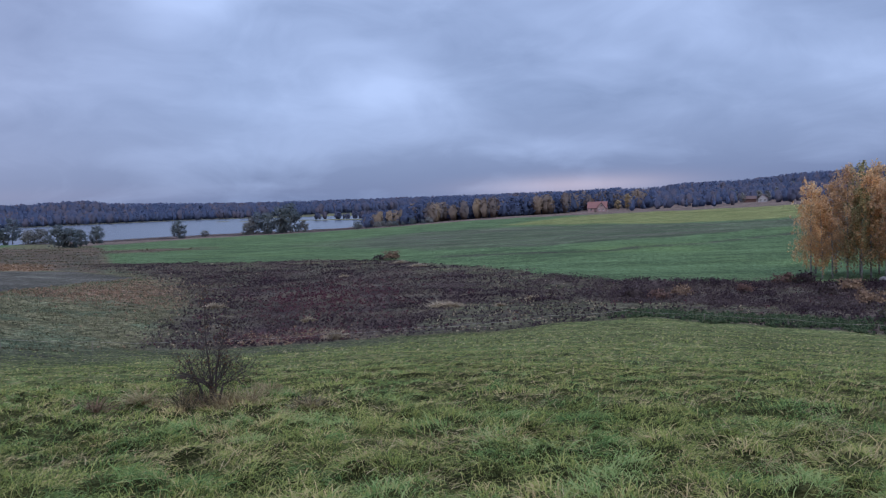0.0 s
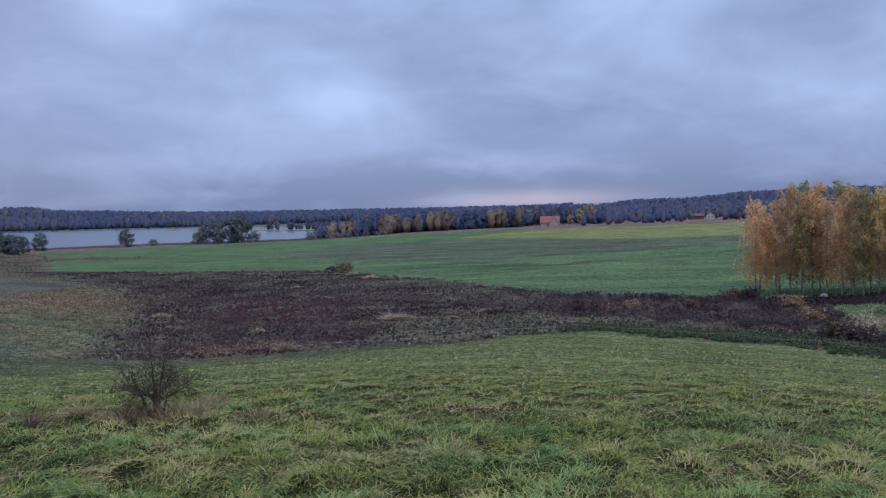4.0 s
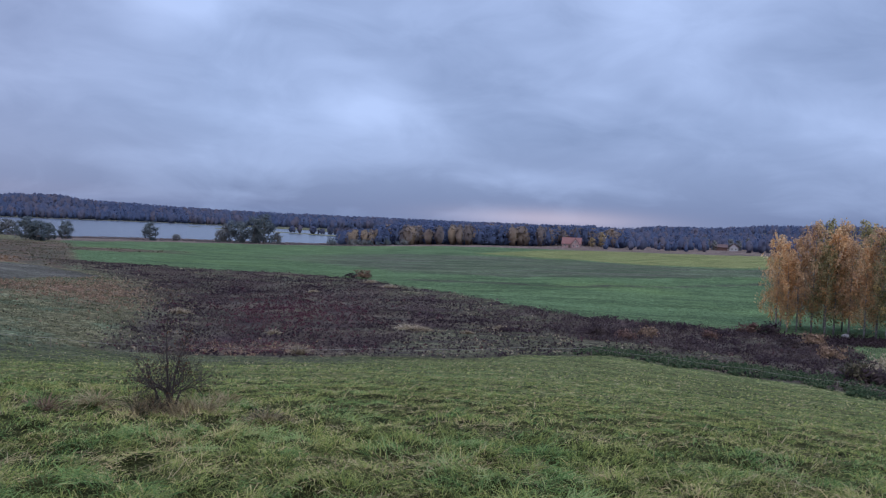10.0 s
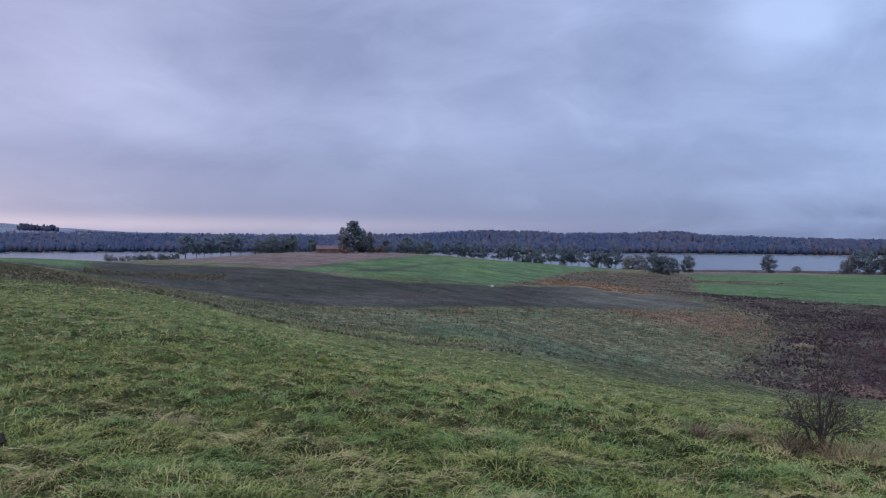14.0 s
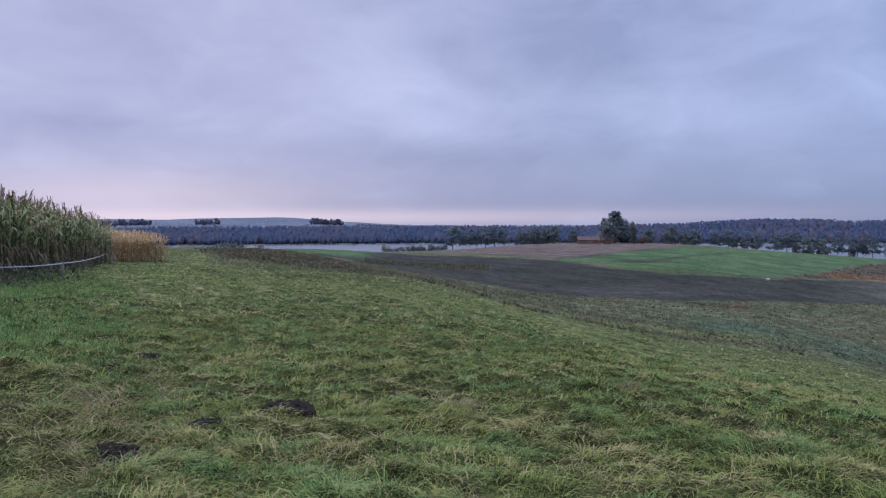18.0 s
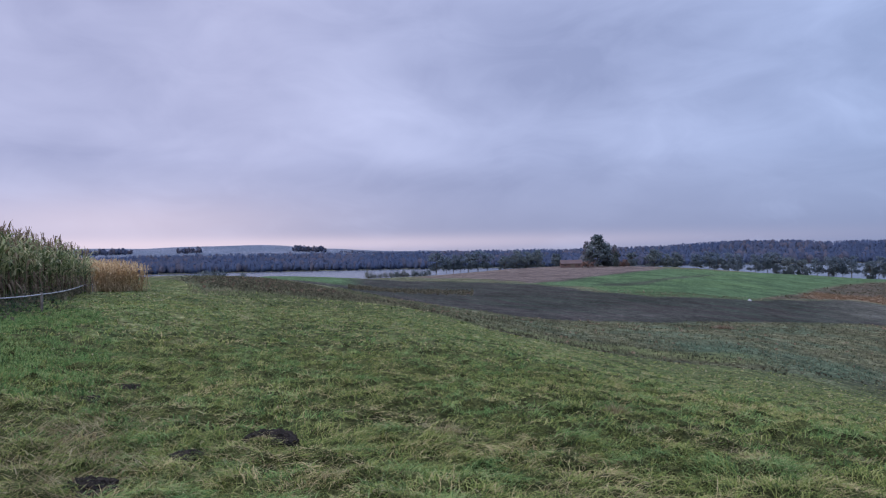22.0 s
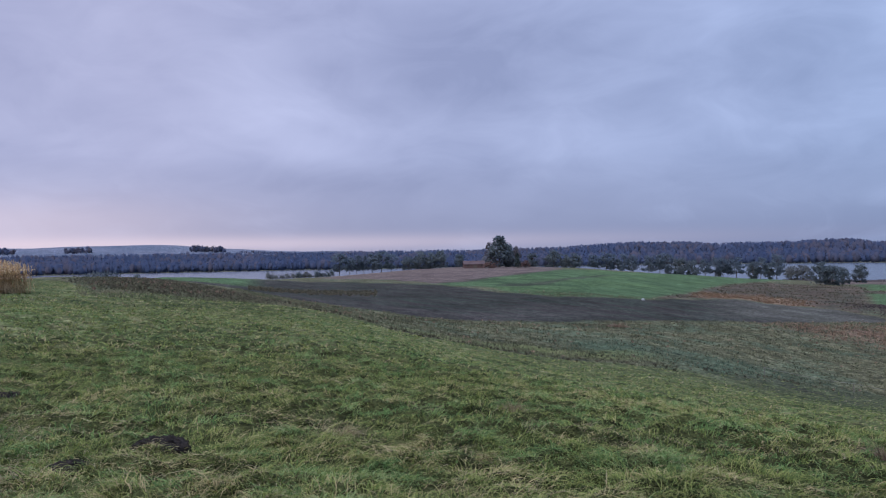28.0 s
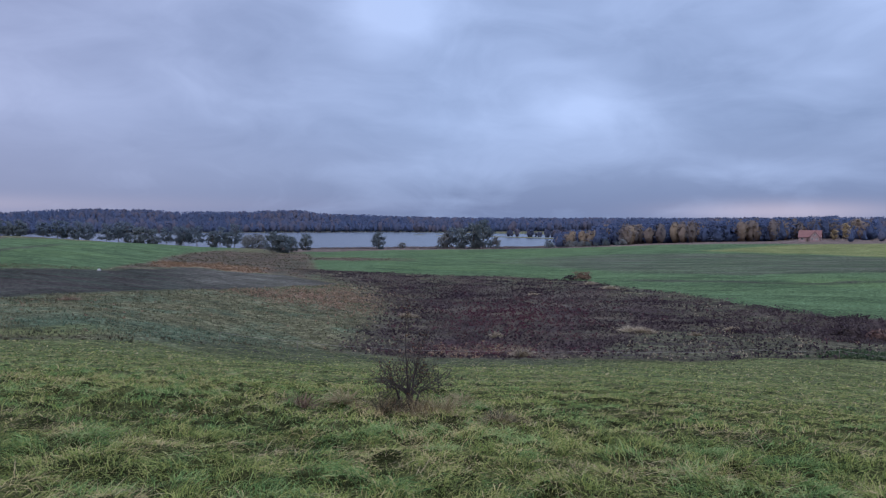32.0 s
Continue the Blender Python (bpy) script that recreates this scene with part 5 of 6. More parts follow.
def make_birches():
    rs = np.random.RandomState(3)
    words = ["slender birch with glowing orange autumn leaves", "slender birch with golden yellow leaves", "birch still carrying olive green leaves", "birch with thinning brown autumn leaves", "nearly bare greyish birch"]
    kinds = [0, 0, 3, 3, 2, 0, 3, 0, 3, 2, 1, 3, 0, 3]
    n = 0
    for row, (r0, step) in enumerate(((150, 0.72), (158, 1.3))):
        a = 21.2 + row * 0.35
        while a < 37:
            r = r0 - np.interp(a, [21, 24, 30, 37], [0, 3, 11, 13]) + rs.uniform(-1.5, 1.5)
            k = kinds[n % len(kinds)] if row == 0 else rs.choice([0, 3, 4, 2, 4] if row == 1 else [4, 4, 3])
            h = np.interp(a, [20.5, 22.5, 24.2, 28, 33, 37], [17.2, 17.6, 18.6, 17.6, 17.2, 17.5]) * (rs.uniform(0.78, 1.06) if row == 0 else rs.uniform(0.88, 1.08))
            plant("birch", "birch", a + rs.uniform(-0.12, 0.12), r, h, BIRCH_LEAF[k], words[k] + " beside the pond", "tree", "birch grove by the pond", BIRCH_BARK, int(rs.randint(0, 4)), rs.uniform(0.9, 1.4))
            a += step * rs.uniform(0.8, 1.2)
            n += 1


make_birches()


def make_shore_trees():
    g = "trees along the lake"
    rs = np.random.RandomState(8)
    pine, alder, pale = "dark pine with a bare trunk by the lake", "dark round alder on the lake shore", "pale thinning willow on the lake shore"
    # bearing, distance, height, crown width
    for az, r, h, w in ((-62.67, 600, 16, 1.15), (-61.92, 610, 13.6, 0.8), (-61.4, 600, 14.6, 0.85), (-60.9, 605, 13.8, 0.8), (-60.28, 600, 14.4, 1.0), (-59.6, 595, 15.4, 1.25), (-58.92, 600, 13.2, 1.0)):
        plant("pine_tree", "pine", az, r, h * 1.08, HAZED_PINE, pine, "tree", g, seed=int(rs.randint(0, 3)), wide=w * 1.25)
    for az, r, h, w in ((-57.7, 560, 9.0, 1.05), (-56.83, 560, 12.0, 0.85), (-56.09, 560, 11.0, 0.9), (-55.35, 560, 11.8, 0.95), (-54.01, 560, 9.0, 0.95), (-48.73, 560, 9.8, 0.9), (-47.19, 560, 11.8, 1.1), (-46.37, 560, 9.2, 0.85), (-45.75, 560, 10.2, 1.1)):
        plant("alder_tree", "broad", az, r, h * 1.08, HAZED_ALDER, alder, "tree", g, seed=int(rs.randint(0, 3)), wide=w * 1.12)
    for az, r, h, w in ((-44.4, 580, 11.8, 1.25), (-43.55, 580, 13.8, 1.2), (-43.0, 585, 12.8, 0.9), (-42.29, 585, 13.6, 1.2), (-41.69, 585, 13.2, 0.9), (-40.58, 580, 12.8, 1.1), (-39.83, 580, 14.6, 1.0), (-39.3, 580, 14.4, 0.8), (-36.86, 575, 12.2, 1.0), (-36.21, 575, 13.0, 0.85), (-35.72, 570, 13.2, 0.95), (-35.4, 575, 12.4, 0.7), (-34.87, 570, 13.2, 1.25), (-33.3, 600, 15, 1.0), (-32.3, 605, 17, 1.0)):
        plant("pine_tree", "pine", az, r, h * 1.08, HAZED_PINE, pine, "tree", g, seed=int(rs.randint(0, 3)), wide=w * 1.12)
    for az, r, h, w in ((-38.52, 575, 11.3, 1.15), (-37.71, 575, 10.6, 0.9), (-33.8, 600, 11, 0.8), (-32.8, 600, 10, 0.8), (-27.4, 500, 9.5, 0.85), (-16.25, 568, 13.5, 0.75)):
        plant("alder_tree", "broad", az, r, h * 1.08, HAZED_ALDER, alder, "tree", g, seed=int(rs.randint(0, 3)), wide=w * 1.12)
    for az, r, h, w in ((-31.4, 590, 9, 1.1), (-30.7, 585, 9.5, 1.1), (-17.65, 575, 8, 0.9), (-17.2, 575, 12, 0.7), (-13.7, 572, 7.5, 0.9), (-36.0, 585, 6, 0.9), (-39.3, 590, 6, 0.9), (-20.5, 575, 4.0, 1.4)):
        plant("willow_tree", "broad", az, r, h * 1.08, PALE_LEAF, pale, "tree", g, seed=int(rs.randint(0, 3)), wide=w * 1.12)
    plant("alder_tree", "broad", -22.2, 560, 12.2, HAZED_ALDER, "lone round alder at the edge of the winter crop", "tree", g, seed=1, wide=1.05)
    plant("pine_tree", "pine", -16.85, 570, 16.5, HAZED_PINE, "tall open pine beside the lake", "tree", g, seed=1, wide=0.9)
    plant("alder_tree", "broad", -15.35, 566, 18.0, HAZED_ALDER, "large dark spreading alder beside the lake", "tree", g, seed=2, wide=0.85)
    plant("alder_tree", "broad", -14.65, 566, 20, HAZED_ALDER, "large dark spreading alder beside the lake", "tree", g, seed=0, wide=0.85)
    plant("bush", "bush", -9.9, 560, 6.5, HAZED_ALDER, "small dark bush at the edge of the crop", "bush", seed=1, wide=0.7)
    for az, r, h, w in ((-29.7, 430, 11, 1.0), (-29.0, 428, 9.5, 1.05), (-28.4, 440, 8.5, 1.0)):
        plant("sallow_bush", "broad", az, r, h, HAZED_ALDER, "dense dark green sallow thicket in the wet meadow", "bush", "sallow thicket", seed=int(rs.randint(0, 3)), wide=w)
    for az in np.arange(-67.6, -63.2, 0.42):
        plant("shore_bush", "bush", az + rs.uniform(-0.1, 0.1), 720, rs.uniform(5, 8), PALE_LEAF if rs.uniform() < 0.6 else HAZED_ALDER, "pale bush on the reedy lake shore", "bush", "bushes on the shore", seed=int(rs.randint(0, 2)), wide=rs.uniform(0.6, 0.9))
    for az, h in ((-81.5, 3.5), (-80.6, 4.5), (-79.3, 6.5), (-78.6, 8), (-77.9, 7), (-76.4, 5)):
        plant("shore_bush", "bush", az, 420, h, HAZED_ALDER, "dark bush below the crest of the hill", "bush", "bushes on the shore", seed=int(rs.randint(0, 2)), wide=0.8)
    plant("field_bush", "bush", -7.5, 228, 2.9, WEED_RUST, "round rust-brown bush on the crop's edge", "bush", seed=1, wide=1.25)
    plant("field_bush", "bush", -8.35, 229, 1.4, WEED_DARK, "low dark scrub beside the round bush", "bush", seed=0, wide=2.0)


make_shore_trees()


def wood_tree(rs, conifer, H, n, size):
    if conifer:
        t = rs.uniform(0.05, 1, n) ** 0.8
        rad = (0.20 * H * (1 - t) ** 0.8 + 0.2) * np.sqrt(rs.uniform(0.2, 1, n))
        z = t * H
    else:
        u = rs.normal(0, 1, (n, 3))
        u /= np.linalg.norm(u, axis=1)[:, None]
        u *= rs.uniform(0.55, 1.0, (n, 1))
        z = H * (0.58 + 0.42 * u[:, 2])
        rad = np.hypot(u[:, 0], u[:, 1]) * H * 0.20
    a = rs.uniform(0, 6.28, n)
    return leaf_quads(rs, np.stack([rad * np.cos(a), rad * np.sin(a), z], 1), size, 0.1, 1.4)


def wood_hull(rs, conifer, scale):
    """The closed, lumpy body of a distant crown of unit height: verts, quads and soft outward normals."""
    sides = 6
    rings = ((-0.03, 0.13), (0.2, 0.17), (0.5, 0.115), (0.78, 0.055), (1.0, 0.004)) if conifer else ((-0.03, 0.10), (0.34, 0.18), (0.62, 0.20), (0.86, 0.13), (0.99, 0.02))
    v = []
    for z, rad in rings:
        for k in range(sides):
            a, q = 6.283 * k / sides + rs.uniform(-0.35, 0.35), rad * scale * rs.uniform(0.6, 1.4)
            v.append((q * math.cos(a), q * math.sin(a), 0.5 + (z + rs.uniform(-0.05, 0.05) - 0.5) * scale))
    f = [(i * sides + k, i * sides + (k + 1) % sides, (i + 1) * sides + (k + 1) % sides, (i + 1) * sides + k) for i in range(len(rings) - 1) for k in range(sides)]
    v = np.array(v)
    n = v * [2.2, 2.2, 1.0] - [0, 0, 0.3]
    n = n / (np.linalg.norm(n, axis=1)[:, None] + 1e-6) + rs.normal(0, 0.18, v.shape)
    return v, np.array(f), n / np.linalg.norm(n, axis=1)[:, None]


def forest(name, rs, places, conifer, mat, label, n, size, trunk=0.0):
    pool = []
    for _ in range(10):
        v, f = wood_tree(rs, conifer, 1.0, n, size)
        f, nn = crown_shade(v, f, (0, 0, 0.35), 0.15, 0.8)
        hv, hf, hn = wood_hull(rs, conifer, 1.0 if n < 40 else 0.86)
        pool.append((np.concatenate([hv, v]), np.concatenate([hf, f + len(hv)]), np.concatenate([hn, nn])))
    pieces, tones, facings = [], [], []
    heights = ground(*np.array(places)[:, :2].T)
    for (x, y, h), z in zip(places, heights):
        if z < EYE_H - 23.8:
            continue
        v, f, nn = pool[rs.randint(10)]
        t = rs.uniform(0, 6.28)
        c, s = math.cos(t), math.sin(t)
        facings.append(np.stack([nn[:, 0] * c - nn[:, 1] * s, nn[:, 0] * s + nn[:, 1] * c, nn[:, 2]], 1))
        w = h * rs.uniform(1.15, 1.75)
        pieces.append((np.stack([x + w * (v[:, 0] * c - v[:, 1] * s), y + w * (v[:, 0] * s + v[:, 1] * c), z + h * v[:, 2]], 1), f))
        tones.append(np.full(len(v), rs.uniform(0, 1)))
        if trunk:
            tv, tf = tubes([[((x, y, z - 0.3), trunk), ((x + rs.uniform(-0.4, 0.4), y, z + h * 0.8), trunk * 0.35)]], 4)
            pieces.append((tv, tf))
            tones.append(np.full(len(tv), 0.9))
            facings.append(np.tile([0.0, -0.8, 0.6], (len(tv), 1)))
    v, f = joined(pieces)
    me = mesh_of(name, v, f, mat, None, True, np.concatenate(facings))
    give(me, "tone", np.concatenate(tones))
    stuff(name, me, label, "forest")


def make_forests():
    rs = np.random.RandomState(14)
    # the wood behind the red-roofed house
    con, dec = [], []
    for row, r in enumerate((625, 640, 657, 675, 700, 730)):
        for az in np.arange(-9.2, 11.0, 0.34):
            a = az + rs.uniform(-0.15, 0.15)
            golden = 0.5 + 0.32 * math.sin(a * 1.7 + 2.2) + 0.3 * math.sin(a * 5.1) + (0.25 if row > 3 else 0)
            h = np.interp(a, [-9.2, -7, -6, 0, 6, 11], [11, 13.5, 16.5, 16, 17, 14.5]) * rs.uniform(0.82, 1.08)
            if row == 0 and rs.uniform() < 0.3 or (6.0 < a < 10.2 and row < 3):
                continue
            x, y = polar(a, r + rs.uniform(-6, 6))
            (dec if rs.uniform() < golden * 0.9 else con).append((x, y, h))
    forest("conifer_wood", rs, con, True, HAZED_CONIFER, "dark conifers in the wood behind the fields, tinted with painted haze", 100, 0.075)
    forest("broadleaf_wood", rs, dec, False, WOOD_GOLD, "birches in brown and gold autumn leaf in the wood", 110, 0.07, 0.16)
    # far shore of the lake and the hills behind
    con, dec = [], []
    for r in np.concatenate([np.arange(1470, 1620, 22), np.arange(1640, 2050, 58)]):
        for az in np.arange(-99, 9, 420 / r):
            a, d = az + rs.uniform(-0.1, 0.1), r + rs.uniform(-9, 9)
            x, y = polar(a, d)
            brown = 0.42 + 0.3 * math.sin(a * 0.6) + 0.2 * math.sin(a * 2.3 + r)
            (dec if rs.uniform() < brown else con).append((x, y, rs.uniform(12, 20) if r < 1620 else rs.uniform(14, 19)))
    for r in np.arange(585, 800, 30):
        for az in np.arange(9.9, 24, 300 / r):
            a = az + rs.uniform(-0.2, 0.2)
            if rs.uniform() < 0.3 or (16.6 < a < 19.2 and r < 670):
                continue
            x, y = polar(a, r + rs.uniform(-14, 14))
            (dec if rs.uniform() < 0.65 else con).append((x, y, rs.uniform(5.5, 10)))
    for r in np.concatenate([np.arange(800, 1500, 62), np.arange(1600, 2150, 64)]):
        for az in np.arange(8 if r > 1500 else 10.5, 36, 430 / r):
            a, d = az + rs.uniform(-0.3, 0.3), r + rs.uniform(-25, 25)
            if r < 1500 and rs.uniform() < 0.12:
                continue
            x, y = polar(a, d)
            (dec if rs.uniform() < (0.6 if r < 1500 else 0.35) else con).append((x, y, rs.uniform(9, 14) if r < 1500 else rs.uniform(14.5, 18)))
    forest("conifer_wood", rs, con, True, HAZED_CONIFER, "dark forest on the far shore and hills, tinted with painted haze", 10, 0.13)
    forest("broadleaf_wood", rs, dec, False, HAZED_BROAD, "brown autumn woods on the far shore and hills, tinted with painted haze", 10, 0.13)
    spit = []
    for t in np.linspace(0, 0.62, 60):
        x, y = polar(-8.0 - 12.4 * t + rs.uniform(-0.25, 0.25), 980 + 255 * t + rs.uniform(-8, 8))
        spit.append((x, y, rs.uniform(6, 12)))
    forest("broadleaf_wood", rs, spit, False, HAZED_BROAD, "autumn trees on the spit in the lake, dulled by painted haze", 45, 0.13)
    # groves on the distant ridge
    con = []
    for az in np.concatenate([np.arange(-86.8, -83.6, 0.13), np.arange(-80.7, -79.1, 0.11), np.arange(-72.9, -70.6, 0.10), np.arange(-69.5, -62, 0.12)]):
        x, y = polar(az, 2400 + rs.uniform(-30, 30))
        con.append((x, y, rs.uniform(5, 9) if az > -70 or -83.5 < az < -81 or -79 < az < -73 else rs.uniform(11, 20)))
    forest("broadleaf_wood", rs, con, False, HAZED_BROAD, "groves standing on the distant ridge, tinted with painted haze", 60, 0.12)


make_forests()


# ---------------------------------------------------------------- buildings
BRICK_RED = plain("faded_red_wall", (0.12, 0.07, 0.062), 0.9, 0.25, 1.2)
PLASTER = plain("pinkish_plaster", (0.30, 0.205, 0.195), 0.85, 0.12, 0.8)
WHITEWASH = plain("whitewash", (0.36, 0.35, 0.36), 0.85, 0.12, 0.8)
TILE_RED = plain("red_roof_tiles", (0.20, 0.095, 0.085), 0.75, 0.2, 2.2)
TILE_OLD = plain("old_roof_tiles", (0.11, 0.07, 0.066), 0.8, 0.25, 2.2)
TILE_DARK = plain("dark_roof_sheets", (0.06, 0.06, 0.07), 0.6, 0.25, 2.0)
TIMBER = plain("weathered_timber", (0.12, 0.09, 0.07), 0.85, 0.3, 5)
PANE = plain("window_glass", (0.02, 0.025, 0.03), 0.08, 0.1, 1, spec=0.6)
FRAME = plain("white_window_frame", (0.65, 0.64, 0.62), 0.5, 0.08, 3)


def window(parent, x, y, z, w, h, mat_frame=FRAME):
    """A window in a wall that faces -y: frame, bars and pane."""
    bm = bmesh.new()
    t = 0.09
    for x0, x1, z0, z1 in ((-w / 2, w / 2, 0, t), (-w / 2, w / 2, h - t, h), (-w / 2, -w / 2 + t, t, h - t), (w / 2 - t, w / 2, t, h - t), (-t / 2, t / 2, t, h - t)):
        box(bm, x + x0, x + x1, y - 0.08, y - 0.005, z + z0, z + z1)
    fr = part("window", from_bm("window", bm, mat_frame), parent, "white-framed window" if mat_frame is FRAME else "small timber-framed window")
    bm = bmesh.new()
    box(bm, x - w / 2 + t, x + w / 2 - t, y - 0.04, y - 0.01, z + t, z + h - t)
    part("pane", from_bm("pane", bm, PANE), fr)


def gable_roof(x0, x1, y0, y1, eave, ridge, along, over=0.5, thick=0.18):
    """Two pitched slabs with an overhang; the ridge runs along x or y."""
    bm = bmesh.new()
    if along == "x":
        my = (y0 + y1) / 2
        k = (ridge - eave) / (my - y0)
        for s in (-1, 1):
            ye = (y0 - over) if s < 0 else (y1 + over)
            ze = eave - k * over
            pts = [(x0 - over, ye, ze), (x1 + over, ye, ze), (x1 + over, my, ridge), (x0 - over, my, ridge)]
            lo, hi = [bm.verts.new(p) for p in pts], [bm.verts.new((p[0], p[1], p[2] + thick)) for p in pts]
            bm.faces.new(hi), bm.faces.new(lo[::-1])
            for i in range(4):
                bm.faces.new((lo[i], lo[(i + 1) % 4], hi[(i + 1) % 4], hi[i]))
    else:
        mx = (x0 + x1) / 2
        k = (ridge - eave) / (mx - x0)
        for s in (-1, 1):
            xe = (x0 - over) if s < 0 else (x1 + over)
            ze = eave - k * over
            pts = [(xe, y0 - over, ze), (mx, y0 - over, ridge), (mx, y1, ridge), (xe, y1, ze)]
            lo, hi = [bm.verts.new(p) for p in pts], [bm.verts.new((p[0], p[1], p[2] + thick)) for p in pts]
            bm.faces.new(hi), bm.faces.new(lo[::-1])
            for i in range(4):
                bm.faces.new((lo[i], lo[(i + 1) % 4], hi[(i + 1) % 4], hi[i]))
    bmesh.ops.recalc_face_normals(bm, faces=bm.faces)
    return bm


def gable_block(x0, x1, y0, y1, eave, ridge, along):
    bm = bmesh.new()
    if along == "x":
        prof = [(y0, -0.6), (y1, -0.6), (y1, eave), ((y0 + y1) / 2, ridge), (y0, eave)]
        a, b = [bm.verts.new((x0, p, z)) for p, z in prof], [bm.verts.new((x1, p, z)) for p, z in prof]
    else:
        prof = [(x0, -0.6), (x1, -0.6), (x1, eave), ((x0 + x1) / 2, ridge), (x0, eave)]
        a, b = [bm.verts.new((p, y0, z)) for p, z in prof], [bm.verts.new((p, y1, z)) for p, z in prof]
    bm.faces.new(a), bm.faces.new(b[::-1])
    for i in range(5):
        bm.faces.new((a[i], b[i], b[(i + 1) % 5], a[(i + 1) % 5]))
    bmesh.ops.recalc_face_normals(bm, faces=bm.faces)
    return bm


def facing(az, r, turn=0.0, dz=0.0):
    """A pose on the ground whose -y side looks back at the hill."""
    p = stand(az, r, dz)
    return Matrix.Translation(p) @ Matrix.Rotation(radians(-az + turn), 4, "Z")


def make_house():
    h = thing("house", facing(7.35, 590, -6), "pinkish house with a red tiled roof beside the wood", "house")
    part("wall", from_bm("wall", gable_block(-7, 6.5, 0, 9, 3.2, 7.4, "x"), PLASTER), h)
    roof = part("roof", from_bm("roof", gable_roof(-7, 6.5, 0, 9, 3.2, 7.4, "x"), TILE_RED), h, "red tiled roof")
    part("porch_wall", from_bm("porch_wall", gable_block(0.2, 6.0, -2.6, 4, 3.4, 6.9, "y"), PLASTER), h)
    part("porch_roof", from_bm("porch_roof", gable_roof(0.2, 6.0, -2.6, 4, 3.4, 6.9, "y", 0.45), TILE_RED), h, "red tiled gable roof")
    bm = bmesh.new()
    box(bm, -3.2, -2.4, 4.6, 5.4, 6.6, 9.0, 0.03)
    box(bm, -3.3, -2.3, 4.5, 5.5, 9.0, 9.15, 0.02)
    part("chimney", from_bm("chimney", bm, BRICK_RED), roof, "brick chimney")
    window(h, 1.7, -2.6, 1.0, 1.2, 1.4)
    window(h, 4.5, -2.6, 1.0, 1.2, 1.4)
    window(h, 3.1, -2.6, 3.9, 1.2, 1.3)
    window(h, -4.8, 0, 1.0, 1.5, 1.4)
    bm = bmesh.new()
    box(bm, -2.2, -1.2, -0.08, -0.005, -0.1, 2.05, 0.02)
    door = part("door", from_bm("door", bm, TIMBER), h, "brown timber door")
    bm = bmesh.new()
    box(bm, -1.36, -1.28, -0.14, -0.08, 0.95, 1.1)
    part("handle", from_bm("handle", bm, FRAME), door)
    # white-gabled house farther up the valley
    h = thing("farmhouse", facing(18.3, 640), "small whitewashed house with a red roof", "house")
    part("wall", from_bm("wall", gable_block(-3, 3.4, 0, 9, 2.8, 5.6, "y"), WHITEWASH), h)
    part("roof", from_bm("roof", gable_roof(-3, 3.4, 0, 9, 2.8, 5.6, "y"), TILE_RED), h, "red tiled roof")
    window(h, -1.2, 0, 0.9, 1.2, 1.3)
    window(h, 1.6, 0, 0.9, 1.2, 1.3)
    b = thing("barn", facing(17.55, 652), "low barn with a red roof beside the white house", "barn")
    part("wall", from_bm("wall", gable_block(-5, 4, 0, 7, 2.6, 4.6, "x"), BRICK_RED), b)
    part("roof", from_bm("roof", gable_roof(-5, 4, 0, 7, 2.6, 4.6, "x"), TILE_OLD), b, "red tiled roof")
    # farmstead under the tall tree on the hill
    b = thing("barn", facing(-52.85, 462, 8), "long low brick barn on the farm hill", "barn")
    part("wall", from_bm("wall", gable_block(-6.5, 5.5, 0, 7, 2.4, 4.2, "x"), BRICK_RED), b)
    part("roof", from_bm("roof", gable_roof(-6.5, 5.5, 0, 7, 2.4, 4.2, "x", 0.4), TILE_OLD), b, "faded red tiled roof")
    bm = bmesh.new()
    box(bm, -1.2, 1.2, -0.1, -0.005, -0.1, 2.1, 0.02)
    part("door", from_bm("door", bm, TIMBER), b, "dark timber barn door")
    window(b, -4.4, 0, 1.0, 0.9, 0.8, TIMBER)
    window(b, 3.6, 0, 1.0, 0.9, 0.8, TIMBER)
    f = thing("farmhouse", facing(-51.85, 486, 20), "old farmhouse with a steep dark gable under tall trees", "house")
    part("wall", from_bm("wall", gable_block(-3.2, 3.2, 0, 9, 2.9, 7.2, "y"), WHITEWASH), f)
    part("roof", from_bm("roof", gable_roof(-3.2, 3.2, 0, 9, 2.9, 7.2, "y", 0.6), TILE_DARK), f, "steep dark roof")
    bm = bmesh.new()
    box(bm, 0.4, 1.0, 5, 5.6, 5.6, 8.2, 0.03)
    part("chimney", from_bm("chimney", bm, BRICK_RED), f, "brick chimney")
    window(f, -1.4, 0, 0.9, 1.0, 1.3)
    window(f, 1.4, 0, 0.9, 1.0, 1.3)
    window(f, 0, 0, 3.6, 1.0, 1.2)


make_house()
plant("farm_tree", "oval", -51.1, 484, 17.9, HAZED_ALDER, "tall dense dark tree towering over the farmstead", "tree", seed=0, wide=1.75)
plant("alder_tree", "broad", -51.75, 500, 15.0, WOOD_GOLD, "thin brownish tree behind the farmhouse", "tree", seed=1, wide=0.6)
plant("alder_tree", "broad", -50.55, 488, 14.0, HAZED_ALDER, "dark leafy tree beside the tall farm tree", "tree", seed=2, wide=0.75)
plant("spruce_tree", "spruce", -49.82, 462, 9.0, SPRUCE_LEAF, "small dense dark conifer beside the farm", "tree", seed=1, wide=1.1)
plant("maple_tree", "broad", -49.9, 500, 12.5, WOOD_GOLD, "brown-gold tree in the farm garden", "tree", seed=0, wide=0.6)
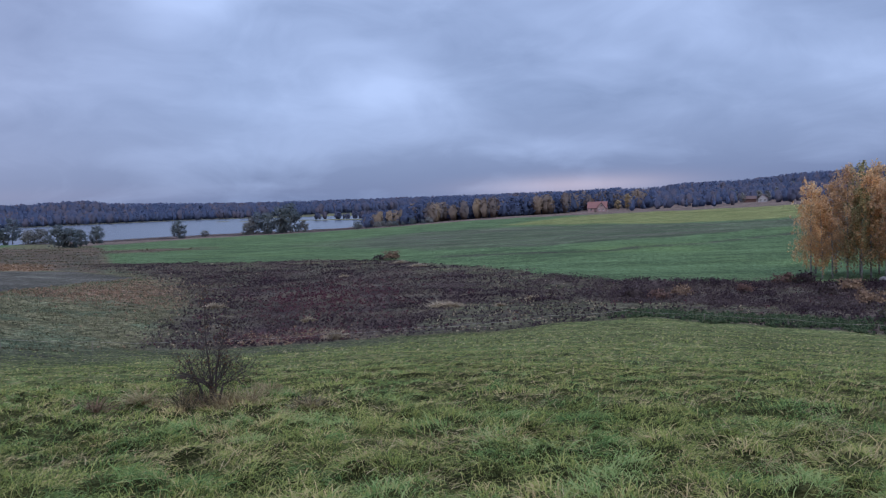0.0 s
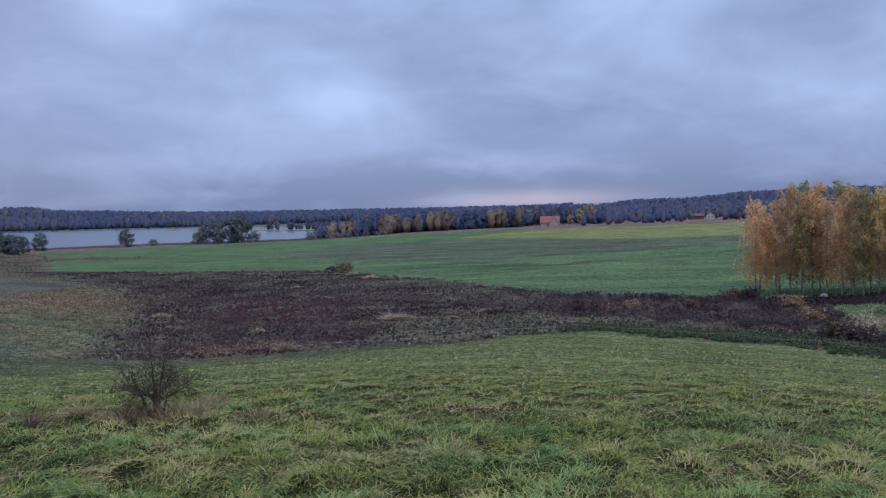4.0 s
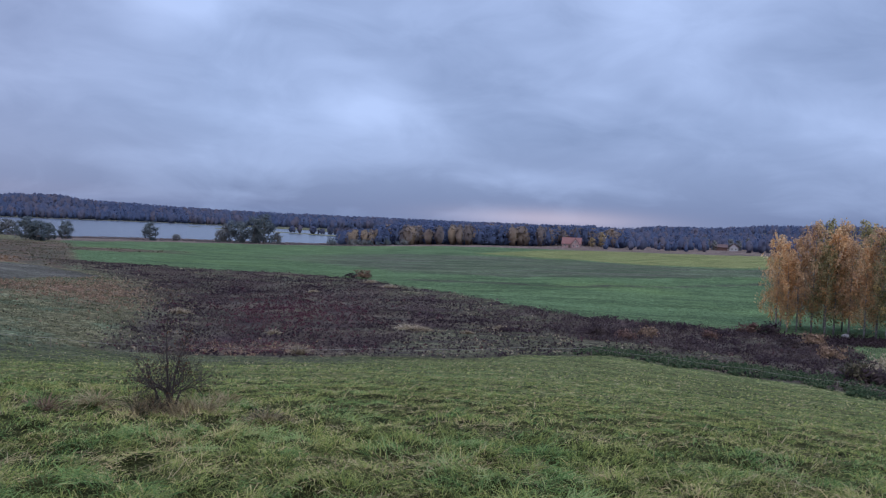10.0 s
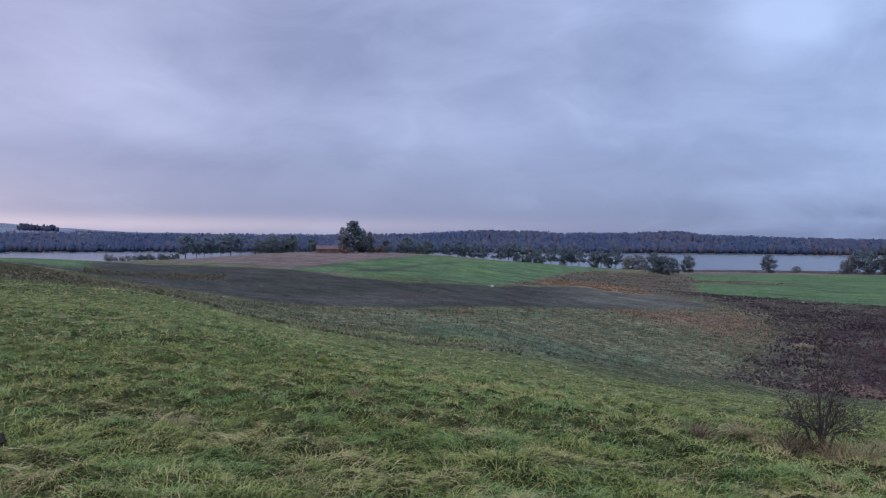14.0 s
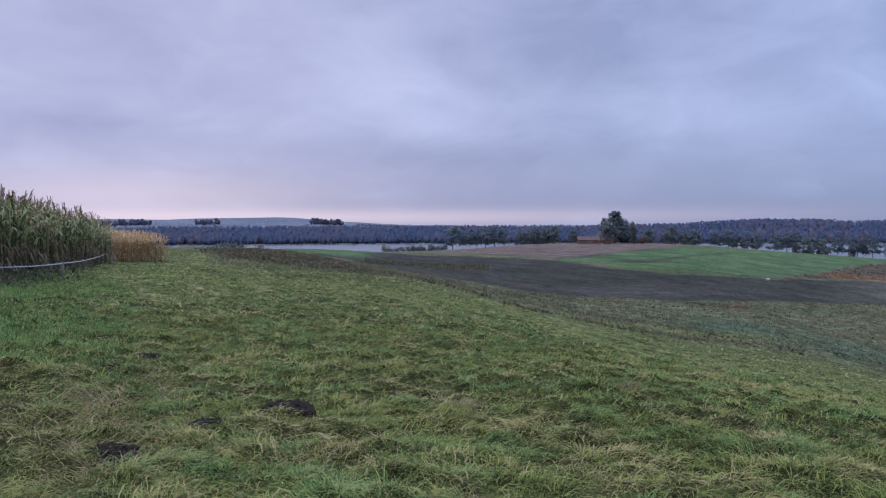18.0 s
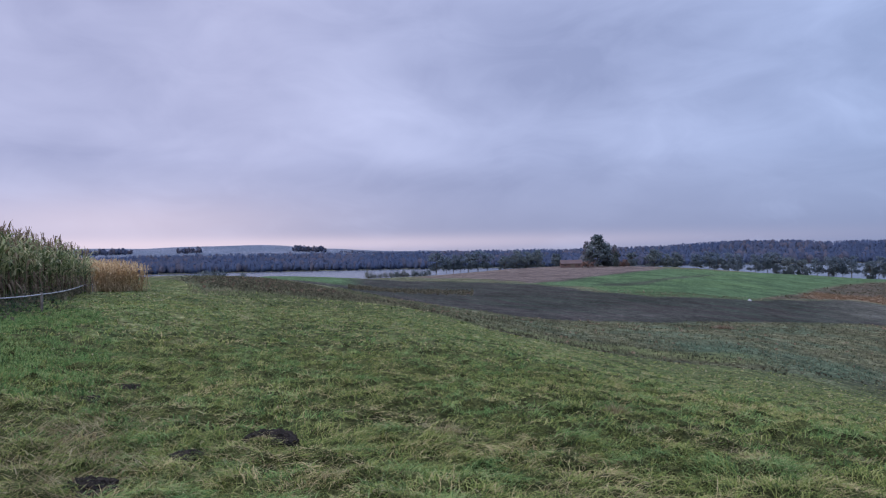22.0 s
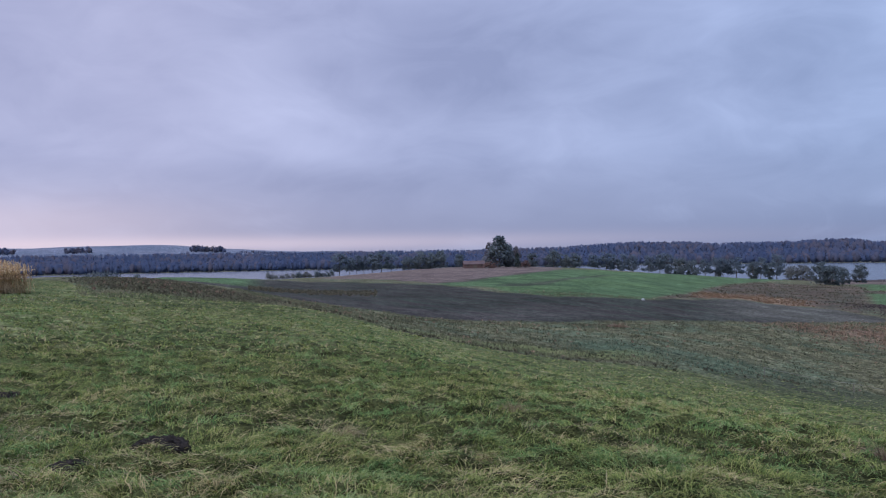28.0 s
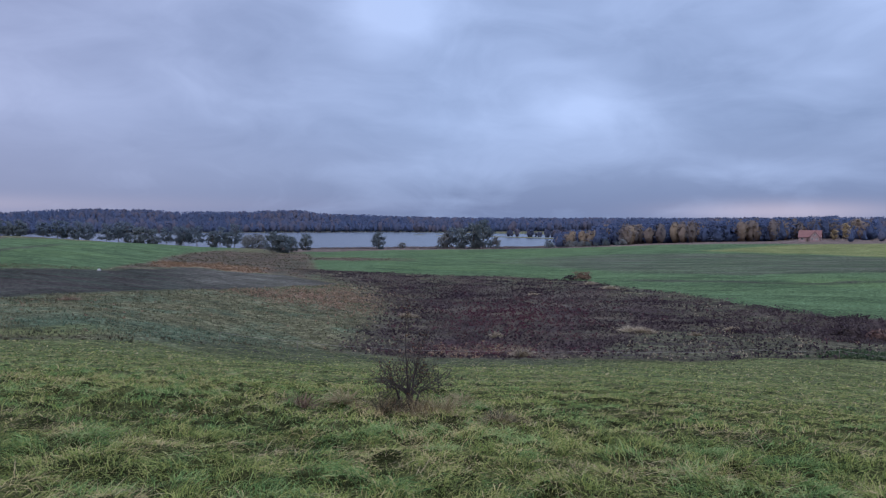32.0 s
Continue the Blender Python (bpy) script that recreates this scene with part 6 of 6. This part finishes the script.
plant("garden_bush", "bush", -49.24, 472, 5.0, RUSSET_LEAF, "rust-coloured bush beside the farm", "bush", seed=1, wide=0.8)
plant("garden_bush", "bush", -51.75, 456, 4.2, RUSSET_LEAF, "rust-coloured hedge bush before the farm", "bush", seed=0, wide=1.3)
plant("poplar_tree", "slim", 8.78, 592, 8.8, YELLOW_LEAF, "slim yellow-leaved tree beside the house", "tree", seed=0, wide=1.0)
plant("poplar_tree", "slim", 9.45, 600, 12.5, YELLOW_LEAF, "tall yellow-leaved tree beside the house", "tree", seed=1, wide=1.0)
plant("birch", "birch", 6.75, 606, 12.5, WOOD_GOLD, "brown-leaved birch behind the house", "tree", bark=BIRCH_BARK, seed=1)
plant("birch", "birch", 7.7, 612, 12, WOOD_GOLD, "brown-leaved birch behind the house", "tree", bark=BIRCH_BARK, seed=2)


def make_valley_scrub():
    rs = np.random.RandomState(77)
    for az in np.arange(-8.6, -4.2, 0.55):
        plant("edge_bush", "bush", az + rs.uniform(-0.2, 0.2), 590 + rs.uniform(-15, 15), rs.uniform(3, 6), PALE_LEAF if rs.uniform() < 0.5 else HAZED_ALDER, "pale bush before the wood", "bush", "bushes before the wood", seed=int(rs.randint(0, 2)), wide=rs.uniform(0.7, 1.1))
    for az in np.arange(10.4, 21.0, 0.62):
        leaf, word = [(HAZED_BROAD, "brown-leaved tree in the upper valley, tinted with painted haze"), (HAZED_ALDER, "dark tree in the upper valley"), (PALE_LEAF, "bare greyish tree in the upper valley")][int(rs.randint(0, 3))]
        plant("valley_tree", "broad" if rs.uniform() < 0.6 else "slim", az + rs.uniform(-0.25, 0.25), rs.uniform(640, 860), rs.uniform(5, 11), leaf, word, "tree", "trees in the upper valley", seed=int(rs.randint(0, 2)), wide=rs.uniform(0.7, 1.0))
    plant("valley_tree", "spruce", 13.5, 650, 9, SPRUCE_LEAF, "dark spruce in the upper valley", "tree", "trees in the upper valley", seed=1, wide=0.8)
    # saplings and scrub in the strip below the birches
    for az, r, h, leaf in ((23.5, 132, 2.2, WEED_RUST), (22.2, 128, 1.8, WEED_DARK), (24.6, 118, 2.2, WEED_RUST), (26.2, 101, 2.3, WEED_OLIVE), (26.9, 100, 1.9, WEED_DARK), (17.0, 128, 1.7, RUSSET_LEAF), (13.0, 124, 1.9, WEED_RUST), (9.6, 122, 2.0, WEED_DARK), (11.4, 120, 1.8, RUSSET_LEAF), (28.3, 99, 1.6, WEED_DARK), (19.5, 140, 2.0, RUSSET_LEAF), (20.8, 141, 2.2, WEED_DARK)):
        plant("scrub_bush", "bush", az, r, h, leaf, "brown withered bush in the ditch strip", "bush", "bushes along the ditch", seed=int(rs.randint(0, 2)), wide=1.2)


make_valley_scrub()


# ---------------------------------------------------------------- maize
MAIZE_GREEN = leafy("maize_leaves", (0.065, 0.09, 0.032), (0.165, 0.205, 0.08), (0.32, 0.34, 0.15), (0.54, 0.49, 0.28), rough=0.5, spec=0.3)
MAIZE_DRY = leafy("dry_maize_leaves", (0.12, 0.08, 0.055), (0.23, 0.16, 0.105), (0.38, 0.29, 0.19))
MAIZE_STRAW = leafy("straw_maize", (0.48, 0.33, 0.18), (0.70, 0.51, 0.29), (0.80, 0.63, 0.41))


def maize_plant(rs, straw=False):
    """Stalk, arching leaves and tassel of one plant 1 m tall; returns verts, quads and a material slot per quad."""
    vs, fs, mi, base = [], [], [], 0

    def add(v, f, slot):
        nonlocal base
        vs.append(np.array(v))
        fs.append(np.array(f) + base)
        mi.extend([slot] * len(f))
        base += len(v)

    v, f = tubes([[((0, 0, -0.02), 0.011), ((rs.uniform(-0.02, 0.02), rs.uniform(-0.02, 0.02), 0.5), 0.009), ((rs.uniform(-0.03, 0.03), rs.uniform(-0.03, 0.03), 0.93), 0.004)]], 3)
    add(v, f, 1 if straw else 0)
    for i in range(10):
        z = 0.10 + 0.078 * i
        ang = i * 2.6 + rs.uniform(-0.5, 0.5)
        ln = rs.uniform(0.20, 0.33) * (1.05 - 0.35 * abs(i / 9 - 0.5))
        up = rs.uniform(0.35, 0.75) if i > 3 else rs.uniform(-0.1, 0.4)
        pts = [(0, 0.0), (0.35, up * 0.62), (0.7, up * 0.75), (1.0, up * 0.4 if i > 3 else up * 0.3 - 0.5)]
        d, s = np.array([math.cos(ang), math.sin(ang), 0]), np.array([-math.sin(ang), math.cos(ang), 0])
        w = [0.012, 0.019, 0.014, 0.002]
        lv = []
        for (t, zz), ww in zip(pts, w):
            c = d * t * ln + np.array([0, 0, z + zz * ln])
            lv += [c - s * ww, c + s * ww]
        add(lv, [(2 * k, 2 * k + 1, 2 * k + 3, 2 * k + 2) for k in range(3)], 1 if straw or i < 4 or rs.uniform() < 0.12 else 0)
    for k in range(4):
        a = rs.uniform(0, 6.28)
        tip = np.array([math.cos(a) * 0.05, math.sin(a) * 0.05, rs.uniform(0.98, 1.06)])
        s = np.array([-math.sin(a), math.cos(a), 0]) * 0.006
        r0 = np.array([0, 0, 0.9])
        add([r0 - s, r0 + s, tip + s, tip - s], [(0, 1, 2, 3)], 1)
    return np.concatenate(vs), np.concatenate(fs), np.array(mi)


def maize_field(name, rs, p0, p1, back, rows, gap, step, height, straw, mats, label):
    pool = [maize_plant(rs, straw) for _ in range(9)]
    p0, p1, back = np.array(p0), np.array(p1), np.array(back)
    length = np.linalg.norm(p1 - p0)
    vs, fs, mi, base = [], [], [], 0
    for row in range(rows):
        for d in np.arange(0, length, step):
            q = p0 + (p1 - p0) * ((d + rs.uniform(-0.08, 0.08)) / length) + back * (row * gap + rs.uniform(-0.1, 0.1))
            v, f, m = pool[rs.randint(9)]
            t, h = rs.uniform(0, 6.28), height * rs.uniform(0.86, 1.12) * (1 - (0.0 if straw else 0.16) * d / length)
            tilt = rs.normal(0, 0.05, 2)
            c, s = math.cos(t), math.sin(t)
            z = float(ground(q[0], q[1]))
            x, y = h * (v[:, 0] * c - v[:, 1] * s + tilt[0] * v[:, 2]), h * (v[:, 0] * s + v[:, 1] * c + tilt[1] * v[:, 2])
            vs.append(np.stack([q[0] + x, q[1] + y, z + h * v[:, 2]], 1))
            fs.append(f + base)
            mi.append(m)
            base += len(v)
    stuff(name, mesh_of(name, np.concatenate(vs), np.concatenate(fs), mats, np.concatenate(mi)), label, "maize")


def make_maize():
    rs = np.random.RandomState(21)
    a, b = polar(-97, 23.5), polar(-86.0, 52)
    along = np.array(b) - np.array(a)
    along /= np.linalg.norm(along)
    back = np.array([along[1], -along[0]])
    if back @ np.array(polar(-91, 35)) < 0 or np.degrees(np.arctan2(*(np.array(polar(-91, 35)) + back * 5))) > -91:
        back = -back
    maize_field("maize_field", rs, a, b, back, 9, 0.75, 0.2, 2.75, False, [MAIZE_GREEN, MAIZE_DRY], "tall standing maize with greyish green leaves", )
    c, d = polar(-86.3, 60), polar(-82.6, 66)
    maize_field("dry_maize_field", rs, c, d, back, 7, 0.6, 0.11, 2.05, True, [MAIZE_STRAW, MAIZE_STRAW], "block of dry straw-coloured maize")


make_maize()


# ---------------------------------------------------------------- fences
TAPE = plain("white_fence_tape", (0.50, 0.48, 0.48), 0.6, 0.1, 8)
TAPE_OLD = plain("weathered_fence_tape", (0.26, 0.235, 0.205), 0.7, 0.15, 8)
POST = plain("grey_fence_post", (0.16, 0.13, 0.11), 0.85, 0.35, 9)


def fence(places, height, radius, lines, sag, tape, post_mat, label, group, tape_mat=None):
    ob = thing("pasture_fence", stand(*places[0]), label, "fence", group)
    inv = Vector(ob.matrix_basis.translation)
    rs = np.random.RandomState(len(places))
    tops = []
    for az, r in places:
        p = stand(az, r) - inv
        lean = Vector((rs.uniform(-0.04, 0.04), rs.uniform(-0.04, 0.04), 0)) * height
        v, f = tubes([[(p + Vector((0, 0, -0.25)), radius), (p + lean * 0.5 + Vector((0, 0, height * 0.5)), radius * 0.96), (p + lean + Vector((0, 0, height)), radius * 0.92), (p + lean + Vector((0, 0, height + radius * 0.3)), radius * 0.3)]], 7)
        part("post", mesh_of("post", v, f, post_mat, smooth=True), ob)
        tops.append((p, lean))
    for share in lines:
        path = []
        for (p, l), (q, m) in zip(tops[:-1], tops[1:]):
            a, b = p + l * share + Vector((0, 0, height * share)), q + m * share + Vector((0, 0, height * share))
            for t in np.linspace(0, 1, 9)[:-1]:
                path.append((a.lerp(b, t) + Vector((0, 0, -4 * sag * t * (1 - t))), tape))
        path.append((tops[-1][0] + tops[-1][1] * share + Vector((0, 0, height * share)), tape))
        v, f = tubes([path], 4)
        part("tape", mesh_of("tape", v, f, tape_mat or TAPE, smooth=True), ob, "pale electric fence tape")
    return ob


fence([(-101, 17.5), (-94.6, 24.5), (-88.7, 28.4), (-86.3, 50), (-85.9, 58)], 0.62, 0.05, (0.93,), 0.08, 0.02, POST, "low pasture fence of grey posts and white tape before the maize", "fences")
fence([(float(a), float(meadow_edge(a)) + 1.2) for a in np.arange(-33.3, 37, 5.3)], 0.95, 0.035, (0.95,), 0.15, 0.016, POST, "pasture fence with weathered tape at the foot of the meadow", "fences", TAPE_OLD)


# ---------------------------------------------------------------- molehills, stones, tufts, the thorn bush
def heap(rs, wide, high):
    """A low crumbled heap of soil, one closed lumpy skin."""
    bm = bmesh.new()
    bmesh.ops.create_grid(bm, x_segments=38, y_segments=38, size=wide)
    off = Vector(rs.uniform(0, 50, 3))
    for v in bm.verts:
        d = math.hypot(v.co.x / 1.25, v.co.y) / wide
        d += 0.28 * noise.noise(Vector((v.co.x / wide * 1.6, v.co.y / wide * 1.6, 0)) + off)
        lump = noise.noise(v.co * 13 + off) * 0.5 + noise.noise(v.co * 30 + off) * 0.45 + noise.noise(v.co * 62 + off) * 0.35
        v.co.z = high * (1 - (d / 0.8) ** 2) * (1 + 0.5 * lump) + 0.028 * lump if d < 0.8 else -0.1 - 0.1 * (d - 0.8)
        v.co.x += 0.012 * lump
    for _ in range(70):
        a, d = rs.uniform(0, 6.28), wide * 0.85 * rs.uniform(0, 1) ** 0.7
        size = rs.uniform(0.012, 0.034)
        at = Vector((1.25 * d * math.cos(a), d * math.sin(a), high * max(0.0, 1 - (d / wide / 0.8) ** 2) + size * 0.3))
        for v in bmesh.ops.create_icosphere(bm, subdivisions=1, radius=size)["verts"]:
            v.co = at + v.co * rs.uniform(0.6, 1.25)
    return bm


def make_small_things():
    rs = np.random.RandomState(31)
    for az, r, s in ((-74.0, 9.1, 1.0), (-79.3, 8.25, 0.7), (-85.0, 7.15, 0.8), (-83.2, 13.4, 0.95), (-85.6, 9.25, 0.75), (-85.5, 12.3, 0.75)):
        m = thing("molehill", stand(az, r), "molehill of crumbled black soil in the grass", "molehill", "molehills in the meadow")
        part("soil", from_bm("soil", heap(rs, 0.34 * s, 0.075 * s), SOIL), m)
    pale = plain("pale_stone", (0.34, 0.33, 0.32), 0.85, 0.2, 6)
    for az, r, s, word in ((25.35, 144, 0.6, "pale boulder at the edge of the birch grove"), (-41.05, 196, 0.42, "whitish boulder at the corner of the ploughed field")):
        bm = bmesh.new()
        for v in bmesh.ops.create_icosphere(bm, subdivisions=3, radius=s)["verts"]:
            q = v.co * 2.3
            v.co *= 1 + 0.22 * noise.noise(q) + 0.08 * noise.noise(q * 3)
            v.co.z = v.co.z * 0.75 + s * 0.4
        tagged(new("boulder", from_bm("boulder", bm, pale, True)), word, "stone").matrix_basis = Matrix.Translation(stand(az, r))

    def tuft(az, r, wide, high, n, mat, label, name="grass_tuft"):
        x0, y0 = polar(az, r)
        across, deep = rs.normal(0, wide * 0.3, n), rs.normal(0, wide * 0.18, n)
        a = radians(az)
        x, y = x0 + across * math.cos(a) + deep * math.sin(a), y0 - across * math.sin(a) + deep * math.cos(a)
        way = np.arctan2(y - y0, x - x0) + rs.normal(0, 0.7, n)
        rise = np.clip(1.45 - 0.5 * np.hypot(across, deep) / (0.4 * wide) + rs.normal(0, 0.2, n), 0.3, 1.55)
        v, f = arching(rs, x, y, high * rs.uniform(0.55, 1.2, n), np.full(n, 0.003 + r * 0.0004), way, rise, rs.uniform(0.6, 2.1, n), 3)
        base = np.array(stand(az, r))
        ob = tagged(new(name, mesh_of(name, v - base, f, mat)), label, "grass", "tall dry tufts", "stuff")
        ob.matrix_basis = Matrix.Translation(Vector(base))

    straw = "tall straw-coloured grass tuft standing among dark weeds"
    for az, r, w, h in ((-11.85, 93, 1.0, 1.8), (-4.0, 119, 3.6, 1.2), (-3.2, 118, 2.4, 0.9), (-13.7, 112, 1.0, 1.0), (-20.2, 134, 1.6, 1.3), (-19.7, 135, 1.1, 0.9), (0.2, 117, 1.2, 0.7), (-7.0, 210, 3, 1.2), (-5.6, 196, 3, 1.1), (-11.0, 180, 1.8, 0.8), (2.6, 124, 1.6, 0.9)):
        tuft(az, r, w, h, int(330 + 60 * w), WEED_TAN, straw)
    tuft(-42.85, 118, 2.3, 0.85, 260, WEED_RUST, "reddish-brown grass tuft at the edge of the ploughed field")
    # dry tufts round the thorn bush
    for az, r, w, h, mat in ((-18.6, 11.0, 0.42, 0.42, DRY), (-17.5, 11.1, 0.34, 0.40, DRY), (-19.4, 10.9, 0.3, 0.36, DRY), (-21.3, 11.0, 0.34, 0.42, WEED_OLIVE), (-21.9, 11.0, 0.2, 0.36, DRY), (-20.6, 11.1, 0.26, 0.34, WEED_RUST), (-24.4, 11.9, 0.22, 0.40, DRY), (-23.2, 11.0, 0.4, 0.16, WEED_RUST), (-27.4, 11.7, 0.28, 0.34, WEED_RUST), (-13.7, 10.5, 0.42, 0.26, WEED_OLIVE), (-13.4, 10.4, 0.4, 0.2, DRY), (-16.2, 12.4, 0.24, 0.3, DRY), (-50.5, 11.8, 0.3, 0.24, DRY), (-62.3, 9.6, 0.3, 0.2, DRY)):
        tuft(az, r, w, h, 240, mat, "dry grass tuft in the meadow near the thorn bush")
    twig = plain("thorn_bark", (0.055, 0.042, 0.038), 0.85, 0.3, 20)
    berry = leafy("thorn_leaves", (0.06, 0.03, 0.02), (0.12, 0.05, 0.03), (0.13, 0.09, 0.04))
    paths, leaves = [], []

    def grow(p, d, ln, rad, depth):
        q, pts = Vector(p), [(Vector(p), rad)]
        for k in range(3):
            d = (d + Vector(rs.normal(0, 0.20, 3))).normalized()
            q = q + d * ln / 3
            pts.append((Vector(q), rad * (1 - 0.22 * (k + 1))))
        paths.append(pts)
        if depth == 0:
            if rs.uniform() < 0.2:
                leaves.append(tuple(q))
            return
        for k in range(4 if depth > 2 else 3):
            s = pts[1 + rs.randint(3)][0]
            e = (d + Vector(rs.normal(0, 0.62, 3)) + Vector((0, 0, 0.15))).normalized()
            grow(s, e, ln * rs.uniform(0.55, 0.8), rad * 0.52, depth - 1)

    across = Vector((math.cos(radians(20)), math.sin(radians(20)), 0))
    inward = Vector((-across.y, across.x, 0))

    def way(u, v, w):
        return (across * u + inward * v + Vector((0, 0, w))).normalized()

    # gnarled foot that forks low over the grass, boughs spreading wide, two thin leaders
    foot = [(Vector((0, 0, -0.15)), 0.045), (Vector((0.012, 0, 0.12)), 0.04), (Vector((-0.008, 0.01, 0.24)), 0.034), (Vector((0, 0.01, 0.36)), 0.028)]
    paths.append(foot)
    for u, v in ((-0.09, 0.03), (0.08, -0.04), (0.03, 0.09)):
        paths.append([(across * u + inward * v + Vector((0, 0, -0.12)), 0.026), (across * u * 1.15 + inward * v + Vector((0, 0, 0.14)), 0.021), (across * u * 1.9 + inward * v * 1.5 + Vector((0, 0, 0.34)), 0.015)])
        for w in (0.5, 0.9, 1.3):
            grow(across * u * 1.9 + inward * v * 1.5 + Vector((0, 0, 0.32)), way(u * 9 + rs.normal(0, 0.4), v * 6, w), 0.3, 0.009, 3)
    for u, v, w, ln in ((-1.0, -0.2, 0.25, 0.28), (-0.95, 0.1, 0.45, 0.30), (-0.75, -0.3, 0.7, 0.34), (-0.5, 0.5, 0.8, 0.34), (-0.25, -0.4, 1.0, 0.36), (0.1, 0.4, 1.0, 0.36), (0.35, -0.3, 0.95, 0.36), (0.6, 0.4, 0.75, 0.34), (0.85, -0.1, 0.6, 0.34), (0.95, 0.3, 0.4, 0.30), (-0.55, 0.0, 0.9, 0.36), (0.5, 0.1, 0.9, 0.36)):
        grow((0, 0, 0.2 + 0.14 * rs.uniform()), way(u, v, w), ln * 0.95, 0.0105, 4)
    for lean, top, start in ((-0.03, 1.5, -0.02), (0.16, 1.1, 0.05)):
        stem, n = [(across * start + Vector((0, 0, 0.32)), 0.018)], 9
        for k in range(n):
            stem.append((stem[-1][0] + across * (lean / n + rs.normal(0, 0.014)) + inward * rs.normal(0, 0.014) + Vector((0, 0, (top - 0.32) / n)), 0.014 * (1 - 0.9 * k / n)))
        paths.append(stem)
        for k in range(2, n + 1):
            for j in range(3):
                grow(stem[k][0], way(rs.normal(0, 0.7), rs.normal(0, 0.7), 0.7), 0.2 - 0.012 * k, 0.005, 1)
        for k in range(40):
            leaves.append(tuple(stem[6 + rs.randint(4)][0] + Vector(rs.normal(0, 0.05, 3))))
    shrub = thing("thorn_bush", stand(-19.95, 11.2, -0.04), "leafless dark thorn bush with a few reddish leaves", "bush")
    v, f = tubes(paths, 4)
    part("bough", mesh_of("bough", v, f, twig), shrub)
    v, f = leaf_quads(rs, np.array(leaves), 0.017, 0.2)
    part("foliage", mesh_of("foliage", v, f, berry), shrub, "sparse reddish leaves")


make_small_things()
